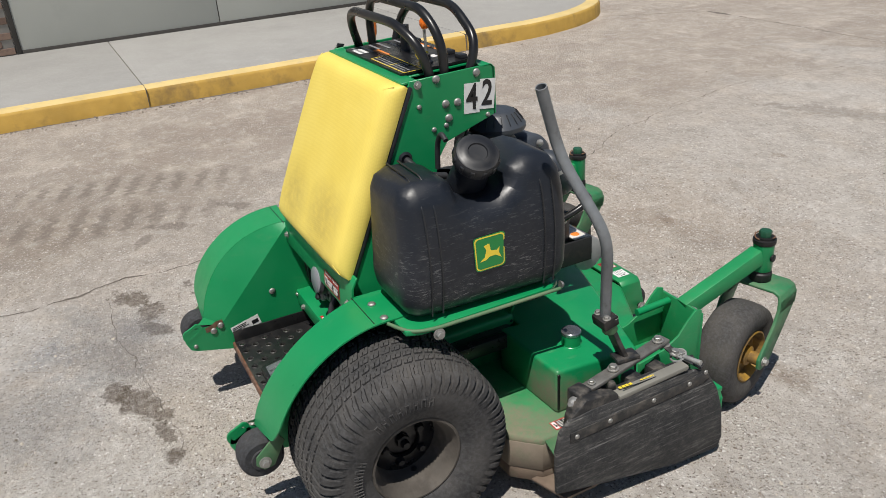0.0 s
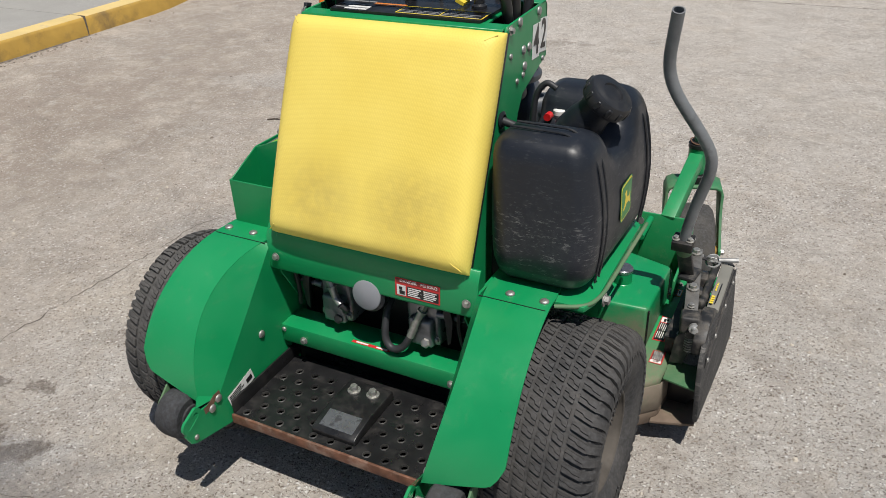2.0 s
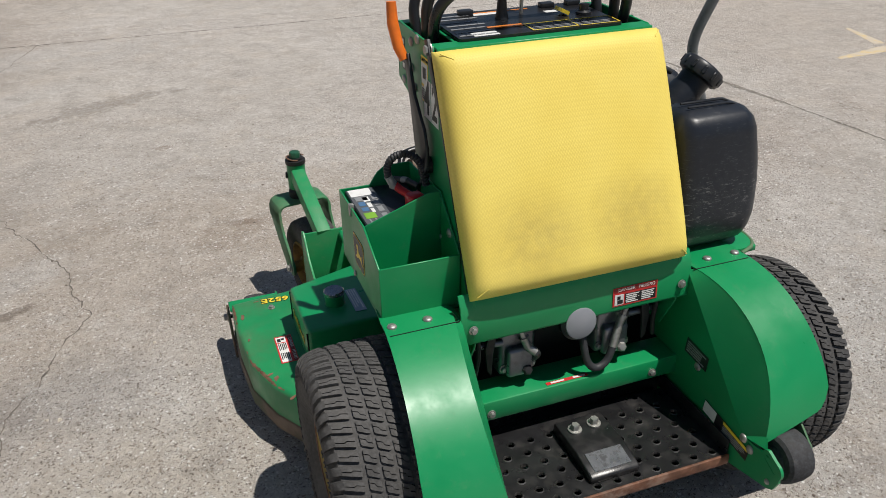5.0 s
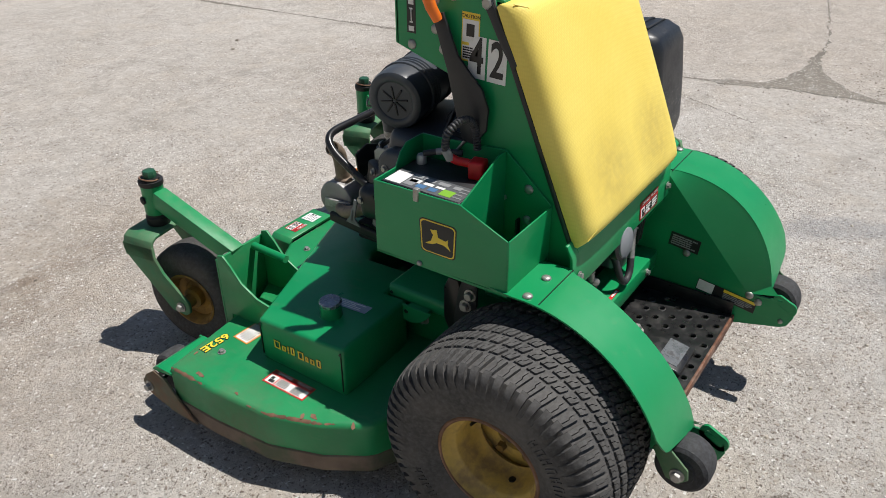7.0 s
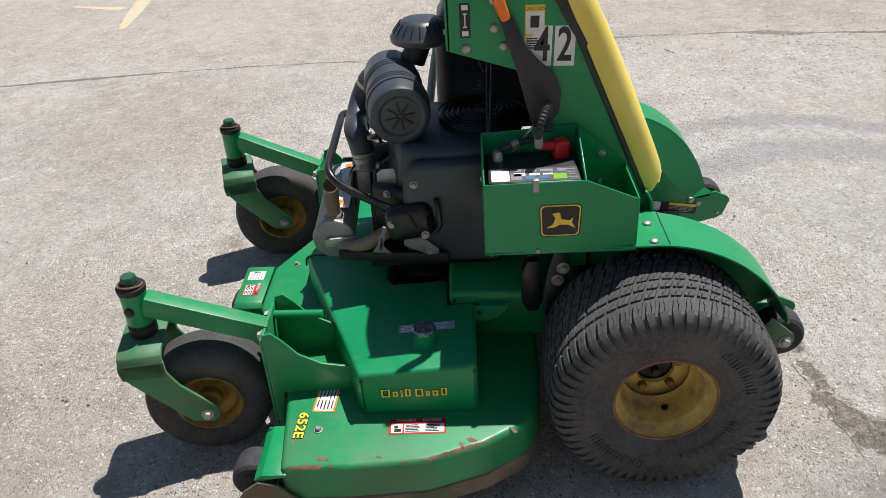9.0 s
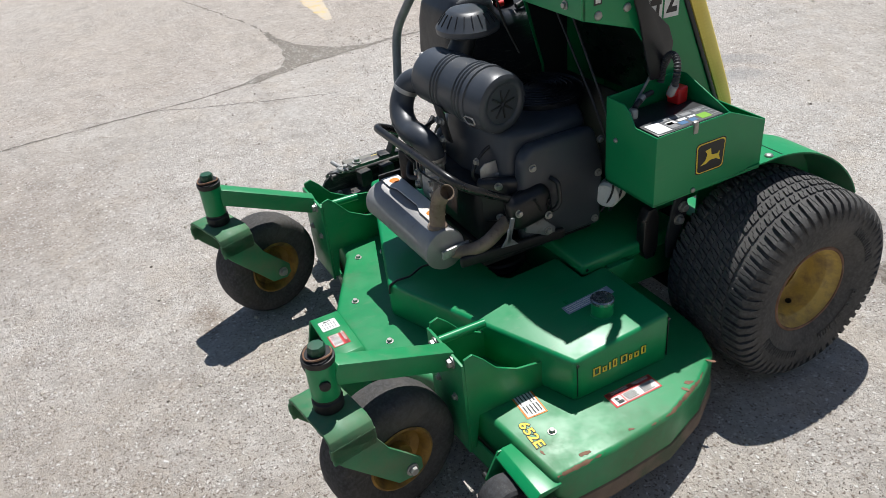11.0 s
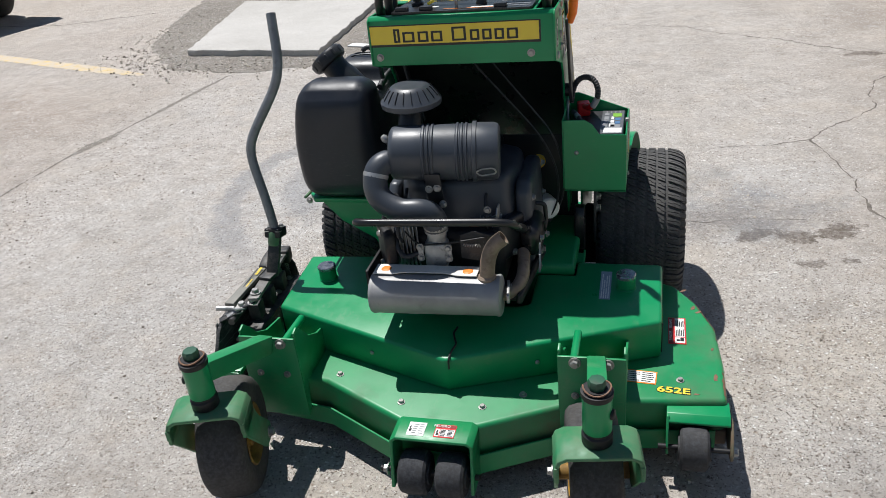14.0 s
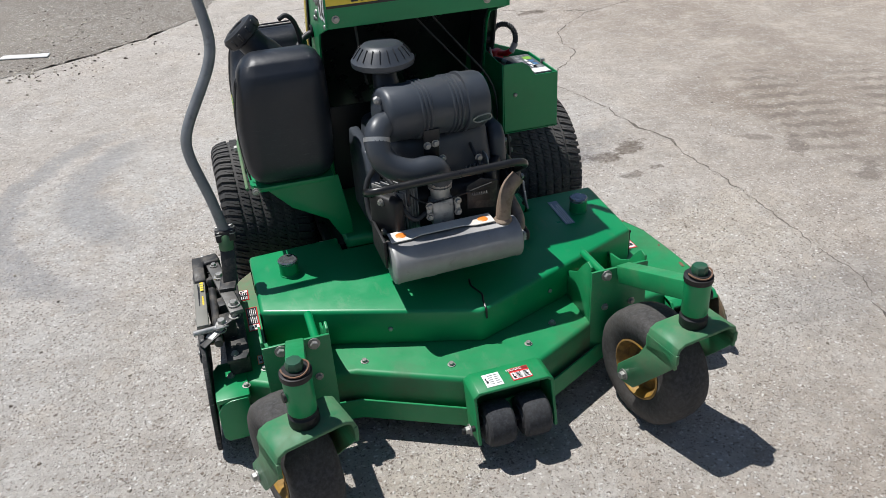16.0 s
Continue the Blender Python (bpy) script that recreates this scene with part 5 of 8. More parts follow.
fine = [(a[0] + (b[0] - a[0]) * i / 30, a[1] + (b[1] - a[1]) * i / 30) for a, b in zip(WEAR_EDGE, WEAR_EDGE[1:]) for i in range(30)]
for i, (x, y) in enumerate(fine):
    n = noise.noise(Vector((x * 9, y * 9, 3.0))) + 0.6 * noise.noise(Vector((x * 40, y * 40, 5.0))) + 0.35 * noise.noise(Vector((x * 150, y * 150, 7.0)))
    w = min(1.0, max(0.0, 0.10 + 0.85 * n))
    ring = []
    for k in (-1.0, -0.35, 0.35, 1.0):
        a = radians(50 + 42 * w * k)
        ring.append(bm.verts.new((x + 0.0185 - 0.0146 * math.cos(a), y, 0.194 + 0.0146 * math.sin(a))))
    if prev and w > 0.0:
        for k in range(3):
            bm.faces.new((prev[k], prev[k + 1], ring[k + 1], ring[k]))
    prev = ring
part("bare_edge", bm, RUST, mower, "rust showing where the paint is scraped off")
for cx, cy, size, turn in ((-0.628, 0.330, 0.013, 40), (-0.655, 0.430, 0.015, 70), (-0.668, 0.452, 0.011, 20), (-0.700, 0.640, 0.010, 80), (-0.702, 0.770, 0.016, 85), (-0.650, 0.845, 0.009, 10)):
    rag = random.Random(int(cy * 1000))
    flat_shape([(size * rag.uniform(0.55, 1.2) * math.cos(k * 0.7), 0.45 * size * rag.uniform(0.5, 1.2) * math.sin(k * 0.7)) for k in range(9)], Matrix.Translation((cx, cy, 0.2082)) @ Matrix.Rotation(radians(turn), 4, "Z"), 0.0, 0.0005, RUST, mower, "paint_chip", "bare rusty paint chip")
part("skirt_band", strip([(-0.70, 0.880), (-0.455, 0.908), (-0.366, 0.917), (-0.098, 1.055), (0.108, 1.055), (0.366, 0.917), (0.60, 0.882)], 0.006, "z", 0.062, 0.125, 0.0015), GREEN_WORN, mower)

HOOD = [(-0.560, 0.410), (-0.560, 0.690), (0.008, 0.905), (0.582, 0.704), (0.582, 0.424), (0.305, 0.41), (0.305, 0.480), (0.19, 0.482), (0.19, 0.63), (0.16, 0.648), (-0.155, 0.648), (-0.185, 0.632), (-0.19, 0.482), (-0.305, 0.480), (-0.305, 0.41)]
bm = prism(HOOD, "z", 0.205, 0.34)
for v in bm.verts:
    if v.co.z > 0.3:
        v.co.z = 0.349 - (v.co.y - 0.41) * 0.075
bm.normal_update()
bev(bm, 0.011, 3, 20)
hood = part("belt_cover", bm, GREEN_HOOD, mower, "bright green folded steel belt cover")
for x, y, nx in ((-0.5605, 0.684, -1), (-0.5605, 0.416, -1), (0.5825, 0.698, 1), (0.5825, 0.430, 1)):
    w = 0.003 if x > 0 else 0.0007
    top = 0.318 if y > 0.6 else 0.338
    part("corner_slit", box(x - 0.002, x + 0.002, y - w, y + w, 0.222, top, 0), BLACK_INK_SHADE, hood)
    part("slit_hole", lathe(((0.0048, 0.0), (0.0044, 0.0008), (0, 0.0008)), (x + nx * 0.0018, y, top - 0.004), (nx, 0, 0), 12), BLACK_INK_SHADE, hood)
for s, (x, y) in ((-1, (-0.457, 0.534)), (1, (0.476, 0.548))):
    part("knob", lathe(((0.030, 0.336), (0.030, 0.340), (0.0275, 0.342), (0.0275, 0.376)), (x, y, 0), (0, 0, 1), 24), GREEN, hood)
    part("knob_cap", lathe(((0.0285, 0.375), (0.0290, 0.378), (0.0290, 0.383), (0.026, 0.386), (0, 0.386)), (x, y, 0), (0, 0, 1), 24), surf("glossy_dark_plug", (0.30, 0.31, 0.33), 0.25, 0.8, var=0.2, vscale=30, gbump=0), hood, "glossy dark plug on a green post")
part("drive_pulley", lathe(((0.030, 0.215), (0.030, 0.25), (0.085, 0.255), (0.090, 0.262), (0.074, 0.272), (0.090, 0.282), (0.085, 0.289), (0.030, 0.290), (0.025, 0.36), (0, 0.36)), (0.01, 0.56, 0), (0, 0, 1), 36), DARK, mower, "grimy steel drive pulley under the engine")
part("belt_slot", tube([(0.0, 0.77, 0.329), (0.006, 0.80, 0.328), (-0.012, 0.845, 0.3235), (-0.003, 0.88, 0.320), (-0.002, 0.904, 0.312), (-0.002, 0.9075, 0.285)], 0.003, 6, 0.01), BLACK_INK_SHADE, hood, "wandering black seam")
for x, y in ((0.125, 0.970), (-0.100, 0.963), (-0.610, 0.791), (0.34, 0.87), (0.60, 0.80), (-0.20, 0.90)):
    bolt((x, y, 0.208), (0, 0, 1), mower)
for x, y, nx in ((-0.23, 0.818, -0.35), (0.25, 0.823, 0.33)):
    bolt((x, y, 0.26), (nx, 1, 0), hood, DOME_SMALL)

# caster brackets on the deck
for x0, x1, bx in ((-0.472, -0.300, (-0.344, -0.427)), (0.428, 0.598, (0.470, 0.553))):
    br = new("caster_bracket")
    br.parent = mower
    part("front_plate", box(x0, x1, 0.928, 0.936, 0.10, 0.372, 0.002), GREEN_WORN, br)
    gusset = [(0.928, 0.11), (0.928, 0.385), (0.905, 0.392), (0.880, 0.368), (0.845, 0.325), (0.79, 0.295), (0.70, 0.280), (0.70, 0.21), (0.80, 0.206), (0.90, 0.206), (0.915, 0.11)]
    for x in (x0, x1 - 0.007):
        part("gusset", prism(gusset, "x", x, x + 0.007, 0.0015), GREEN_WORN, br)
    part("stop_rod", tube([((x0 + x1) / 2 + (0.045 if x0 < 0 else -0.05), 0.925, 0.355), ((x0 + x1) / 2 + (0.045 if x0 < 0 else -0.05), 0.80, 0.352)], 0.011, 14), GREEN, br)
    for x in bx:
        bolt((x, 0.936, 0.355), (0, 1, 0), br, HEX_BIG)
    for x in bx:
        bolt((x, 0.936, 0.25), (0, 1, 0), br)


# anti-scalp rollers
def roller(name, at, R, half, parent):
    prof = [(0.014, -half - 0.004), (0.03, -half - 0.004), (0.032, -half), (R * 0.82, -half), (R * 0.95, -half * 0.82), (R, -half * 0.4), (R, half * 0.4), (R * 0.95, half * 0.82), (R * 0.82, half), (0.032, half), (0.03, half + 0.004), (0.014, half + 0.004)]
    return part(name, lathe(prof, at, (1, 0, 0), 32), ROLLER, parent, "worn grey rubber roller")


front = new("roller_bracket")
front.parent = mower
bm = strip([(-0.096, 0.072), (-0.096, 0.202), (-0.086, 0.210), (0.097, 0.210), (0.107, 0.202), (0.107, 0.072)], 0.009, "y", 1.035, 1.118, 0.0015)
bmesh.ops.translate(bm, verts=[v for v in bm.verts if v.co.z < 0.1], vec=(0, 0.030, 0))
part("bracket_plate", bm, GREEN_DECK, front)
for x in (-0.045, 0.054):
    roller("roller", (x, 1.118, 0.108), 0.059, 0.037, front)
part("axle", tube([(-0.115, 1.118, 0.108), (0.150, 1.118, 0.108)], 0.008, 12), DARK, front)
bolt((0.128, 1.118, 0.108), (1, 0, 0), front, HEX_BIG)

side_roller = new("roller_bracket")
side_roller.parent = mower
roller("roller", (-0.645, 0.945, 0.112), 0.057, 0.036, side_roller)
part("bracket_top", prism([(0.85, 0.192), (0.905, 0.192), (0.925, 0.178), (0.925, 0.172), (0.85, 0.184)], "x", -0.732, -0.575, 0.002), GREEN, side_roller)
plate_side = [(0.770, 0.064), (0.825, 0.112), (0.872, 0.166), (0.915, 0.176), (0.952, 0.148), (0.970, 0.120), (0.964, 0.096), (0.925, 0.080), (0.86, 0.066)]
part("bracket_side", prism(plate_side, "x", -0.7395, -0.7325, 0.0015), surf("scraped_green_paint", (0.10, 0.10, 0.06), 0.6, var=0.3, dirt=(0.19, 0.11, 0.07), dscale=14, dcut=(0.40, 0.6), damt=0.9, grain=250, gbump=0.3), side_roller, "scraped rusty bracket cheek")
part("bracket_side", prism([(0.86, 0.08), (0.86, 0.190), (0.918, 0.190), (0.955, 0.12), (0.94, 0.08)], "x", -0.581, -0.575, 0.0015), GREEN_WORN, side_roller)
part("axle", tube([(-0.737, 0.945, 0.112), (-0.555, 0.945, 0.112)], 0.007, 10), DARK, side_roller)
bolt((-0.7385, 0.945, 0.112), (-1, 0, 0), side_roller, HEX_BIG)
SKIRT_DUST = surf("dust_caked_skirt", (0.20, 0.165, 0.125), 0.8, var=0.2, vscale=8, dirt=(0.09, 0.15, 0.08), dscale=6, dcut=(0.55, 0.7), damt=0.6, grain=200, gbump=0.2)
part("rear_skirt", strip([(0.664, 0.46), (0.652, 0.328), (0.586, 0.262), (0.40, 0.248), (0.28, 0.248)], 0.003, "z", 0.105, 0.192, 0.001), SKIRT_DUST, mower, "dust-caked rear skirt of the deck")
# right front corner of the deck: a short top sheet with a rounded end plate
part("deck_corner", prism([(0.650, 0.735), (0.722, 0.735), (0.736, 0.76), (0.736, 0.892), (0.650, 0.892)], "z", 0.196, 0.211, 0.003), GREEN, mower)
part("end_plate", prism([(0.655, 0.075), (0.655, 0.205), (0.700, 0.205), (0.722, 0.196), (0.737, 0.172), (0.737, 0.090), (0.725, 0.075)], "y", 0.888, 0.896, 0.002), GREEN, mower)
part("corner_side", box(0.730, 0.736, 0.76, 0.888, 0.085, 0.20, 0.002), GREEN_WORN, mower)
bolt((0.690, 0.80, 0.211), (0, 0, 1), mower)
bolt((0.655, 0.855, 0.2105), (0, 0, 1), mower)

# discharge chute
chute = new("discharge_chute")
chute.parent = mower
flap = [(0.300, 0.118), (0.302, 0.245), (0.318, 0.300), (0.350, 0.328), (0.42, 0.334), (0.70, 0.328), (0.775, 0.320), (0.815, 0.295), (0.850, 0.235), (0.872, 0.16), (0.880, 0.06), (0.866, 0.024), (0.70, 0.034), (0.45, 0.085), (0.34, 0.108)]
bm = prism(flap, "x", 0.736, 0.749, 0.003)
for v in bm.verts:
    v.co.x += 0.016 * (0.32 - v.co.z) / 0.3
part("rubber_flap", bm, FLAP, chute, "scuffed black rubber discharge flap")
part("edge_strip", prism([(0.345, 0.262), (0.345, 0.292), (0.80, 0.305), (0.815, 0.285), (0.79, 0.275)], "x", 0.7505, 0.7545, 0.001), GRIME, chute, "steel strip bolted along the flap")
for y, z in ((0.365, 0.276), (0.47, 0.282), (0.615, 0.288), (0.74, 0.292), (0.80, 0.306)):
    bolt((0.7545 if y < 0.78 else 0.7515, y, z), (1, 0, 0), chute, DOME_SMALL)
part("hinge_tube", tube([(0.700, 0.385, 0.322), (0.700, 0.80, 0.322)], 0.011, 14), GRIME, chute)
part("rear_cover", prism([(0.350, 0.292), (0.355, 0.330), (0.400, 0.366), (0.470, 0.360), (0.505, 0.345), (0.505, 0.300)], "x", 0.712, 0.745, 0.005, 2), GRIME, chute, "dusty black hinge cover")
part("label_cover", block(Matrix.Translation((0.733, 0.622, 0.338)) @ Matrix.Rotation(radians(2), 4, "X"), 0.032, 0.235, 0.014, 0.003), surf("dusty_grey_strip", (0.20, 0.195, 0.17), 0.6, dirt=(0.29, 0.25, 0.19), dscale=30), chute, "dusty grey warning strip along the hinge")
LAB = facing((0.730, 0.625, 0.3452), (0, 0.03, 1), (-1, 0, 0))
bars(LAB, [(-0.068 - i * 0.0115, 0.004, 0.0085, 0.009) for i in range(4)], YELLOW_INK, chute, 0.0002)
bars(LAB, [(0.095 - i * 0.0105, 0.004, 0.0085, 0.0045) for i in range(13)], YELLOW_INK, chute, 0.0002)
bars(LAB, [(0.0, -0.006, 0.20, 0.003)], BLACK_INK_SHADE, chute, 0.0002)
# hinge base along the deck, with holes and bolts
base = part("hinge_base", prism([(0.630, 0.43), (0.690, 0.43), (0.690, 0.50), (0.682, 0.51), (0.682, 0.70), (0.690, 0.71), (0.690, 0.815), (0.640, 0.815), (0.630, 0.79)], "z", 0.262, 0.272, 0.002), GRIME, chute)
for y in (0.50, 0.58, 0.66, 0.75):
    part("base_hole", lathe(((0.007, 0.0), (0.006, 0.0008), (0, 0.0008)), (0.655, y, 0.2722), (0, 0, 1), 12), BLACK_INK_SHADE, base)
for y in (0.455, 0.545, 0.70, 0.79):
    bolt((0.668, y, 0.272), (0, 0, 1), chute, HEX)
part("base_post", box(0.632, 0.688, 0.44, 0.80, 0.211, 0.263, 0.003), GRIME, chute)
for y in (0.515, 0.605, 0.69):
    part("hinge_block", block(Matrix.Translation((0.672, y, 0.300)) @ Matrix.Rotation(radians(8), 4, "Z"), 0.038, 0.045, 0.055, 0.004), GRIME, chute)
# lever link, from the rear hinge head to the front chain plates
LINK0, LINK1 = Vector((0.690, 0.425, 0.352)), Vector((0.642, 0.735, 0.372))
dl = LINK1 - LINK0
lm = Matrix.Translation((LINK0 + LINK1) / 2) @ dl.to_track_quat("Y", "Z").to_matrix().to_4x4()
part("lever_link", block(lm, 0.036, dl.length + 0.03, 0.012, 0.003), surf("worn_steel_link", (0.17, 0.165, 0.155), 0.5, 0.4, var=0.25, vscale=25, dirt=(0.07, 0.06, 0.05), dscale=22, damt=0.7), chute, "worn bare steel link plate")
for u in (0.12, 0.38, 0.62, 0.95):
    q = LINK0 + dl * u
    bolt((q.x, q.y, q.z + 0.008), (0, -0.06, 1), chute, HEX_BIG if u in (0.38, 0.95) else HEX)
part("lock_nut", lathe(((0.013, 0.0), (0.013, 0.014), (0.009, 0.020), (0, 0.021)), (0.700, 0.515, 0.334), (0, 0, 1), 6), GRIME, chute)
part("hinge_head", block(Matrix.Translation((0.692, 0.418, 0.343)) @ Matrix.Rotation(radians(10), 4, "Z"), 0.050, 0.048, 0.050, 0.008, 3), GRIME, chute)
part("hinge_bolt", lathe(((0.014, 0.0), (0.014, 0.008), (0.008, 0.010), (0.008, 0.022), (0, 0.022)), (0.706, 0.392, 0.345), (0.4, -1, 0.1), 12), CAST, chute)
for y in (0.400, 0.448):
    part("hinge_ear", prism([(0.655, 0.215), (0.665, 0.30), (0.69, 0.340), (0.715, 0.335), (0.715, 0.305), (0.69, 0.22)], "y", y - 0.004, y + 0.004, 0.001), GRIME, chute)
part("spring", tube([(0.700 + 0.0125 * math.cos(k * 0.9), 0.402 + 0.0125 * math.sin(k * 0.9), 0.262 + k * 0.0011) for k in range(58)], 0.0026, 6), CAST, chute, "coiled hinge spring")
part("spring_hook", tube([(0.700, 0.402, 0.325), (0.712, 0.398, 0.333), (0.712, 0.392, 0.345)], 0.0026, 6, 0.01), CAST, chute)
# front: two small plates on a pin, like links of a chain
for i, (p0, p1) in enumerate((((0.648, 0.742), (0.690, 0.752)), ((0.684, 0.748), (0.716, 0.775)), ((0.690, 0.765), (0.735, 0.790)))):
    c, d = Vector(((p0[0] + p1[0]) / 2, (p0[1] + p1[1]) / 2, 0.352 - 0.010 * i)), Vector((p1[0] - p0[0], p1[1] - p0[1], -0.016))
    part("chain_plate", block(Matrix.Translation(c) @ d.to_track_quat("X", "Z").to_matrix().to_4x4(), d.length + 0.020, 0.026, 0.005, 0.002), CAST if i == 1 else GRIME, chute)
    bolt((p0[0], p0[1], c.z + 0.006), (0, 0, 1), chute, HEX_BIG)
part("chain_ring", tube([(0.690 + 0.020 * math.cos(radians(a)), 0.755 + 0.020 * math.sin(radians(a)), 0.343 + 0.010 * math.sin(radians(a))) for a in range(0, 361, 24)], 0.0032, 6), CAST, chute)
part("pin", tube([(0.705, 0.760, 0.345), (0.758, 0.772, 0.350)], 0.0075, 12), CAST, chute)
# mouth of the chute behind the flap
part("chute_mouth", prism([(0.662, 0.090), (0.662, 0.200), (0.735, 0.190), (0.735, 0.120), (0.715, 0.090)], "y", 0.395, 0.402, 0.001), BLACK_INK_SHADE, chute)
part("guide_plate", prism([(0.655, 0.335), (0.740, 0.318), (0.740, 0.42), (0.655, 0.42)], "z", 0.200, 0.206, 0.001), GREEN_DUST, chute)
part("baffle_floor", prism([(0.640, 0.300), (0.750, 0.335), (0.750, 0.44), (0.640, 0.44)], "z", 0.072, 0.080, 0.001), LIP, chute)

# lift lever
lever = new("lift_lever")
lever.parent = mower
part("lever_tube", tube([(0.630, 0.545, 0.505), (0.645, 0.532, 0.600), (0.682, 0.503, 0.740), (0.672, 0.492, 0.795), (0.578, 0.446, 0.945), (0.562, 0.430, 1.01), (0.582, 0.380, 1.142)], 0.0145, 16, 0.05, hollow=0.8), TUBE, lever, "bent grey steel lift tube")
part("socket", block(Matrix.Translation((0.630, 0.545, 0.500)) @ Matrix.Rotation(radians(12), 4, "X"), 0.055, 0.048, 0.030, 0.004), DARK, lever)
part("lever_stub", lathe(((0.019, -0.042), (0.021, -0.038), (0.021, 0.0), (0.017, 0.006)), (0.632, 0.551, 0.502), (-0.05, -0.2, 1), 18), GREEN_DUST, lever, "green painted lever stub")
part("lever_stem", block(Matrix.Translation((0.636, 0.572, 0.438)) @ Matrix.Rotation(radians(22), 4, "X") @ Matrix.Rotation(radians(-6), 4, "Y"), 0.040, 0.014, 0.145, 0.003), GRIME, lever)
for dx in (-0.018, 0.018):
    bolt((0.630 + dx, 0.535, 0.514), (0, -0.2, 1), lever)
    bolt((0.630 + dx, 0.560, 0.509), (0, -0.2, 1), lever)
part("stem_foot", block(Matrix.Translation((0.650, 0.600, 0.376)) @ Matrix.Rotation(radians(-8), 4, "Z"), 0.045, 0.07, 0.012, 0.003), GRIME, lever)

# tower and chassis
ch = part("chassis", box(-0.302, 0.290, 0.13, 0.476, 0.330, 0.374, 0.013, 3), GREEN, mower, "green folded chassis channel")
part("chassis_web", box(-0.262, 0.262, 0.13, 0.455, 0.200, 0.331, 0.006), GREEN, ch)
for s in (-1, 1):
    part("lifting_ear", prism([(0.414, 0.345), (0.325, 0.345), (0.336, 0.326), (0.356, 0.308), (0.385, 0.296), (0.414, 0.299)], "x", *sorted((s * 0.318, s * 0.324)), 0.001, 1), GREEN, ch)
    part("ear_hole", lathe(((0.0062, 0.0), (0.0058, 0.0007), (0, 0.0007)), (s * 0.324, 0.401, 0.326), (s, 0, 0), 14), BLACK_INK_SHADE, ch)
    part("ear_spacer", box(*sorted((s * 0.296, s * 0.320)), 0.340, 0.400, 0.329, 0.342, 0.001), GREEN, ch)
    bolt((s * 0.262, 0.389, 0.270), (s, 0, 0), ch, HEX_BIG)
    part("corner_hole", lathe(((0.005, 0.0), (0.0046, 0.0007), (0, 0.0007)), (s * 0.302 if s < 0 else 0.290, 0.463, 0.350), (s, 0, 0), 12), BLACK_INK_SHADE, ch)
part("axle_housing", box(-0.37, 0.37, 0.03, 0.09, 0.16, 0.27, 0.008), BLACK_PAINT_SHADE, mower)
SIDE = [(0.188, 1.085), (0.203, 1.122), (0.440, 1.129), (0.452, 1.118), (0.452, 0.995), (0.300, 0.945), (0.272, 0.905), (0.215, 0.70), (0.205, 0.42), (0.02, 0.42), (-0.030, 0.515), (-0.026, 0.615)]
for s in (-1, 1):
    part("side_plate", prism(SIDE, "x", s * 0.257, s * 0.262, 0.0012, 1), GREEN, mower, "green tower side plate")
# black sheets on the inner sides put the tower's shade into colour
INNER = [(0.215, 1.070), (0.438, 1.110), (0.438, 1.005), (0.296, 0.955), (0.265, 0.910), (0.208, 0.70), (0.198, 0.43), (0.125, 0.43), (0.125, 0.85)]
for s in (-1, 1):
    part("inner_shade_sheet", prism(INNER, "x", *sorted((s * 0.2515, s * 0.2555)), 0, 1), BLACK, mower, "black sheet put in for the shade inside the tower")
part("back_panel", prism([(0.200, 1.085), (0.215, 1.085), (0.02, 0.62), (0.0, 0.62)], "x", -0.256, 0.256, 0.001, 1), BLACK_PAINT_SHADE, mower)
part("lower_panel", prism([(-0.030, 0.522), (-0.034, 0.528), (-0.027, 0.612), (-0.012, 0.640), (-0.006, 0.640), (-0.020, 0.612), (-0.027, 0.522)], "x", -0.292, 0.292, 0.001, 1), GREEN, mower)
for x in (-0.265, 0.266):
    bolt((x, -0.0335, 0.561), (0, -1, 0.05), mower, HEX)
cross = part("cross_bar", box(-0.290, 0.290, -0.030, 0.060, 0.290, 0.346, 0.006), GREEN, mower)
for x in (-0.218, 0.218):
    bolt((x, -0.030, 0.311), (0, -1, 0), cross)
bolt((-0.280, -0.030, 0.331), (0, -1, 0), cross, DOME_SMALL)
part("gauge_boot", lathe(((0.047, 0.0), (0.047, 0.018), (0.040, 0.024)), (0.0, -0.010, 0.513), (0, -1, 0.12), 28), BLACK, mower)
part("gauge_face", lathe(((0.039, 0.02), (0.039, 0.026), (0.036, 0.028), (0, 0.029)), (0.0, -0.012, 0.513), (0, -1, 0.12), 28), surf("pale_plastic_cap", (0.24, 0.25, 0.275), 0.35, var=0.06), mower, "pale round plastic cap")

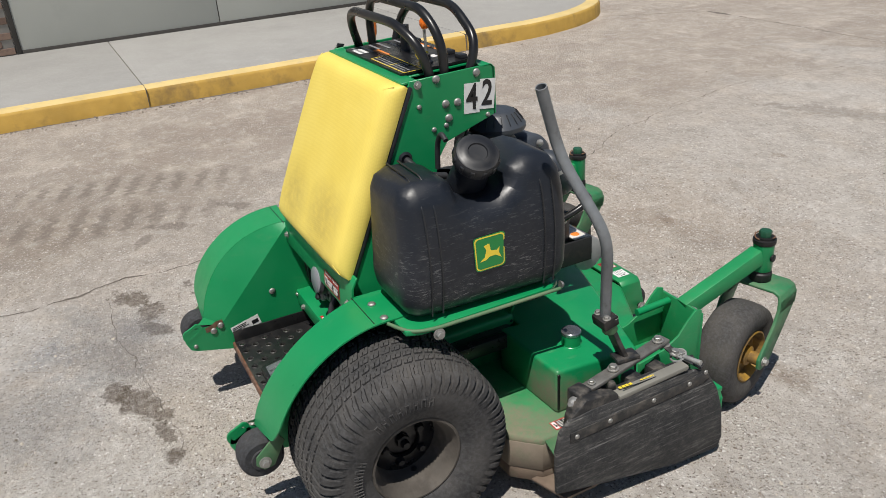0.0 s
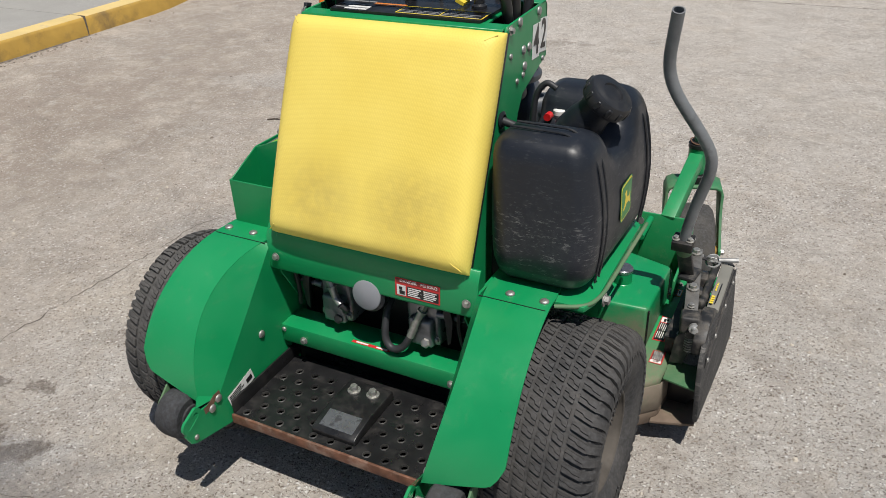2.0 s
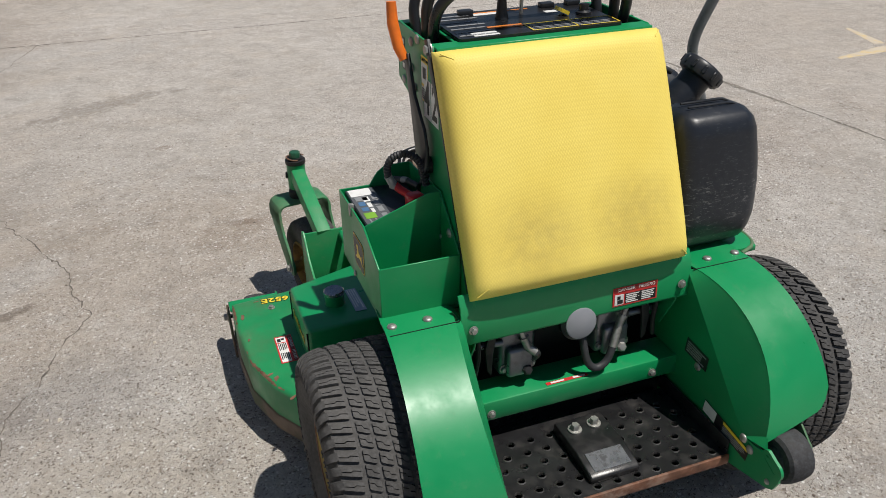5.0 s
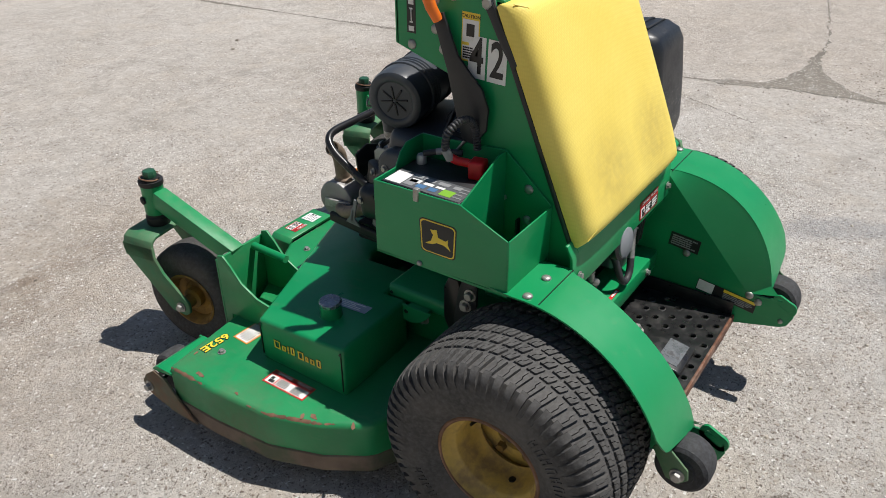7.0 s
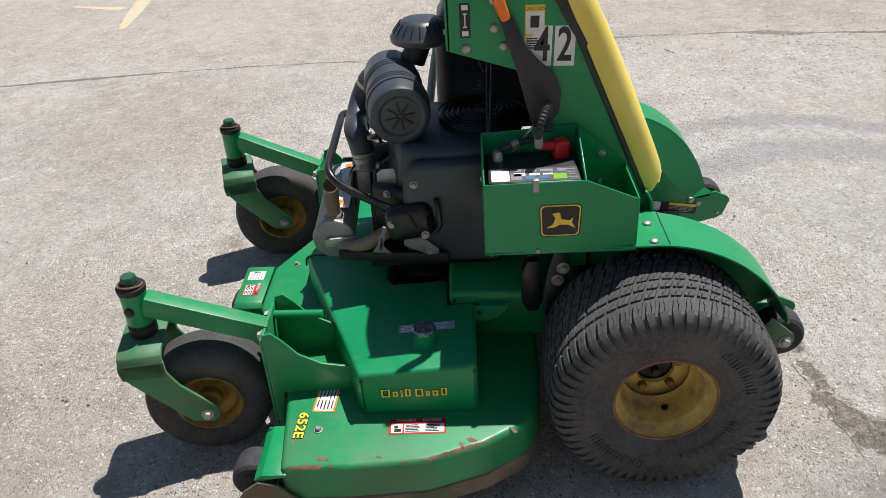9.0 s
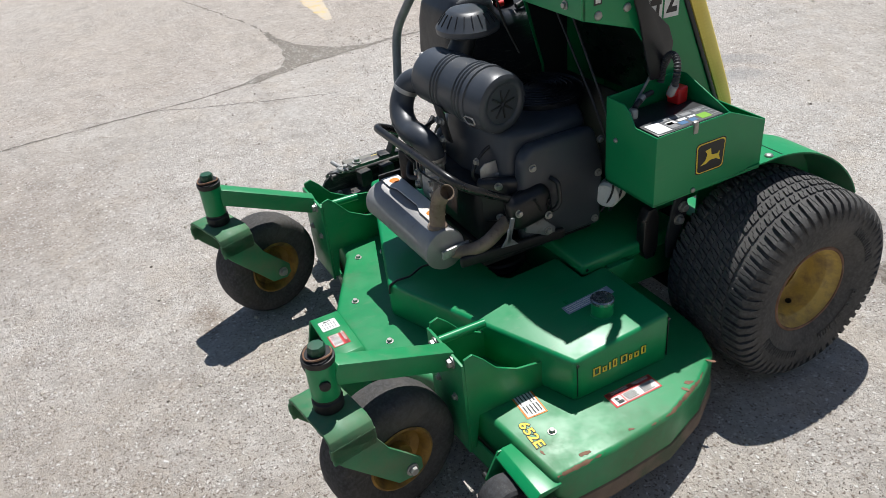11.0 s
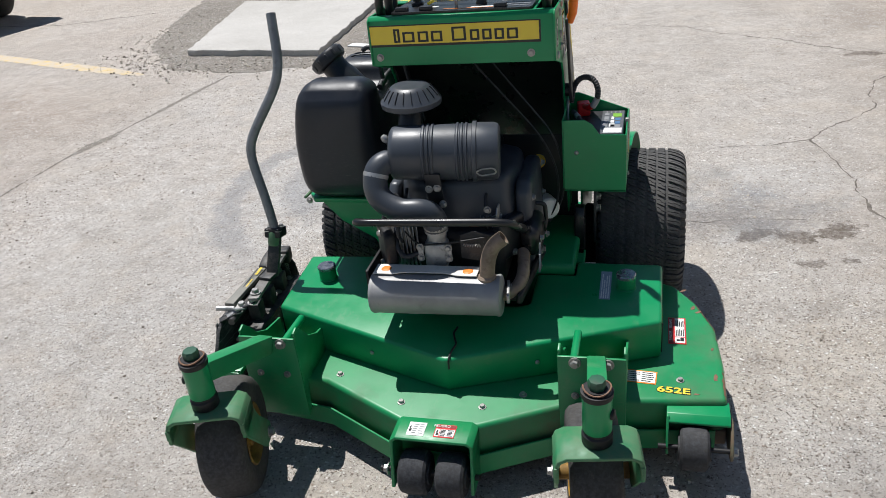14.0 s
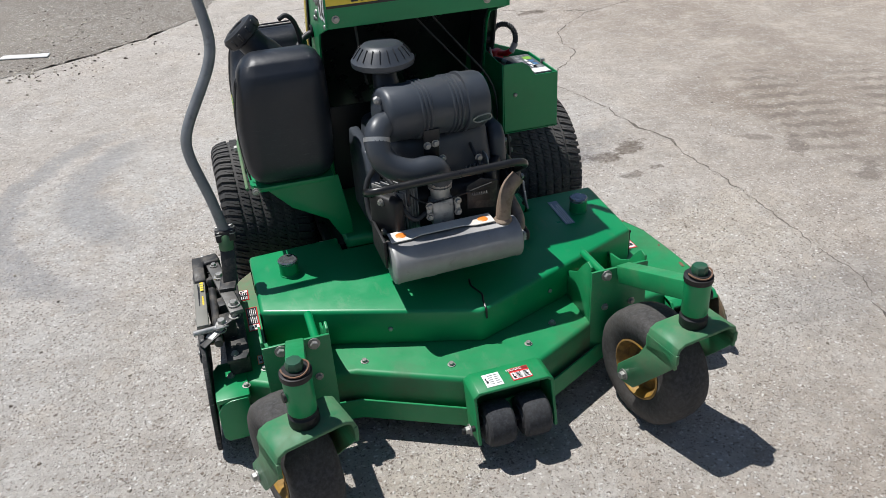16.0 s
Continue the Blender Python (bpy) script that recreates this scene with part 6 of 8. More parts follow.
# hydraulic pumps behind the opening
PUMP = surf("grey_pump_casting", (0.20, 0.205, 0.22), 0.32, 0.6, dirt=(0.02, 0.02, 0.02), dscale=20, grain=300, gbump=0.2)
for x, top, bend, end in ((-0.132, (-0.135, 0.0, 0.508), (-0.117, -0.004, 0.458), ((-0.100, -0.010, 0.445), (-0.088, 0.0, 0.428), (-0.105, 0.01, 0.412), (-0.150, 0.03, 0.415), (-0.165, 0.06, 0.43))),
                          (0.122, (0.142, 0.0, 0.506), (0.120, -0.008, 0.458), ((0.104, -0.018, 0.412), (0.086, -0.026, 0.376), (0.054, -0.028, 0.364), (0.031, -0.022, 0.388), (0.028, 0.002, 0.455), (0.028, 0.06, 0.49)))):
    pump = new("hydraulic_pump")
    pump.parent = mower
    part("pump_body", box(x - 0.046, x + 0.046, 0.018, 0.110, 0.372, 0.512, 0.012, 3), PUMP, pump)
    part("pump_cover", box(x - 0.034, x + 0.034, -0.002, 0.024, 0.376, 0.455, 0.010, 3), PUMP, pump)
    side = -1 if x < 0 else 1
    part("swash_arm", prism([(x + side * 0.062, 0.512), (x + side * 0.082, 0.512), (x + side * 0.090, 0.47), (x + side * 0.084, 0.41), (x + side * 0.074, 0.40), (x + side * 0.070, 0.46)], "y", 0.0, 0.008, 0.001), DARK, pump)
    part("swash_shaft", tube([(x + side * 0.04, 0.02, 0.47), (x + side * 0.115, 0.02, 0.475)], 0.009, 10), PUMP, pump)
    part("control_rod", tube([(x + side * 0.108, 0.0, 0.52), (x + side * 0.104, 0.005, 0.45), (x + side * 0.112, 0.01, 0.40)], 0.006, 8, 0.02), DARK, pump)
    top, bend = Vector(top), Vector(bend)
    d = bend - top
    part("fitting", tube([top, top + d * 0.38], 0.0085, 6), STEEL, pump)
    part("fitting", tube([top + d * 0.38, top + d * 0.46], 0.013, 6), STEEL, pump)
    part("fitting", tube([top + d * 0.46, bend], [0.0105, 0.009], 12), STEEL, pump)
    part("ferrule", tube([bend, Vector(end[0])], 0.0098, 12), STEEL, pump, "bright crimped hose ferrule")
    part("hose", tube(end, 0.0095, 12, 0.03), HOSE, pump)
    part("drain_plug", lathe(((0.013, 0), (0.013, 0.006), (0.009, 0.010), (0, 0.011)), (x + 0.016, -0.002, 0.392), (0, -1, 0.5), 6), STEEL if x > 0 else DARK, pump)
    for dx, dz in ((-0.036, 0.50), (0.036, 0.50), (0.036, 0.395), (-0.036, 0.395)):
        bolt((x + dx, 0.018, dz), (0, -1, 0), pump)

# fenders
for s in (-1, 1):
    f = new("fender")
    f.parent = mower
    def arc_point(a, rad=0.330):
        return -0.018 + rad * math.cos(radians(a)), 0.262 + rad * math.sin(radians(a))

    def crease(y, z):
        """How far out the inner edge of the skin lies at a place on the arc."""
        a = math.degrees(math.atan2(z - 0.262, y + 0.018))
        return 0.300 + 0.034 * math.sin(math.pi * min(1, max(0, (a - 88) / 84)))

    skin = bmesh.new()
    sheets = []
    for rad in (0.330, 0.326):
        rows = []
        for i in range(24):
            row = []
            for j in range(15):
                w = j / 14
                end = 171 - 9 * w - 7 * max(0, (w - 0.80) / 0.20) ** 2
                if i < 3:
                    y, z = 0.085 - 0.030 * i, 0.2625 + rad - 0.0035 + 0.001 * i
                else:
                    y, z = arc_point(87 + (end - 87) * (i - 3) / 20, rad)
                inner = crease(y, z) if i >= 3 else 0.296
                outer = 0.456 + 0.024 * min(1, max(0, -y / 0.30)) - 0.12 * max(0, y - 0.03)
                row.append(skin.verts.new((s * (inner + (outer - inner) * w), y, z)))
            rows.append(row)
        sheets.append(rows)
        for i in range(23):
            for j in range(14):
                skin.faces.new((rows[i][j], rows[i + 1][j], rows[i + 1][j + 1], rows[i][j + 1]))
    rims = [[r[0] for r in q] + q[-1][1:] + [r[-1] for r in q[-2::-1]] + q[0][-2:0:-1] for q in sheets]
    for k in range(len(rims[0])):
        q = (k + 1) % len(rims[0])
        skin.faces.new((rims[0][k], rims[0][q], rims[1][q], rims[1][k]))
    part("fender_skin", skin, GREEN, f, "green curved steel fender", smooth=40)
    lower = [(-0.368, 0.322), (-0.382, 0.305), (-0.408, 0.292), (-0.414, 0.265), (-0.402, 0.236), (-0.385, 0.226), (-0.27, 0.196), (0.085, 0.192)]
    fold = [(-0.022, 0.588), (-0.290, 0.298)]
    flat = [(0.085, 0.584)] + fold + lower[1:]
    part("fender_side", prism(flat, "x", *sorted((s * 0.2885, s * 0.2945))), GREEN, f, smooth=25)
    bm = bmesh.new()
    arc = [arc_point(92 + 76 * k / 20, 0.3285) for k in range(21)]
    cols = []
    for k, (y, z) in enumerate(arc):
        u = k / 20
        fy, fz = fold[0][0] + (fold[1][0] - fold[0][0]) * u, fold[0][1] + (fold[1][1] - fold[0][1]) * u
        cols.append([bm.verts.new((s * x, a, b)) for x, a, b in ((0.2885, fy, fz), (crease(y, z), y, z), (crease(y, z) + 0.004, y, z), (0.2945, fy, fz))])
    tip = [bm.verts.new((s * x, lower[0][0] + 0.004, lower[0][1] - 0.004)) for x in (0.2885, 0.2925)]
    for a, b in zip(cols, cols[1:]):
        bm.faces.new((a[0], a[1], b[1], b[0]))
        bm.faces.new((a[3], a[2], b[2], b[3]))
    bm.faces.new((cols[-1][0], cols[-1][1], tip[0]))
    bm.faces.new((cols[-1][3], cols[-1][2], tip[1]))
    part("fender_flare", bm, GREEN, f, smooth=20)
    ring = bmesh.new()
    loops = []
    for rr in (0.021, 0.0095):
        for xx in (s * 0.2875, s * 0.2945):
            loops.append([ring.verts.new((xx, -0.386 + (0.0117 if math.cos(w) > 0 else -0.0117) + rr * math.cos(w), 0.291 + (0.010 if math.cos(w) > 0 else -0.004) + rr * math.sin(w))) for w in [2 * math.pi * (k + 0.5) / 20 for k in range(20)]])
    for la, lb in ((0, 1), (1, 3), (3, 2), (2, 0)):
        for k in range(20):
            ring.faces.new((loops[la][k], loops[la][(k + 1) % 20], loops[lb][(k + 1) % 20], loops[lb][k]))
    part("tie_down_eye", ring, GREEN, f)
    roller("roller", (s * 0.362, -0.353, 0.268), 0.060, 0.034, f)
    lo, hi = sorted((s * 0.408, s * 0.414))
    part("roller_arm", prism([(-0.312, 0.345), (-0.294, 0.318), (-0.330, 0.252), (-0.358, 0.248), (-0.376, 0.268), (-0.372, 0.292)], "x", lo, hi, 0.002), GREEN_DUST, f)
    part("axle", tube([(s * 0.290, -0.353, 0.272), (s * 0.424, -0.353, 0.272)], 0.007, 10), STEEL, f)
    bolt((s * 0.414, -0.353, 0.272), (s, 0, 0), f, HEX_BIG)
    seam = sorted((s * 0.296, s * 0.452))
    part("seam", box(seam[0], seam[1], -0.0335, -0.0315, 0.5905, 0.5927, 0), BLACK_INK_SHADE, f)
    for x in (0.358, 0.438):
        bolt((s * x, 0.0, 0.592), (0, 0, 1), f, DOME)
    for y, z, kind in ((-0.110, 0.365, DOME), (-0.295, 0.295, DOME), (-0.320, 0.282, DOME), (-0.385, 0.245, DOME_SMALL)):
        bolt((s * 0.288, y, z), (-s, 0, 0), f, kind)

# paint rubbed through to rust beside the label on the left inner plate
flat_shape([(-0.030, -0.008), (-0.012, -0.012), (0.010, -0.008), (0.030, -0.011), (0.034, 0.004), (0.014, 0.010), (-0.008, 0.007), (-0.026, 0.010)], facing((-0.2876, -0.318, 0.300), (1, 0, 0)) @ Matrix.Rotation(radians(20), 4, "Z"), 0.0, 0.0004, RUST, mower, "rust_patch", "rust where the paint is rubbed off")

# standing platform
platform = new("platform")
platform.parent = mower
bm = bmesh.new()
rows, cell = [(-0.264 + 0.0379 * i) for i in range(7)], 0.0505
for r, y0 in enumerate(rows):
    y1 = y0 + 0.0379
    x = -0.283
    first = 0.030 if r % 2 else 0.004
    cuts = [x, x + first] + [x + first + cell * (i + 1) for i in range(int((0.566 - first) / cell))] + [0.283]
    for i, (a, b) in enumerate(zip(cuts, cuts[1:])):
        whole = abs((b - a) - cell) < 1e-4 and r < 6
        cx, cy, rad = (a + b) / 2, (y0 + y1) / 2, 0.0085
        corners = ((b, y1), (a, y1), (a, y0), (b, y0))
        for z in (0.222, 0.217):
            if whole:
                sq = [bm.verts.new((px, py, z)) for px, py in corners]
                ring = [bm.verts.new((cx + rad * math.cos(radians(45 + 45 * k)), cy + rad * math.sin(radians(45 + 45 * k)), z)) for k in range(8)]
                for q in range(4):
                    n1, n2 = sq[q], sq[(q + 1) % 4]
                    bm.faces.new((n1, n2, ring[(2 * q + 2) % 8], ring[2 * q + 1], ring[2 * q]))
            else:
                bm.faces.new([bm.verts.new((px, py, z)) for px, py in corners])
        if whole:
            lip = [[bm.verts.new((cx + rr * math.cos(radians(45 + 45 * k)), cy + rr * math.sin(radians(45 + 45 * k)), zz)) for k in range(8)] for rr, zz in ((0.0115, 0.2221), (0.0095, 0.2245), (0.0085, 0.2215), (0.0085, 0.217))]
            for ra, rb in zip(lip, lip[1:]):
                for k in range(8):
                    bm.faces.new((ra[k], ra[(k + 1) % 8], rb[(k + 1) % 8], rb[k])).material_index = 1
STEP_RIM = surf("worn_step_rim", (0.10, 0.097, 0.092), 0.38, 0.5, var=0.5, vscale=18, dirt=(0.018, 0.018, 0.019), dscale=12, dcut=(0.45, 0.6), damt=0.85)
STEP = surf("black_step_paint", (0.013, 0.013, 0.014), 0.33, var=0.3, vscale=14, dirt=(0.055, 0.05, 0.046), dscale=26, dcut=(0.5, 0.75), damt=0.5, grain=300, gbump=0.15)
part("step_sheet", bm, (STEP, STEP_RIM), platform, "black perforated steel step plate")
part("front_lip", box(-0.284, 0.284, -0.270, -0.262, 0.196, 0.2235, 0.003), surf("red_brown_rust", (0.155, 0.070, 0.042), 0.7, 0.25, var=0.45, vscale=30, dirt=(0.33, 0.24, 0.19), dscale=24, dcut=(0.5, 0.66), damt=0.7, grain=250, gbump=0.3), platform, "bare rusty front lip of the step")
for s in (-1, 1):
    part("side_lip", box(*sorted((s * 0.2785, s * 0.2835)), -0.262, 0.02, 0.218, 0.262, 0.001), STEP, platform)
part("latch_box", prism([(-0.046, 0.222), (-0.052, 0.252), (-0.158, 0.254), (-0.226, 0.242), (-0.236, 0.236), (-0.236, 0.222)], "x", -0.063, 0.062, 0.004, 3), STEP, platform)
part("latch_plate", prism([(-0.172, 0.2505), (-0.172, 0.2530), (-0.223, 0.2440), (-0.223, 0.2415)], "x", -0.047, 0.047, 0.0005, 1), surf("scuffed_black_steel", (0.19, 0.20, 0.215), 0.30, 0.55, var=0.2, vscale=30, dirt=(0.03, 0.03, 0.032), dscale=30, dcut=(0.5, 0.6), damt=0.8), platform)
for x, y in ((-0.028, -0.092), (0.025, -0.088)):
    b = new("pin_bolt")
    b.parent = platform
    b.location = (x, y, 0.2525)
    part("washer", lathe(((0.017, 0), (0.017, 0.004), (0.009, 0.005)), (0, 0, 0), (0, 0, 1), 18), STEEL, b)
    part("nut", lathe(((0.011, 0.004), (0.011, 0.015), (0.009, 0.018), (0, 0.018)), (0, 0, 0), (0, 0, 1), 6), STEEL, b)
# added black sheet in place of the deep shade behind the pumps
part("pump_shade_sheet", box(-0.283, 0.283, 0.117, 0.122, 0.12, 0.66, 0.001), BLACK_INK_SHADE, mower, "black sheet standing in for the shade behind the pumps")
# unseen plates, added so that sun passes through only a few step holes
for x0, x1, y0, y1 in ((-0.27, 0.27, -0.258, -0.153), (-0.27, 0.27, -0.109, 0.06), (-0.090, 0.110, -0.153, -0.109)):
    part("step_sun_block", box(x0, x1, y0, y1, 0.196, 0.206, 0.002), BLACK_PAINT_SHADE, mower)
part("latch_pin", lathe(((0.012, 0), (0.012, 0.02), (0.009, 0.024), (0, 0.024)), (-0.0, 0.06, 0.25), (0, -1, 0), 14), BLACK, mower)


# knee pad
def pad():
    u, v, n = Vector((1, 0, 0)), Vector((0, 0.4008, 0.9162)), Vector((0, -0.9162, 0.4008))
    c = Vector((0, 0.090, 0.868))
    W, H, T = 0.270, 0.264, 0.070
    steps = [-1, -0.995, -0.985, -0.965, -0.94, -0.90, -0.85, -0.78, -0.66, -0.5, -0.34, -0.17, 0]
    steps = steps + [-s for s in steps[-2::-1]]
    bm = bmesh.new()
    grid = []
    for a in steps:
        row = []
        for b in steps:
            ra = min(1, (1 - abs(a)) * W / 0.040)
            rb = min(1, (1 - abs(b)) * H / 0.040)
            edge = (1 - (1 - ra) ** 2.4) ** 0.5 * (1 - (1 - rb) ** 2.4) ** 0.5
            crown = 0.014 * (1 - a * a) * (1 - b * b)
            pull = 0.006 * max(0, abs(a) * abs(b) - 0.6) / 0.4
            side = 1 + 0.006 * (1 - b * b) if abs(a) > 0.9 else 1
            row.append(bm.verts.new(c + u * (a * W * side) + v * (b * H) + n * (0.010 + edge * (T - 0.024 - pull) + crown)))
        grid.append(row)
    for i in range(len(steps) - 1):
        for j in range(len(steps) - 1):
            bm.faces.new((grid[i][j], grid[i + 1][j], grid[i + 1][j + 1], grid[i][j + 1]))
    rim = grid[0] + [r[-1] for r in grid[1:]] + grid[-1][-2::-1] + [r[0] for r in grid[-2:0:-1]]
    low = [bm.verts.new(c + (q.co - c) * 0.99 - n * 0.010) for q in rim]
    k = len(rim)
    for i in range(k):
        bm.faces.new((rim[i], rim[(i + 1) % k], low[(i + 1) % k], low[i]))
    bm.faces.new(low)
    thing = new("knee_pad")
    thing.parent = mower
    part("cushion", bm, SEAT, thing, "yellow woven vinyl knee cushion with two worn patches", smooth=60)
    back = block(Matrix.Translation(c - n * 0.008) @ Matrix((u, v, n)).transposed().to_4x4(), 0.536, 0.530, 0.012, 0.003)
    part("backing_board", back, BLACK, thing)
    # stitched folds running in from the corners
    for a in (-1, 1):
        for b in (-1, 1):
            pts = [c + u * (a * (W - 0.010 - 0.011 * i)) + v * (b * (H - 0.009 - 0.008 * i)) + n * (0.034 + 0.0085 * i) for i in range(3)]
            part("seam", tube(pts, 0.0014, 6), SEAT, thing)


pad()

# console
con = new("console")
con.parent = mower
part("console_top", prism([(0.183, 1.118), (0.440, 1.127), (0.440, 1.122), (0.183, 1.113)], "x", -0.205, 0.205, 0.001, 1), GREEN, con)
part("console_rear", prism([(0.178, 1.092), (0.183, 1.120), (0.226, 1.1215), (0.226, 1.116), (0.190, 1.114), (0.184, 1.092)], "x", -0.258, 0.258, 0.001, 1), GREEN, con)
part("console_front", prism([(0.448, 0.993), (0.4485, 1.120), (0.440, 1.1285), (0.412, 1.1275), (0.412, 1.124), (0.438, 1.1245), (0.443, 1.118), (0.443, 0.993)], "x", -0.262, 0.262, 0.001, 1), GREEN, con, "green front fascia")
part("well", box(-0.256, 0.256, 0.20, 0.443, 1.06, 1.066, 0), BLACK_INK_SHADE, con)
CON = facing((0, 0.318, 1.1255), (0, -0.035, 1), (0, 1, 0))
plate("control_panel", CON, 0.395, 0.215, BLACK_PAINT_SHADE, con, 0.0, 0.006, "black printed control panel", 0.008)
rng = random.Random(6)
bars(CON, print_rows(rng, -0.19, -0.08, -0.10, 0.09, 7, 0.008), GREY_INK, con, 0.0064)
bars(CON, print_rows(rng, -0.02, 0.19, -0.10, -0.05, 5, 0.0035), GREY_INK, con, 0.0064)
bars(CON, [(0.035, -0.045, 0.11, 0.003), (0.145, -0.045, 0.10, 0.003), (0.035, -0.098, 0.11, 0.003), (0.145, -0.098, 0.10, 0.003), (-0.02, -0.072, 0.003, 0.053), (0.09, -0.072, 0.003, 0.053), (0.195, -0.072, 0.003, 0.053)], YELLOW_INK, con, 0.0066)
bars(CON, [(-0.065, -0.045, 0.085, 0.018), (-0.02, 0.085, 0.14, 0.006)], ORANGE_INK, con, 0.0066)
bars(CON, [(-0.13, -0.085, 0.06, 0.028), (-0.06, 0.075, 0.07, 0.02), (0.09, 0.04, 0.03, 0.02)], WHITE, con, 0.0062)
part("throttle_stem", tube([CON @ Vector((0.02, 0.055, 0.0)), CON @ Vector((0.02, 0.055, 0.075))], 0.0045, 10), STEEL, con)
part("throttle_knob", lathe(((0.0, 0.066), (0.009, 0.068), (0.014, 0.078), (0.014, 0.09), (0.008, 0.10), (0, 0.102)), CON @ Vector((0.02, 0.055, 0.0)), (0, 0, 1), 16), ORANGE, con, "orange throttle knob")
part("joystick", lathe(((0.016, 0.006), (0.013, 0.02), (0.010, 0.05), (0.015, 0.055), (0.015, 0.075), (0, 0.078)), CON @ Vector((-0.045, 0.02, 0.0)), (0, 0, 1), 16), BLACK, con)
part("key_switch", lathe(((0.018, 0.006), (0.018, 0.012), (0.012, 0.016), (0.012, 0.03), (0, 0.032)), CON @ Vector((0.15, -0.01, 0.0)), (0, 0, 1), 18), BLACK, con)
plate("yellow_switch", CON @ Matrix.Translation((0.10, 0.005, 0.012)) @ Matrix.Rotation(radians(25), 4, "Y"), 0.022, 0.035, YELLOW_INK, con, 0.0, 0.008)
for x in (-0.11, 0.10, 0.17):
    part("switch", block(CON @ Matrix.Translation((x, 0.085, 0.011)), 0.035, 0.022, 0.012, 0.002), BLACK, con)

# sign on the fascia: plain blocks in place of the maker's name
FASCIA = facing((0.0, 0.4485, 1.077), (0, 1, 0))
plate("sign", FASCIA @ Matrix.Translation((-0.019, 0, 0)), 0.485, 0.060, BLACK_INK_SHADE, con, 0.0, 0.0008, "yellow fascia sign with dark block print")
plate("sign_face", FASCIA @ Matrix.Translation((-0.019, 0.002, 0)), 0.475, 0.050, YELLOW_INK, con, 0.001, 0.0004)
SIGN = FASCIA @ Matrix.Translation((-0.019, -0.004, 0))
tall, low = 0.038, 0.029
glyphs = []
for x, big, w in ((-0.160, 1, 0.018), (-0.126, 0, 0.034), (-0.084, 0, 0.030), (-0.045, 0, 0.032), (0.018, 1, 0.040), (0.062, 0, 0.026), (0.096, 0, 0.026), (0.130, 0, 0.026), (0.166, 0, 0.030)):
    glyphs.append((x, ((tall if big else low) - low) / 2, w, tall if big else low))
bars(SIGN, hollow(glyphs, 0.0068), BLACK_INK_SHADE, con, 0.0016, "block_print")
for x in (0.235, -0.195):
    bolt((x, 0.4485, 1.018), (0, 1, 0), con)

# steering and reference bars
bar = new("handlebar")
bar.parent = mower
for y0, y1, yt, z1, zt, xt in ((0.285, 0.252, 0.228, 1.195, 1.245, 0.15), (0.318, 0.312, 0.298, 1.205, 1.275, 0.165), (0.378, 0.415, 0.415, 1.190, 1.265, 0.115)):
    pts = [(0.235, y0, 1.075), (0.236, y1, z1), (xt, yt, zt), (-xt, yt, zt), (-0.236, y1, z1), (-0.235, y0, 1.075)]
    part("bar", tube(pts, 0.0125, 14, 0.05), BLACK_PAINT_SHADE, bar, "black painted tubular handlebar")

# parking brake lever on the outer left plate
brake = new("brake_lever")
brake.parent = mower
arm = [(0.340, 1.078), (0.312, 1.084), (0.276, 1.000), (0.240, 0.962), (0.215, 0.938), (0.199, 0.897), (0.203, 0.848), (0.234, 0.812), (0.262, 0.815), (0.278, 0.870), (0.302, 0.965)]
part("lever_arm", prism(arm, "x", -0.284, -0.276, 0.002), BLACK, brake)
part("grip", tube([(-0.287, 0.322, 1.068), (-0.297, 0.332, 1.095), (-0.303, 0.348, 1.145), (-0.303, 0.352, 1.19)], [0.011, 0.0125, 0.0130, 0.011], 14), ORANGE, brake, "orange rubber grip")
part("pivot_stub", tube([(-0.262, 0.236, 0.845), (-0.278, 0.236, 0.845)], 0.02, 14), DARK, brake)
part("lever_strap", prism([(0.215, 1.135), (0.235, 1.13), (0.180, 1.03), (0.150, 0.985), (0.142, 1.0)], "x", -0.270, -0.262, 0.001), BLACK, brake)
part("brake_rod", tube([(-0.272, 0.255, 0.82), (-0.272, 0.345, 0.70), (-0.275, 0.355, 0.60)], 0.0035, 8, 0.04), STEEL, brake)

# plate bolts
for y, z, kind in ((0.277, 1.115, DOME), (0.224, 1.109, HEX), (0.307, 1.008, DOME), (0.335, 1.045, DOME), (0.300, 1.047, DOME), (0.395, 1.113, DOME), (0.224, 1.052, DOME_SMALL), (0.262, 0.985, DOME_SMALL), (0.298, 0.990, DOME_SMALL), (0.425, 0.995, DOME_SMALL)):
    bolt((0.262, y, z), (1, 0, 0), mower, kind)
for y, z, kind in ((0.407, 0.998, DOME), (0.345, 1.04, DOME), (0.325, 1.00, DOME), (0.345, 1.10, DOME), (0.300, 1.115, DOME), (0.215, 1.112, HEX_BIG), (0.16, 0.70, HEX)):
    bolt((-0.262, y, z), (-1, 0, 0), mower, kind)

# fleet number stickers and side prints
for side, spots in ((1, ((0.378, 1.048, "4", 3), (0.424, 1.052, "2", 6))), (-1, ((0.241, 0.997, "4", 2), (0.192, 0.995, "2", 2)))):
    for y, z, digit, tilt in spots:
        m = facing((side * 0.262, y, z), (side, 0, 0)) @ Matrix.Rotation(radians(-tilt), 4, "Z")
        wide, high = (0.047, 0.080) if side > 0 else (0.045 if digit == "2" else 0.042, 0.089)
        plate("number_sticker", m, wide, high, WHITE, mower, 0.0008 if digit == "4" else 0.0012, 0.0006, "white sticker with a black digit")
        lettering(digit, m @ Matrix.Translation((0, 0, 0.0022)), high * 0.86, BLACK_INK_SHADE, mower, "digit", 0.72 if side > 0 else 0.64, 0.0018)

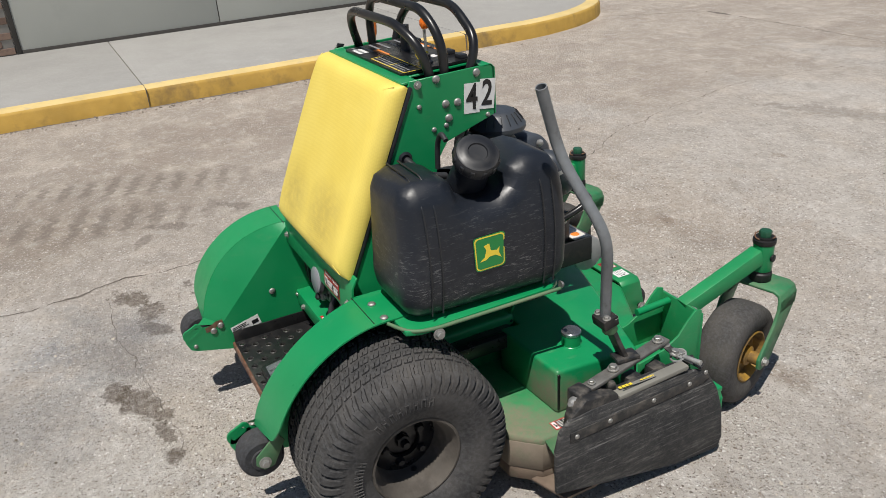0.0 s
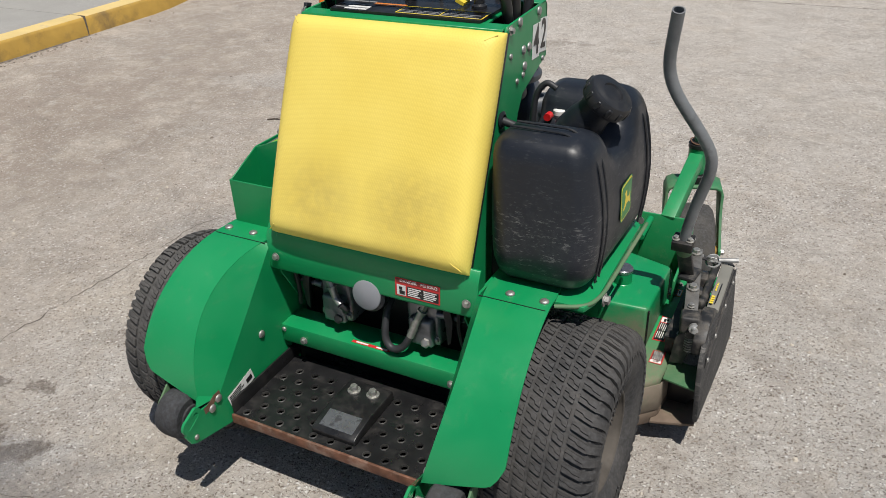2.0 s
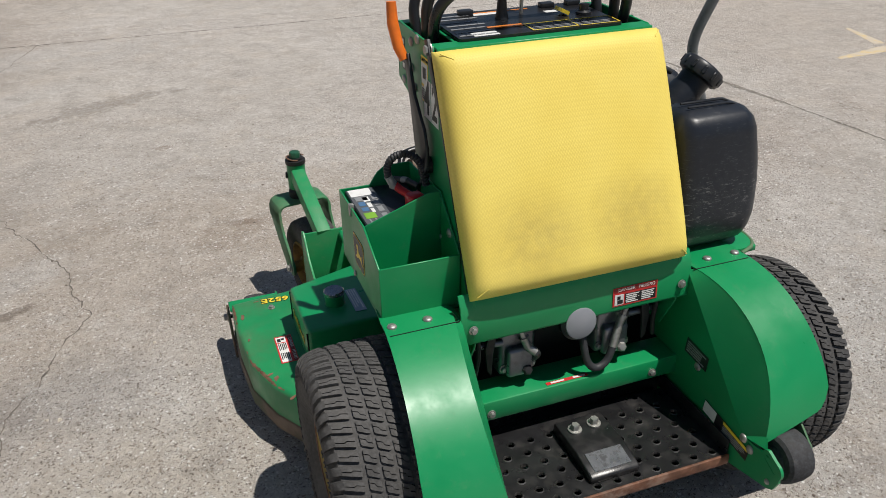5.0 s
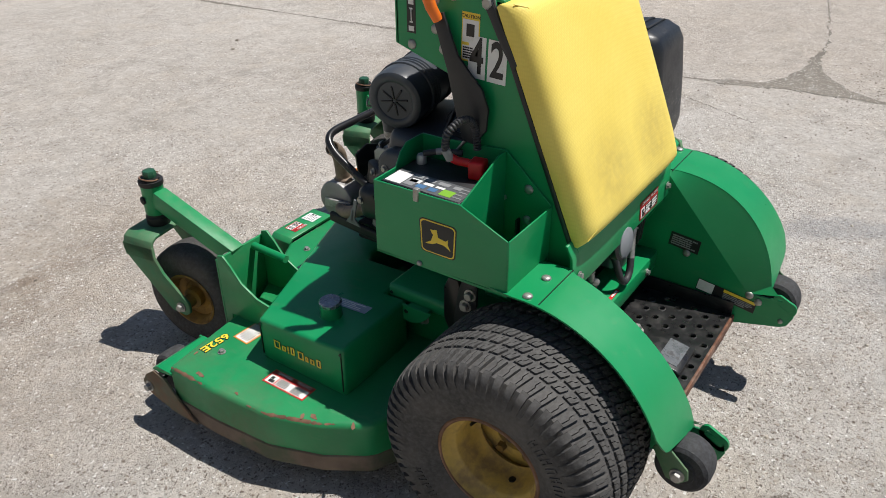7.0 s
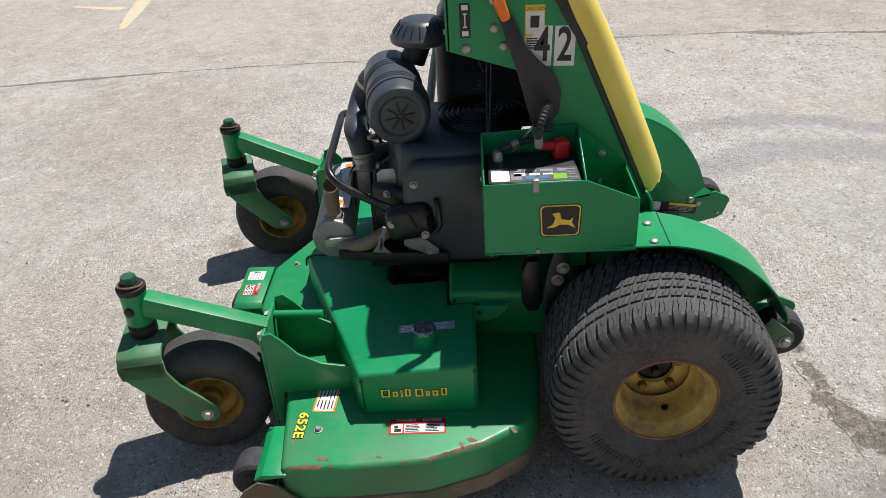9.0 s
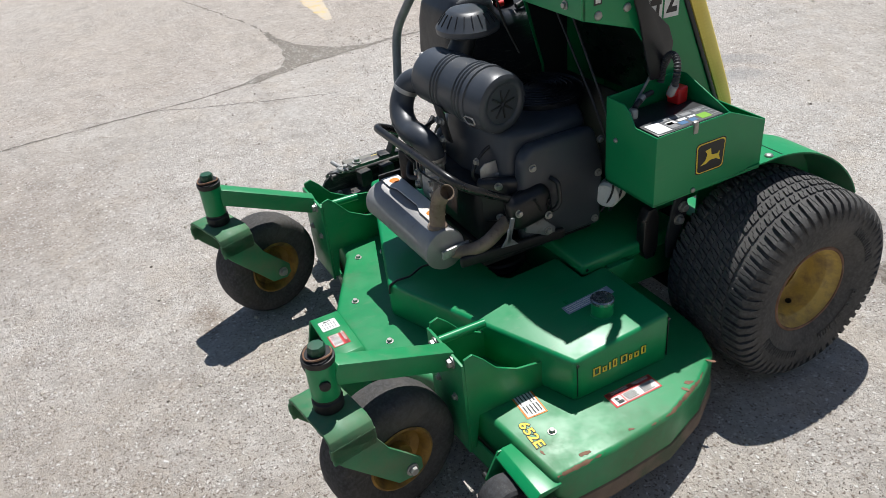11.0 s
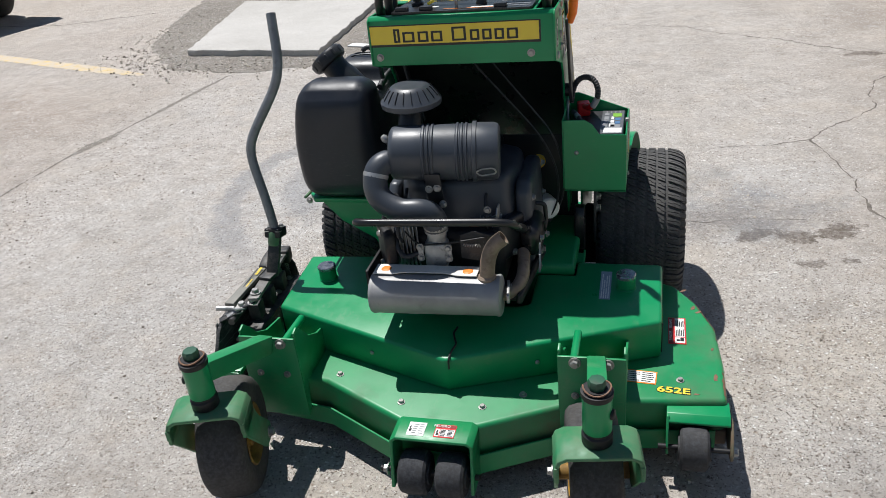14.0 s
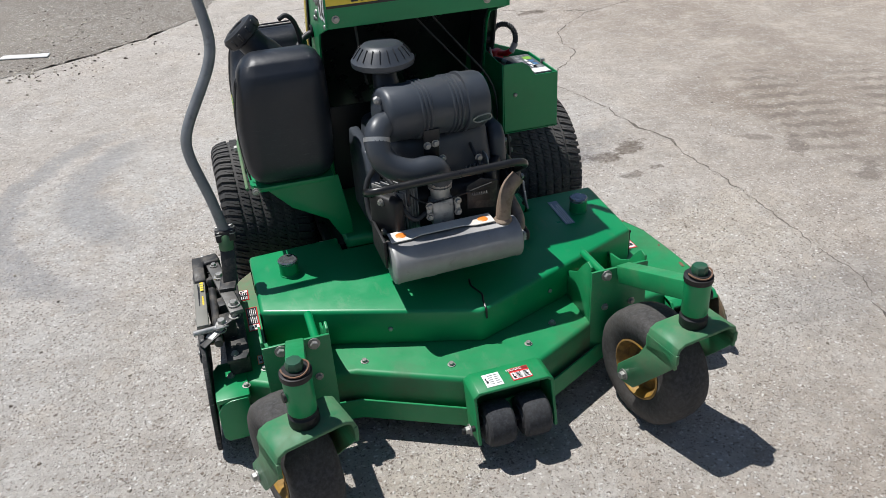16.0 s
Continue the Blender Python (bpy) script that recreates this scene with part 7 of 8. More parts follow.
# fuel tank
tank = new("fuel_tank")
tank.parent = mower
tank.location = (-0.012, 0, 0)
prof = [(0.028, 0.672), (0.033, 0.637), (0.045, 0.610), (0.064, 0.595), (0.095, 0.588), (0.435, 0.586), (0.470, 0.592), (0.494, 0.612), (0.503, 0.645), (0.500, 0.855), (0.493, 0.903), (0.472, 0.935), (0.436, 0.950), (0.385, 0.948), (0.350, 0.930), (0.335, 0.890), (0.300, 0.868), (0.235, 0.866), (0.205, 0.885),
        (0.190, 0.922), (0.160, 0.936), (0.094, 0.940), (0.060, 0.925), (0.046, 0.895)]
bm = prism(prof, "x", 0.300, 0.545)
caps = [e for e in bm.edges if len(e.link_faces) == 2 and max(len(f.verts) for f in e.link_faces) > 8]
bev(bm, 0.052, 6, 30, caps)
for z in (0.61, 0.635, 0.66, 0.69, 0.72, 0.76, 0.80, 0.84, 0.88, 0.91, 0.93):
    bmesh.ops.bisect_plane(bm, geom=bm.verts[:] + bm.edges[:] + bm.faces[:], plane_co=(0, 0, z), plane_no=(0, 0, 1))


def barrel(z):
    """How far the outer wall lies in from its widest line, at a height."""
    return -0.014 * max(0.0, (0.72 - z) / 0.135) ** 1.6 - 0.036 * max(0.0, (z - 0.76) / 0.19) ** 1.4


for v in bm.verts:
    u = (v.co.x - 0.300) / 0.245
    v.co.x += (barrel(v.co.z) - 0.005 + 0.013 * (v.co.y - 0.1) / 0.35) * u + 0.010 * (1 - u) * (-barrel(v.co.z) / 0.04) - 0.015 * max(0.0, (v.co.z - 0.62) / 0.32) * (1 - u)
part("tank_body", bm, TANK, tank, "scratched black moulded plastic fuel tank", smooth=60)
for y in (0.112, 0.432):
    pts = [(0.5415 + 0.013 * (y - 0.1) / 0.35 + barrel(z), y, z) for z in (0.605, 0.63, 0.66, 0.70, 0.74, 0.80, 0.85, 0.89)]
    pts += [(0.478, y, 0.925), (0.455, y, 0.944), (0.33, y, 0.9455)] if y < 0.2 else [(0.500, y, 0.915)]
    bm = bmesh.new()
    for off in (-0.015, 0.015):
        tube([(x, q + off, z) for x, q, z in pts], 0.0026, 8, 0.02, bm)
    part("strap_rib", bm, BLACK, tank)
neck_at, tilt = Vector((0.427, 0.272, 0.897)), Vector((0.62, -0.07, 0.78)).normalized()
part("filler_neck", lathe(((0.050, -0.03), (0.047, 0.02), (0.040, 0.045), (0.040, 0.085)), neck_at, tilt, 28), TANK, tank)
cap = part("filler_cap", lathe(((0.048, 0.074), (0.055, 0.078), (0.057, 0.086), (0.057, 0.104), (0.052, 0.112), (0.043, 0.113), (0.039, 0.116), (0.025, 0.116), (0.023, 0.112), (0, 0.111)), neck_at, tilt, 40), BLACK, tank, "large ribbed black filler cap")
capm = facing(neck_at, tilt)
for i in range(12):
    a = radians(30 * i)
    part("rib", block(capm @ Matrix.Translation((0.0565, 0, 0.095)) if not i else capm @ Matrix.Rotation(a, 4, "Z") @ Matrix.Translation((0.0565, 0, 0.095)), 0.005, 0.011, 0.022, 0.002, 1), BLACK, cap)
part("tether", tube([neck_at + Vector((-0.05, -0.03, 0.09)), neck_at + Vector((-0.075, -0.03, 0.105)), neck_at + Vector((-0.10, -0.03, 0.07)), neck_at + Vector((-0.105, -0.03, 0.0))], 0.007, 10, 0.03), HOSE, tank)
part("vent_bottle", lathe(((0.020, 0.86), (0.020, 0.885), (0.016, 0.890)), (0.352, 0.344, 0), (0, 0, 1), 18), BLACK, tank)
part("vent_cap", lathe(((0.016, 0.890), (0.016, 0.900), (0.013, 0.903), (0, 0.903)), (0.352, 0.344, 0), (0, 0, 1), 18), WHITE, tank, "small white breather cap")
part("fuel_hose", tube([(0.262, 0.175, 0.925), (0.30, 0.178, 0.915), (0.33, 0.20, 0.89), (0.33, 0.26, 0.875)], 0.0095, 10, 0.02), HOSE, tank)
part("hose_clip", tube([(0.335, 0.302, 0.893), (0.335, 0.322, 0.893)], 0.009, 12), RED, tank)
part("grommet", lathe(((0.018, 0.0), (0.020, 0.004), (0.013, 0.008), (0.010, 0.004)), (0.262, 0.172, 0.925), (1, 0, 0), 18), BLACK, mower)
tray = new("tank_tray")
tray.parent = mower
part("tray_floor", prism([(0.285, 0.02), (0.52, 0.02), (0.535, 0.06), (0.535, 0.44), (0.51, 0.475), (0.30, 0.475)], "z", 0.572, 0.586, 0.002), GREEN, tray)
part("tray_rail", tube([(0.46, 0.0, 0.586), (0.525, 0.03, 0.583), (0.541, 0.09, 0.582), (0.546, 0.46, 0.582)], 0.0050, 10, 0.04), GREEN_DUST, tray, "dusty pale green tray rail")
part("tray_gusset", prism([(0.262, 0.42), (0.285, 0.578), (0.50, 0.578), (0.43, 0.50), (0.33, 0.44), (0.30, 0.38), (0.262, 0.38)], "y", 0.452, 0.460, 0.0015), GREEN, tray)
part("tray_gusset", prism([(0.262, 0.40), (0.285, 0.578), (0.45, 0.578), (0.36, 0.46), (0.30, 0.40)], "y", 0.10, 0.108, 0.0015), GREEN, tray)
bolt((0.525, 0.475, 0.579), (0, 1, 0), tray, HEX)
bolt((0.542, 0.10, 0.565), (1, 0, 0), tray, HEX_BIG)


# emblem: a plain shield with a slanting streak
def emblem(m, w, h, ground_m, line_m, label):
    thing = new("emblem")
    thing.parent = mower
    def shield(k):
        out = []
        for cx, cy, a0 in ((0.36, 0.40, 0), (-0.36, 0.40, 90), (-0.33, -0.38, 180), (0.33, -0.38, 270)):
            out += [(k * w * (cx + 0.13 * math.cos(radians(a0 + q * 22.5))), k * h * (cy + 0.11 * math.sin(radians(a0 + q * 22.5)))) for q in range(5)]
        return out
    flat_shape(shield(1.05), m, 0.0, 0.0006, ground_m, thing, "shield_border")
    flat_shape(shield(0.99), m, 0.0006, 0.0004, line_m, thing, "shield_line")
    flat_shape(shield(0.92), m, 0.0011, 0.0004, ground_m, thing, "shield_field", label)
    streak = [(-0.34, -0.22), (-0.18, -0.10), (-0.12, 0.10), (-0.20, 0.24), (-0.02, 0.28), (0.02, 0.06), (0.22, 0.02), (0.30, 0.10), (0.28, -0.06), (0.36, -0.24), (0.18, -0.12), (-0.02, -0.12), (-0.14, -0.20)]
    flat_shape([(x * w, y * h) for x, y in streak], m, 0.0016, 0.0004, YELLOW_INK, thing, "streak")


emblem(facing((0.5345, 0.258, 0.742), (1, 0, 0.03)), 0.088, 0.088, LOGO_GREEN, YELLOW_INK, "green shield emblem with a yellow streak")

# battery and its box
bb = new("battery_box")
bb.parent = mower
L, Rr = -0.448, -0.268
part("outer_wall", prism([(0.045, 0.585), (0.380, 0.578), (0.380, 0.755), (0.160, 0.758), (0.045, 0.708)], "x", L, L + 0.004, 0.001, 1), GREEN, bb)
part("front_wall", prism([(L, 0.578), (Rr, 0.578), (Rr, 0.800), (-0.330, 0.800), (-0.352, 0.785), (-0.372, 0.755), (L, 0.755)], "y", 0.378, 0.382, 0.001, 1), GREEN, bb)
part("rear_wall", prism([(L, 0.585), (Rr, 0.585), (Rr, 0.710), (L, 0.710)], "y", 0.042, 0.046, 0.001, 1), GREEN, bb)
part("divider", prism([(L, 0.60), (Rr, 0.60), (Rr, 0.810), (-0.295, 0.812), (L + 0.004, 0.757)], "y", 0.158, 0.162, 0.001, 1), GREEN, bb)
part("inner_wall", prism([(0.045, 0.585), (0.380, 0.585), (0.380, 0.800), (0.34, 0.800), (0.16, 0.812), (0.045, 0.712)], "x", Rr, Rr + 0.004, 0.001, 1), GREEN, bb)
part("box_floor", box(L, Rr, 0.042, 0.382, 0.576, 0.583, 0.001), GREEN, bb)
bolt((Rr, 0.10, 0.735), (-1, 0, 0), bb, DOME)
bolt((Rr, 0.10, 0.66), (-1, 0, 0), bb, DOME)
bolt((-0.305, 0.382, 0.70), (0, 1, 0), bb, DOME_SMALL)
part("latch", box(-0.452, -0.440, 0.262, 0.275, 0.735, 0.765, 0.002), STEEL, bb)
bolt((-0.449, 0.262, 0.585), (-1, 0, 0), bb, DOME_SMALL)
bat = new("battery")
bat.parent = mower
part("battery_case", box(-0.436, -0.285, 0.170, 0.368, 0.586, 0.738, 0.006), BLACK, bat)
part("battery_lid", box(-0.438, -0.283, 0.168, 0.370, 0.738, 0.754, 0.004), BLACK, bat)
BL = facing((-0.402, 0.268, 0.754), (0, 0, 1), (1, 0, 0)) @ Matrix.Diagonal((1, 1.3, 1, 1))
plate("battery_label", BL, 0.192, 0.050, surf("battery_label_grey", (0.10, 0.105, 0.11), 0.4, var=0.15, vscale=60, gbump=0), bat, 0.0, 0.0006, "battery label with rows of warning symbols")
rng = random.Random(12)
bars(BL, [(-0.075, -0.003, 0.040, 0.040), (-0.033, 0.0, 0.026, 0.012), (0.0, 0.0, 0.024, 0.008), (0.03, 0.0, 0.022, 0.006)], WHITE, bat, 0.0008)
bars(BL, [(-0.04, -0.008, 0.024, 0.022), (-0.04, 0.016, 0.024, 0.010), (-0.008, 0.014, 0.028, 0.010), (0.028, 0.014, 0.028, 0.010), (0.062, 0.014, 0.02, 0.01)], GREY_INK, bat, 0.0008)
bars(BL, [(-0.01, -0.012, 0.022, 0.012), (0.02, -0.012, 0.02, 0.012)], BLUE_INK, bat, 0.0008)
bars(BL, [(0.055, -0.010, 0.030, 0.020)], surf("label_green", (0.20, 0.42, 0.04), 0.45, gbump=0), bat, 0.0008)
bars(BL, print_rows(rng, 0.072, 0.094, -0.02, 0.02, 4, 0.003), GREY_INK, bat, 0.0009)
red = block(Matrix.Translation((-0.312, 0.202, 0.774)) @ Matrix.Rotation(radians(12), 4, "Z"), 0.038, 0.036, 0.042, 0.006, 3)
part("terminal_cover", red, RED, bat, "red rubber terminal cover")
part("red_sleeve", tube([(-0.316, 0.212, 0.784), (-0.332, 0.244, 0.790), (-0.343, 0.254, 0.800)], 0.0095, 12), RED, bat)
loop = [(-0.343, 0.254, 0.800), (-0.357, 0.256, 0.818), (-0.361, 0.254, 0.848), (-0.350, 0.243, 0.874), (-0.326, 0.234, 0.884), (-0.302, 0.228, 0.876), (-0.284, 0.226, 0.848), (-0.277, 0.226, 0.800)]
pts = rounded(loop, 0.02, 5)
ribs = []
for p, q in zip(pts, pts[1:]):
    n = max(1, round((q - p).length / 0.0019))
    ribs += [p.lerp(q, i / n) for i in range(n)]
part("battery_cable", tube(ribs, [(0.0070, 0.0086, 0.0094, 0.0086)[i % 4] for i in range(len(ribs))], 10), HOSE, bat, "black corrugated battery cable")
part("cable_end", tube([(-0.343, 0.254, 0.797), (-0.350, 0.255, 0.808), (-0.358, 0.256, 0.824)], 0.0099, 12), GREY_INK, bat, "grey heat-shrink sleeve")
part("negative_terminal", lathe(((0.012, 0), (0.012, 0.018), (0.009, 0.022), (0, 0.022)), (-0.320, 0.345, 0.754), (0, 0, 1), 8), CAST, bat)
part("cable_tag", tube([(-0.307, 0.314, 0.784), (-0.299, 0.298, 0.7875)], 0.0078, 10), GREY_INK, bat)
part("negative_cable", tube([(-0.320, 0.340, 0.778), (-0.30, 0.30, 0.787), (-0.285, 0.26, 0.785)], 0.007, 10, 0.02), HOSE, bat)
emblem(facing((-0.448, 0.214, 0.661), (-1, 0, 0)), 0.092, 0.078, BLACK_INK_SHADE, YELLOW_INK, "black shield emblem with a yellow streak")

# engine
eng = new("engine")
eng.parent = mower
part("engine_base", box(-0.16, 0.20, 0.34, 0.69, 0.372, 0.425, 0.006), DARK, eng)
part("crankcase", box(-0.13, 0.17, 0.42, 0.68, 0.42, 0.58, 0.02, 3), DARK, eng)
shroud = [(-0.165, 0.345), (-0.175, 0.50), (-0.150, 0.612), (0.02, 0.650), (0.150, 0.640), (0.205, 0.56), (0.205, 0.345), (0.10, 0.30), (-0.08, 0.30)]
bm = prism(shroud, "z", 0.500, 0.715)
for v in bm.verts:
    if v.co.z > 0.7:
        v.co.x = 0.015 + (v.co.x - 0.015) * 0.88
        v.co.y = 0.43 + (v.co.y - 0.43) * 0.86
bev(bm, 0.022, 3, 25)
part("shroud", bm, SHROUD, eng, "charcoal plastic engine shroud")
part("side_shroud", prism([(0.335, 0.40), (0.328, 0.60), (0.36, 0.690), (0.552, 0.690), (0.580, 0.662), (0.592, 0.48), (0.575, 0.405)], "x", -0.196, -0.150, 0.016, 3), SHROUD, eng)
part("side_shroud", prism([(0.335, 0.42), (0.33, 0.60), (0.36, 0.68), (0.56, 0.68), (0.620, 0.60), (0.60, 0.50), (0.55, 0.43)], "x", 0.19, 0.222, 0.010, 3), SHROUD, eng)
screen = new("fan_screen")
screen.parent = eng
part("screen_drum", lathe(((0.110, 0.690), (0.114, 0.70), (0.114, 0.728), (0.105, 0.735), (0, 0.737)), (0.03, 0.375, 0), (0, 0, 1), 36), BLACK, screen)
for i in range(7):
    part("screen_ring", lathe(((0.116 - 0.014 * i, 0.0), (0.119 - 0.014 * i, 0.003), (0.116 - 0.014 * i, 0.006)), (0.03, 0.375, 0.732 + 0.0012 * i), (0, 0, 1), 32, None, False), BLACK, screen)
for x in (-0.140, 0.205):
    head = new("cylinder_head")
    head.parent = eng
    s = -1 if x < 0 else 1
    base = Matrix.Translation((x - s * 0.02, 0.655 if s > 0 else 0.575, 0.545)) @ Matrix.Rotation(radians(s * 30), 4, "Z")
    part("valve_cover", block(base @ Matrix.Translation((s * 0.035, 0.03, 0)), 0.035, 0.11, 0.12, 0.012, 3), BLACK if s < 0 else DARK, head)
    for k in range(6):
        part("fin", block(base @ Matrix.Translation((s * (0.01 - 0.011 * k), 0.01, 0)), 0.004, 0.12, 0.125, 0.001, 1), CAST, head)
    for dz in (-0.045, 0.045):
        shared("bolt", HEX, head, base @ Matrix.Translation((s * 0.053, 0.03, dz)) @ Matrix.Rotation(radians(90 * s), 4, "Y"))
    part("spark_lead", tube([base @ Vector((0, 0.08, 0.03)), base @ Vector((s * 0.02, 0.10, 0.07)), base @ Vector((-s * 0.02, 0.06, 0.12)), base @ Vector((-s * 0.05, -0.02, 0.14))], 0.005, 8, 0.03), HOSE, head)
part("silver_bracket", prism([(0.622, 0.455), (0.672, 0.460), (0.655, 0.482), (0.650, 0.505), (0.642, 0.505), (0.640, 0.475)], "x", -0.227, -0.222, 0.001), TUBE, eng, "bare aluminium bracket")
part("bracket_strap", block(Matrix.Translation((-0.224, 0.642, 0.500)) @ Matrix.Rotation(radians(14), 4, "X"), 0.006, 0.012, 0.070, 0.002), TUBE, eng)
for y, z in ((0.553, 0.636), (0.345, 0.655), (0.350, 0.56), (0.360, 0.425), (0.585, 0.430)):
    bolt((-0.196, y, z), (-1, 0, 0), eng, HEX)
part("recoil_cover", block(Matrix.Translation((-0.196, 0.570, 0.533)) @ Matrix.Rotation(radians(-8), 4, "X"), 0.062, 0.128, 0.100, 0.030, 4), BLACK_PAINT_SHADE, eng, "glossy black rounded side cover")
part("cover_rib", block(Matrix.Translation((-0.229, 0.560, 0.548)) @ Matrix.Rotation(radians(-25), 4, "X"), 0.006, 0.006, 0.045, 0.002), DARK, eng)
part("lift_handle", tube([(-0.196, 0.500, 0.592), (-0.222, 0.494, 0.588), (-0.224, 0.490, 0.530), (-0.218, 0.505, 0.508), (-0.196, 0.520, 0.505)], 0.0065, 10, 0.012), BLACK, eng)
part("cable_bracket", prism([(0.500, 0.425), (0.590, 0.470), (0.585, 0.500), (0.540, 0.495), (0.500, 0.455)], "x", -0.214, -0.208, 0.001), TUBE, eng)
bolt((-0.214, 0.522, 0.452), (-1, 0, 0), eng, HEX)
bolt((-0.228, 0.530, 0.508), (-1, 0, 0.1), eng)
bolt((-0.224, 0.615, 0.540), (-1, 0, 0.1), eng)
part("choke_plate", prism([(0.600, 0.590), (0.655, 0.590), (0.655, 0.630), (0.640, 0.642), (0.608, 0.642)], "x", -0.112, -0.108, 0.001), CAST, eng)
part("carburettor", box(0.020, 0.084, 0.690, 0.735, 0.500, 0.575, 0.008, 2), CAST, eng, "dirty cast aluminium carburettor")
part("carb_throat", lathe(((0.031, 0.57), (0.027, 0.575), (0.027, 0.600), (0.033, 0.603), (0.033, 0.612), (0.028, 0.614)), (0.050, 0.706, 0), (0, 0, 1), 24), CAST, eng)
part("hose_clamp", lathe(((0.0335, 0.612), (0.0345, 0.614), (0.0345, 0.624), (0.0335, 0.626)), (0.050, 0.706, 0), (0, 0, 1), 24), STEEL, eng)
for dx in (-0.038, 0.042):
    part("carb_flange", block(Matrix.Translation((0.05 + dx, 0.735, 0.55)), 0.016, 0.008, 0.052, 0.003), CAST, eng)
    bolt((0.05 + dx, 0.739, 0.535), (0, 1, 0), eng)
    bolt((0.05 + dx, 0.739, 0.568), (0, 1, 0), eng)
part("linkage_plate", prism([(-0.10, 0.52), (-0.02, 0.53), (-0.02, 0.60), (-0.06, 0.615), (-0.11, 0.60)], "y", 0.722, 0.727, 0.001), GRIME, eng)
part("linkage_hole", prism([(-0.085, 0.545), (-0.045, 0.55), (-0.045, 0.59), (-0.085, 0.585)], "y", 0.7272, 0.7280, 0), BLACK_INK_SHADE, eng)
part("governor_spring", tube([(-0.03 - 0.0012 * k, 0.735 + 0.004 * math.cos(k * 1.1), 0.575 + 0.004 * math.sin(k * 1.1)) for k in range(40)], 0.0012, 5), STEEL, eng)
part("linkage_rod", tube([(-0.09, 0.735, 0.60), (0.0, 0.742, 0.585), (0.10, 0.735, 0.57), (0.14, 0.71, 0.60)], 0.0025, 8, 0.03), DARK, eng)
part("fuel_line", tube([(0.10, 0.73, 0.545), (0.14, 0.75, 0.535), (0.165, 0.73, 0.57), (0.17, 0.68, 0.62), (0.21, 0.62, 0.66)], 0.007, 10, 0.03), HOSE, eng)
part("wire_loom", tube([(0.19, 0.60, 0.66), (0.235, 0.60, 0.60), (0.24, 0.64, 0.52), (0.21, 0.70, 0.47)], 0.008, 10, 0.03), HOSE, eng)

# air cleaner
air = new("air_cleaner")
air.parent = eng
a0, a1 = Vector((0.180, 0.626, 0.800)), Vector((-0.118, 0.578, 0.786))
d = (a1 - a0).normalized()
ln = (a1 - a0).length
prof = [(0.0, 0.0), (0.060, 0.0), (0.070, 0.006), (0.074, 0.016), (0.075, 0.085)]
for k in range(3):
    prof += [(0.075, 0.090 + 0.012 * k), (0.079, 0.093 + 0.012 * k), (0.079, 0.097 + 0.012 * k), (0.075, 0.100 + 0.012 * k)]
prof += [(0.076, 0.17)]
for k in range(3):
    prof += [(0.076, 0.182 + 0.012 * k), (0.080, 0.185 + 0.012 * k), (0.080, 0.189 + 0.012 * k), (0.076, 0.192 + 0.012 * k)]
prof += [(0.076, 0.226), (0.083, 0.228), (0.083, 0.238), (0.079, 0.240), (0.079, ln - 0.018), (0.075, ln - 0.006), (0.068, ln - 0.002), (0.060, ln), (0.052, ln - 0.003), (0.050, ln - 0.006), (0, ln - 0.006)]
part("canister", lathe(prof, a0, d, 44), SHROUD, air, "ribbed charcoal air cleaner canister")
em = facing(a1 - d * 0.005, d)
for k in range(8):
    part("lid_rib", block(em @ Matrix.Rotation(radians(45 * k + 10), 4, "Z") @ Matrix.Translation((0.022, 0, 0)), 0.034, 0.005, 0.004, 0.001, 1), BLACK, air)
mid = a0 + d * 0.25
part("clip_wire", tube([mid + Vector((0, 0.079, -0.028)), mid + Vector((-0.015, 0.082, -0.018)), mid + Vector((-0.05, 0.080, -0.016)), mid + Vector((-0.055, 0.078, -0.032)), mid + Vector((-0.01, 0.076, -0.040)), mid + Vector((0, 0.077, -0.030))], 0.0022, 6, 0.01), STEEL, air, "bright wire latch")
part("mount_strap", block(Matrix.Translation((0.055, 0.665, 0.705)) @ Matrix.Rotation(radians(-12), 4, "X"), 0.045, 0.006, 0.11, 0.002), BLACK, air)
for x, z in ((0.045, 0.715), (0.068, 0.712), (0.062, 0.665), (0.030, 0.672)):
    bolt((x, 0.672 + (0.71 - z) * 0.2, z), (0, 1, 0.1), air)
bolt((-0.085, 0.648, 0.64), (0, 1, 0.1), eng)
part("inlet_neck", tube([(0.137, 0.555, 0.85), (0.137, 0.527, 0.905)], [0.036, 0.030], 24), BLACK, air)
pre = part("pre_cleaner", lathe(((0.030, -0.010), (0.055, -0.006), (0.072, 0.0), (0.084, 0.006), (0.0855, 0.012), (0.0855, 0.020), (0.080, 0.026), (0.062, 0.050), (0.050, 0.060), (0.040, 0.062), (0, 0.062)), (0.135, 0.526, 0.900), (0, 0, 1), 40), SHROUD, air, "mushroom-shaped black pre-cleaner")
for k in range(20):
    a = radians(18 * k)
    m = Matrix.Translation((0.135, 0.526, 0.900)) @ Matrix.Rotation(a, 4, "Z") @ Matrix.Translation((0.0675, 0, 0.043)) @ Matrix.Rotation(radians(52), 4, "Y")
    part("rib", block(m, 0.034, 0.0022, 0.004, 0.0005, 1), BLACK, pre)
elbow = [(0.150, 0.640, 0.785), (0.198, 0.676, 0.790), (0.212, 0.700, 0.755), (0.200, 0.722, 0.705), (0.140, 0.730, 0.672), (0.078, 0.726, 0.676), (0.050, 0.712, 0.652), (0.050, 0.706, 0.612)]
part("intake_elbow", tube(elbow, 0.0335, 20, 0.045), SHROUD, air, "black rubber intake elbow")
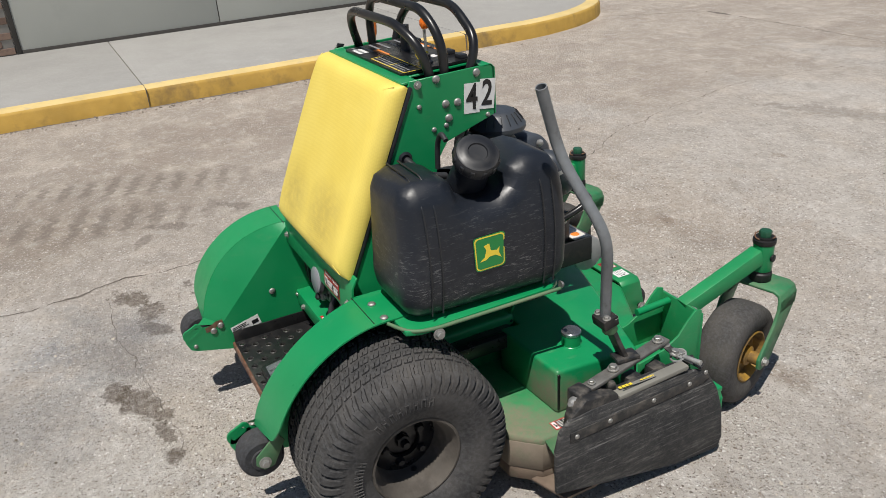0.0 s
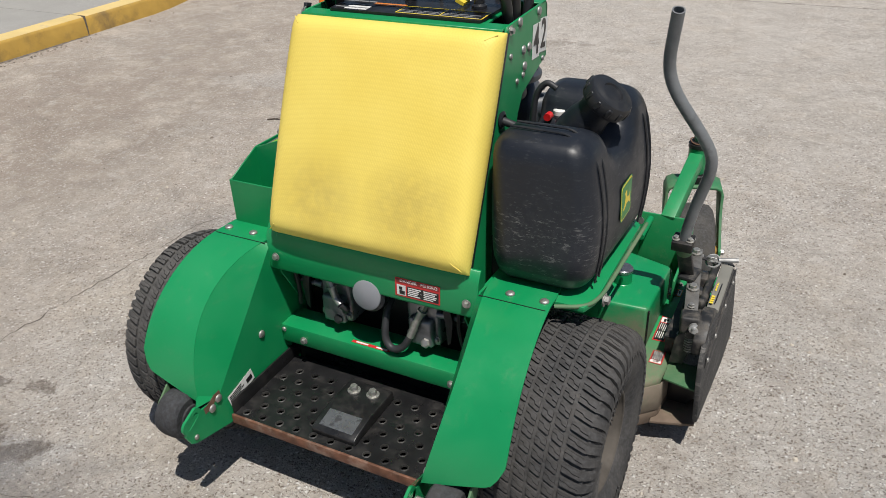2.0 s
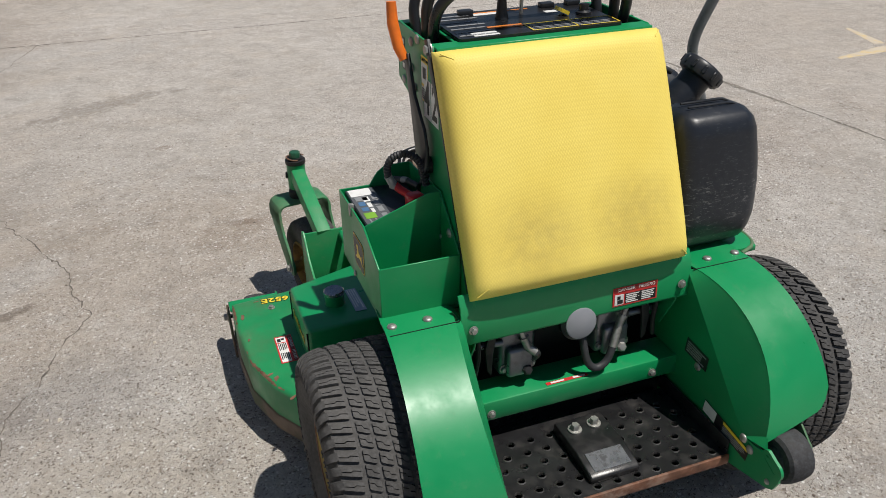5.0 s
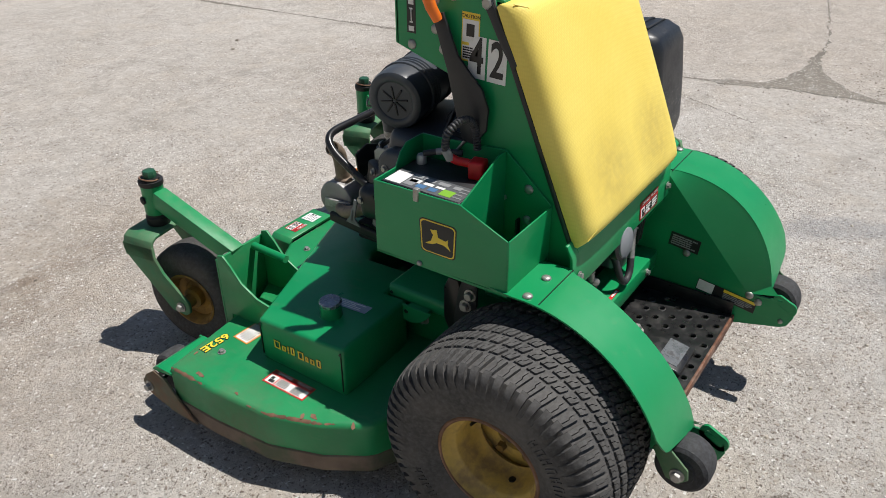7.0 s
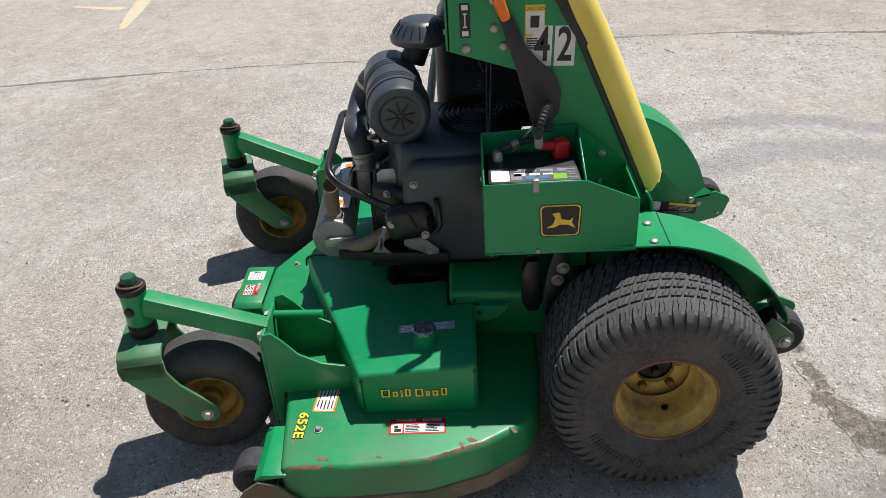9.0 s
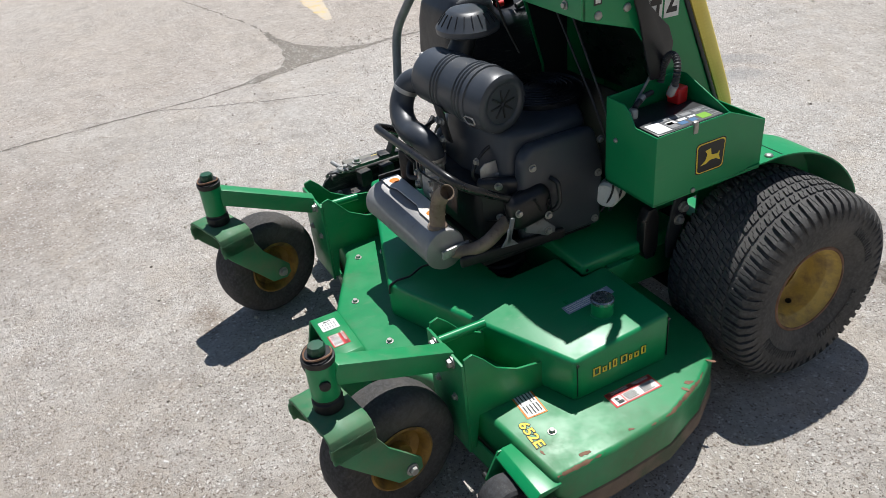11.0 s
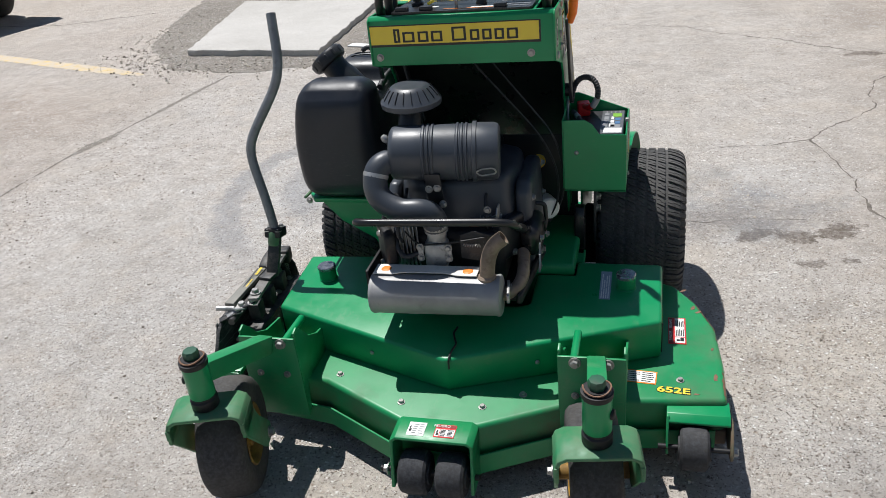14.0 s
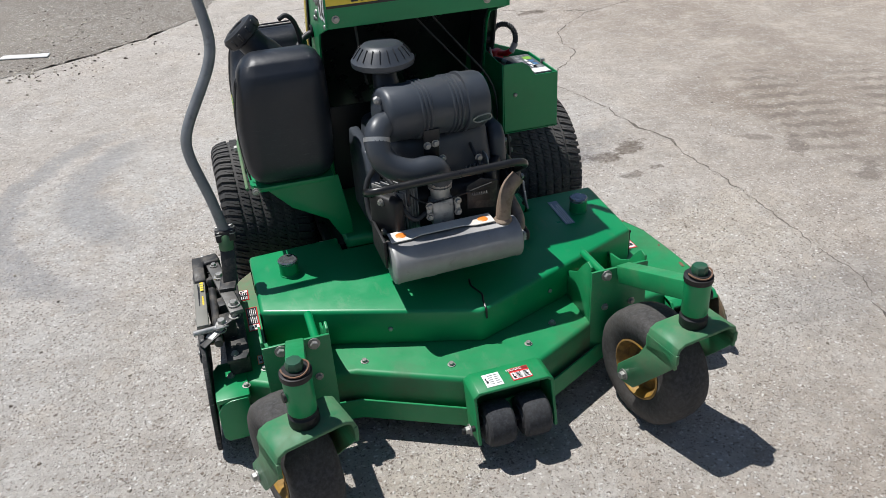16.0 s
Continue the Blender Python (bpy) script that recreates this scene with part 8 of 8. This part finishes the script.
part("hose_clamp", tube([(0.2065, 0.691, 0.767), (0.2085, 0.696, 0.757)], 0.0350, 20), CAST, air)
part("wing_bolt", lathe(((0.006, 0), (0.010, 0.008), (0.010, 0.016), (0.006, 0.022), (0, 0.023)), (0.180, 0.640, 0.838), (0.6, 0.2, 1), 10), CAST, air)

# muffler and guard
muf = new("muffler")
muf.parent = eng
m0, m1 = Vector((0.226, 0.800, 0.452)), Vector((-0.140, 0.786, 0.452))
dm = (m1 - m0).normalized()
bm = lathe(((0, 0.0), (0.050, 0.0), (0.056, 0.003), (0.058, 0.008), (0.0575, 0.012), (0.056, 0.016), (0.056, 0.350), (0.0575, 0.354), (0.058, 0.358), (0.056, 0.363), (0.050, 0.366), (0, 0.366)), m0, dm, 36)
part("muffler_can", bm, MUFFLER, muf, "heat-stained grey muffler")
part("tail_pipe", tube([(-0.100, 0.785, 0.495), (-0.104, 0.784, 0.555), (-0.120, 0.778, 0.600), (-0.150, 0.772, 0.622)], 0.0205, 18, 0.03, hollow=0.86), PIPE, muf, "curved rusty tail pipe")
part("pipe_collar", lathe(((0.026, 0), (0.026, 0.006), (0.021, 0.012)), (-0.100, 0.785, 0.503), (0, 0, 1), 18), PIPE, muf)
part("head_pipe", tube([(-0.10, 0.77, 0.44), (-0.155, 0.76, 0.44), (-0.185, 0.70, 0.455), (-0.175, 0.62, 0.50)], 0.018, 14, 0.04), PIPE, muf)
part("end_clamp", block(Matrix.Translation((-0.152, 0.765, 0.452)) @ Matrix.Rotation(radians(8), 4, "Z"), 0.008, 0.085, 0.024, 0.002), CAST, muf)
bolt((-0.156, 0.745, 0.452), (-1, 0, 0), muf, HEX)
sh = [(0.218, 0.748), (0.218, 0.800), (0.165, 0.800), (0.135, 0.789), (0.02, 0.785), (-0.02, 0.796), (-0.074, 0.796), (-0.074, 0.745)]
bm = prism(sh, "z", 0.512, 0.5155, 0.001, 1)
part("heat_shield", bm, SHIELD, muf, "cream painted heat shield plate")
for x in (0.186, -0.046):
    part("rust_spot", lathe(((0.0150, 0.0), (0.0135, 0.0014), (0.006, 0.0022), (0, 0.0018)), (x, 0.773, 0.5152), (0, 0, 1), 16), ORANGE_INK, muf)
part("pipe_shield", block(Matrix.Translation((-0.196, 0.62, 0.428)) @ Matrix.Rotation(radians(-6), 4, "Z"), 0.016, 0.30, 0.030, 0.007, 3), DARK, muf)
part("hanger", box(0.10, 0.13, 0.770, 0.800, 0.385, 0.400, 0.002), CAST, muf)
part("muffler_bracket", box(0.232, 0.240, 0.66, 0.80, 0.44, 0.52, 0.002), DARK, muf)
part("guard_bar", tube([(0.205, 0.60, 0.560), (0.262, 0.735, 0.640), (0.255, 0.785, 0.662), (-0.158, 0.775, 0.668), (-0.187, 0.745, 0.640), (-0.190, 0.60, 0.555)], 0.0108, 14, 0.045), BLACK_PAINT_SHADE, mower, "black tubular engine guard")

# oil filter, filler, hoses and cables round the engine
part("oil_filter", lathe(((0.030, 0.0), (0.036, 0.004), (0.036, 0.055), (0.030, 0.062), (0, 0.062)), (-0.186, 0.285, 0.490), (-0.45, 0.85, 0.05), 22), WHITE, eng, "white oil filter")
part("oil_cap", lathe(((0.018, 0.0), (0.022, 0.004), (0.022, 0.018), (0, 0.022)), (-0.175, 0.270, 0.626), (-0.2, 0.85, 0.4), 16), surf("yellow_plastic", (0.75, 0.42, 0.02), 0.4, gbump=0), eng, "yellow oil filler cap")
for pts, r in ((((0.02, 0.350, 1.02), (-0.01, 0.355, 0.97), (-0.200, 0.365, 0.75), (-0.245, 0.350, 0.64), (-0.245, 0.33, 0.52), (-0.20, 0.34, 0.44)), 0.0030),
               (((-0.03, 0.338, 1.02), (-0.06, 0.342, 0.97), (-0.240, 0.362, 0.75), (-0.262, 0.345, 0.64), (-0.258, 0.31, 0.52), (-0.21, 0.32, 0.44)), 0.0030),
               (((0.18, 0.42, 1.0), (0.17, 0.40, 0.90), (0.15, 0.36, 0.80)), 0.004)):
    part("control_cable", tube(pts, r, 8, 0.06), HOSE, mower)
link = new("brake_link")
link.parent = mower
part("link_plate", prism([(0.208, 0.585), (0.186, 0.580), (0.176, 0.487), (0.176, 0.441), (0.197, 0.389), (0.214, 0.328), (0.222, 0.321), (0.235, 0.327), (0.239, 0.387), (0.227, 0.468), (0.216, 0.505)], "x", -0.350, -0.342, 0.002), BLACK, link)
# upright black block added for an unidentified dark shape behind the link
part("upright_black_block", prism([(0.248, 0.318), (0.276, 0.318), (0.290, 0.350), (0.290, 0.440), (0.276, 0.472), (0.248, 0.472), (0.238, 0.440), (0.238, 0.350)], "x", -0.318, -0.285, 0.006, 2), BLACK_PAINT_SHADE, link)
for y, z in ((0.192, 0.471), (0.204, 0.437)):
    bolt((-0.350, y, z), (-1, 0, 0), link, HEX_BIG)
# rail coloured black to stand in for deep shade under the tank tray
part("shade_black_rail", box(0.285, 0.345, 0.06, 0.45, 0.30, 0.345, 0.004), BLACK_PAINT_SHADE, mower)
for x in (-0.33, 0.33):
    part("wheel_motor", lathe(((0.06, 0.0), (0.07, 0.01), (0.07, 0.06), (0.05, 0.08), (0, 0.08)), (x - (0.04 if x > 0 else -0.04), -0.018, 0.268), (1 if x > 0 else -1, 0, 0), 24), DARK, mower)


# ---- stickers ----
DULL_RED = surf("dull_red_ink", (0.22, 0.015, 0.015), 0.45, var=0.1, gbump=0)


def danger_sticker(m, w, h, parent, edge, words, seed, head=True, paper=None, ink=None):
    """A warning label: coloured border, a pictogram block and rows of print."""
    rng = random.Random(seed)
    paper, ink = paper or BLACK_INK_SHADE, ink or WHITE
    plate("sticker", m, w, h, edge, parent, 0.0, 0.0005, "warning sticker with small print")
    top = h * 0.30 if head else 0.0
    bars(m, [(-w * 0.36, -top / 2, w * 0.20, h * 0.86 - top), (w * 0.08, -top / 2, w * 0.02, 0.001)], WHITE, parent, 0.0007)
    bars(m, [(w * 0.12, -top / 2, w * 0.70, h * 0.84 - top)], paper, parent, 0.0006)
    bars(m, print_rows(rng, -w * 0.21, w * 0.10, -h * 0.40, h * 0.40 - top, 5, h * 0.055) + print_rows(rng, w * 0.14, w * 0.45, -h * 0.40, h * 0.40 - top, 5, h * 0.055), ink, parent, 0.0012)
    bars(m, [(-w * 0.37, -top / 2 + h * 0.1, w * 0.07, h * 0.18), (-w * 0.34, -top / 2 - h * 0.12, w * 0.12, h * 0.2)], BLACK_INK_SHADE, parent, 0.0012)
    if head:
        bars(m, [(0, h * 0.35, w * 0.95, h * 0.20)], DULL_RED, parent, 0.0006)
        for i, word in enumerate(words):
            lettering(word, m @ Matrix.Translation((w * (-0.20 + 0.46 * i), h * 0.36, 0.0009)), h * 0.17, WHITE, parent, "heading")


back_n = (0, -1, 0.07)
danger_sticker(facing((0.140, -0.0325, 0.562), back_n), 0.118, 0.048, mower, RED_INK, ("DANGER", "PELIGRO"), 1)
danger_sticker(facing((-0.606, 0.556, 0.2085), (0, 0, 1), (1, 0, 0)), 0.135, 0.050, mower, RED_INK, ("DANGER", "PELIGRO"), 2, True, WHITE, BLACK_INK_SHADE)
danger_sticker(facing((-0.494, 0.785, 0.2085), (0, 0, 1), (0, -1, 0)) @ Matrix.Rotation(radians(-4), 4, "Z"), 0.110, 0.055, mower, ORANGE_INK, (), 3, False, WHITE, BLACK_INK_SHADE)
danger_sticker(facing((0.050, 1.080, 0.2195), (0, 0, 1), (0, -1, 0)), 0.046, 0.050, front, WHITE, (), 4, False, WHITE, GREY_INK)
danger_sticker(facing((-0.026, 1.080, 0.2195), (0, 0, 1), (0, -1, 0)), 0.054, 0.048, front, RED_INK, ("PELIGRO",), 5, True, WHITE, BLACK_INK_SHADE)
danger_sticker(facing((0.590, 0.755, 0.2088), (0, 0, 1), (0, -1, 0)), 0.050, 0.040, mower, ORANGE_INK, (), 17, False)
danger_sticker(facing((0.622, 0.412, 0.2092), (0, 0, 1), (-1, 0, 0)), 0.058, 0.034, mower, RED_INK, (), 6, False)
danger_sticker(facing((0.606, 0.550, 0.2088), (0, 0, 1), (1, 0, 0)), 0.125, 0.034, mower, RED_INK, (), 16, False)
plate("part_label", facing((-0.398, 0.532, 0.3412), (0, 0.075, 1), (1, 0, 0)), 0.140, 0.032, surf("blue_grey_label", (0.30, 0.37, 0.46), 0.45, gbump=0), hood, 0.0, 0.0005, "blue-grey maintenance label")
bars(facing((-0.398, 0.532, 0.3412), (0, 0.075, 1), (1, 0, 0)), print_rows(random.Random(8), -0.066, 0.066, -0.013, 0.013, 4, 0.0032), WHITE, hood, 0.0007)
M652 = facing((-0.592, 0.836, 0.2086), (0, 0, 1), (0, -1, 0)) @ Matrix.Rotation(radians(-3), 4, "Z")
lettering("652E", M652, 0.024, BLACK_INK_SHADE, mower, "model_number_shade", 1.3, 0.0022)
lettering("652E", M652 @ Matrix.Translation((0, 0, 0.0006)), 0.024, YELLOW_INK, mower, "model_number", 1.3, 0.0008)
# range name on the cover: plain yellow blocks
QT = facing((-0.5605, 0.545, 0.272), (-1, 0, 0))
blocks = ((-0.084, 0.001, 0.021, 0.024), (-0.061, -0.002, 0.013, 0.016), (-0.046, 0.0, 0.005, 0.022), (-0.031, 0.002, 0.013, 0.023), (-0.004, 0.001, 0.019, 0.024), (0.016, -0.002, 0.010, 0.016), (0.034, -0.002, 0.014, 0.016), (0.055, 0.002, 0.014, 0.023))
bars(QT, [(x, y, w + 0.002, h + 0.002) for x, y, w, h in hollow(blocks, 0.0062)], BLACK_INK_SHADE, hood, 0.0004, "block_print")
bars(QT, hollow(blocks, 0.0044), YELLOW_INK, hood, 0.0010, "block_print")
# labels inside the fenders
m = facing((-0.2875, -0.215, 0.268), (1, 0, 0)) @ Matrix.Rotation(radians(14), 4, "Z")
plate("part_label", m, 0.098, 0.036, WHITE, mower, 0.0003, 0.0005, "white instruction label")
bars(m, print_rows(random.Random(11), -0.045, 0.012, -0.014, 0.014, 5, 0.0028) + [(0.032, -0.002, 0.022, 0.014)], BLACK_INK_SHADE, mower, 0.001)
m = facing((0.2875, -0.235, 0.272), (-1, 0, 0)) @ Matrix.Rotation(radians(-8), 4, "Z")
plate("part_label", m, 0.165, 0.036, BLACK_INK_SHADE, mower, 0.0003, 0.0005, "caution label with yellow heading")
bars(m, [(0.035, 0.012, 0.088, 0.009)], YELLOW_INK, mower, 0.001)
bars(m, [(-0.058, 0.0, 0.045, 0.032)], WHITE, mower, 0.001)
bars(m, print_rows(random.Random(13), -0.008, 0.078, -0.014, 0.006, 4, 0.003), GREY_INK, mower, 0.001)
m = facing((0.2875, -0.10, 0.395), (-1, 0, 0)) @ Matrix.Rotation(radians(-6), 4, "Z")
plate("type_plate", m, 0.085, 0.042, BLACK_INK_SHADE, mower, 0.0003, 0.0005, "dark type plate with small print")
bars(m, print_rows(random.Random(14), -0.037, 0.037, -0.016, 0.016, 5, 0.004), GREY_INK, mower, 0.001)
# left plate: caution label and brake symbol strip
m = facing((-0.262, 0.258, 1.036), (-1, 0, 0)) @ Matrix.Rotation(radians(-1.5), 4, "Z") @ Matrix.Diagonal((1.07, 1.07, 1, 1))
plate("caution_label", m, 0.040, 0.095, YELLOW_INK, mower, 0.0, 0.0005, "yellow and white caution label")
bars(m, [(0, 0.012, 0.036, 0.044), (0, -0.030, 0.036, 0.028)], WHITE, mower, 0.0007)
lettering("CAUTION", m @ Matrix.Translation((0, 0.040, 0.001)), 0.007, BLACK_INK_SHADE, mower, "heading")
bars(m, [(0.0, 0.014, 0.018, 0.024)] + print_rows(random.Random(15), -0.016, 0.016, -0.042, -0.018, 5, 0.003), BLACK_INK_SHADE, mower, 0.0011)
m = facing((-0.262, 0.408, 1.060), (-1, 0, 0)) @ Matrix.Diagonal((1.15, 1.08, 1, 1))
plate("brake_label", m, 0.020, 0.070, BLACK_INK_SHADE, mower, 0.0, 0.0005, "black label with brake symbols")
bars(m, [(0, 0.0, 0.002, 0.024), (0, 0.013, 0.007, 0.003), (0, -0.013, 0.007, 0.003), (0, 0.026, 0.012, 0.010), (0, -0.026, 0.012, 0.010)], WHITE, mower, 0.0007)
plate("cross_label", facing((-0.015, -0.017, 0.3462), (0, 0, 1), (0, 1, 0)), 0.112, 0.010, RED_INK, cross, 0.0, 0.0005)
bars(facing((-0.015, -0.017, 0.3462), (0, 0, 1), (0, 1, 0)), [(-0.026, 0, 0.036, 0.005), (0.032, 0, 0.032, 0.005)], WHITE, cross, 0.0007)
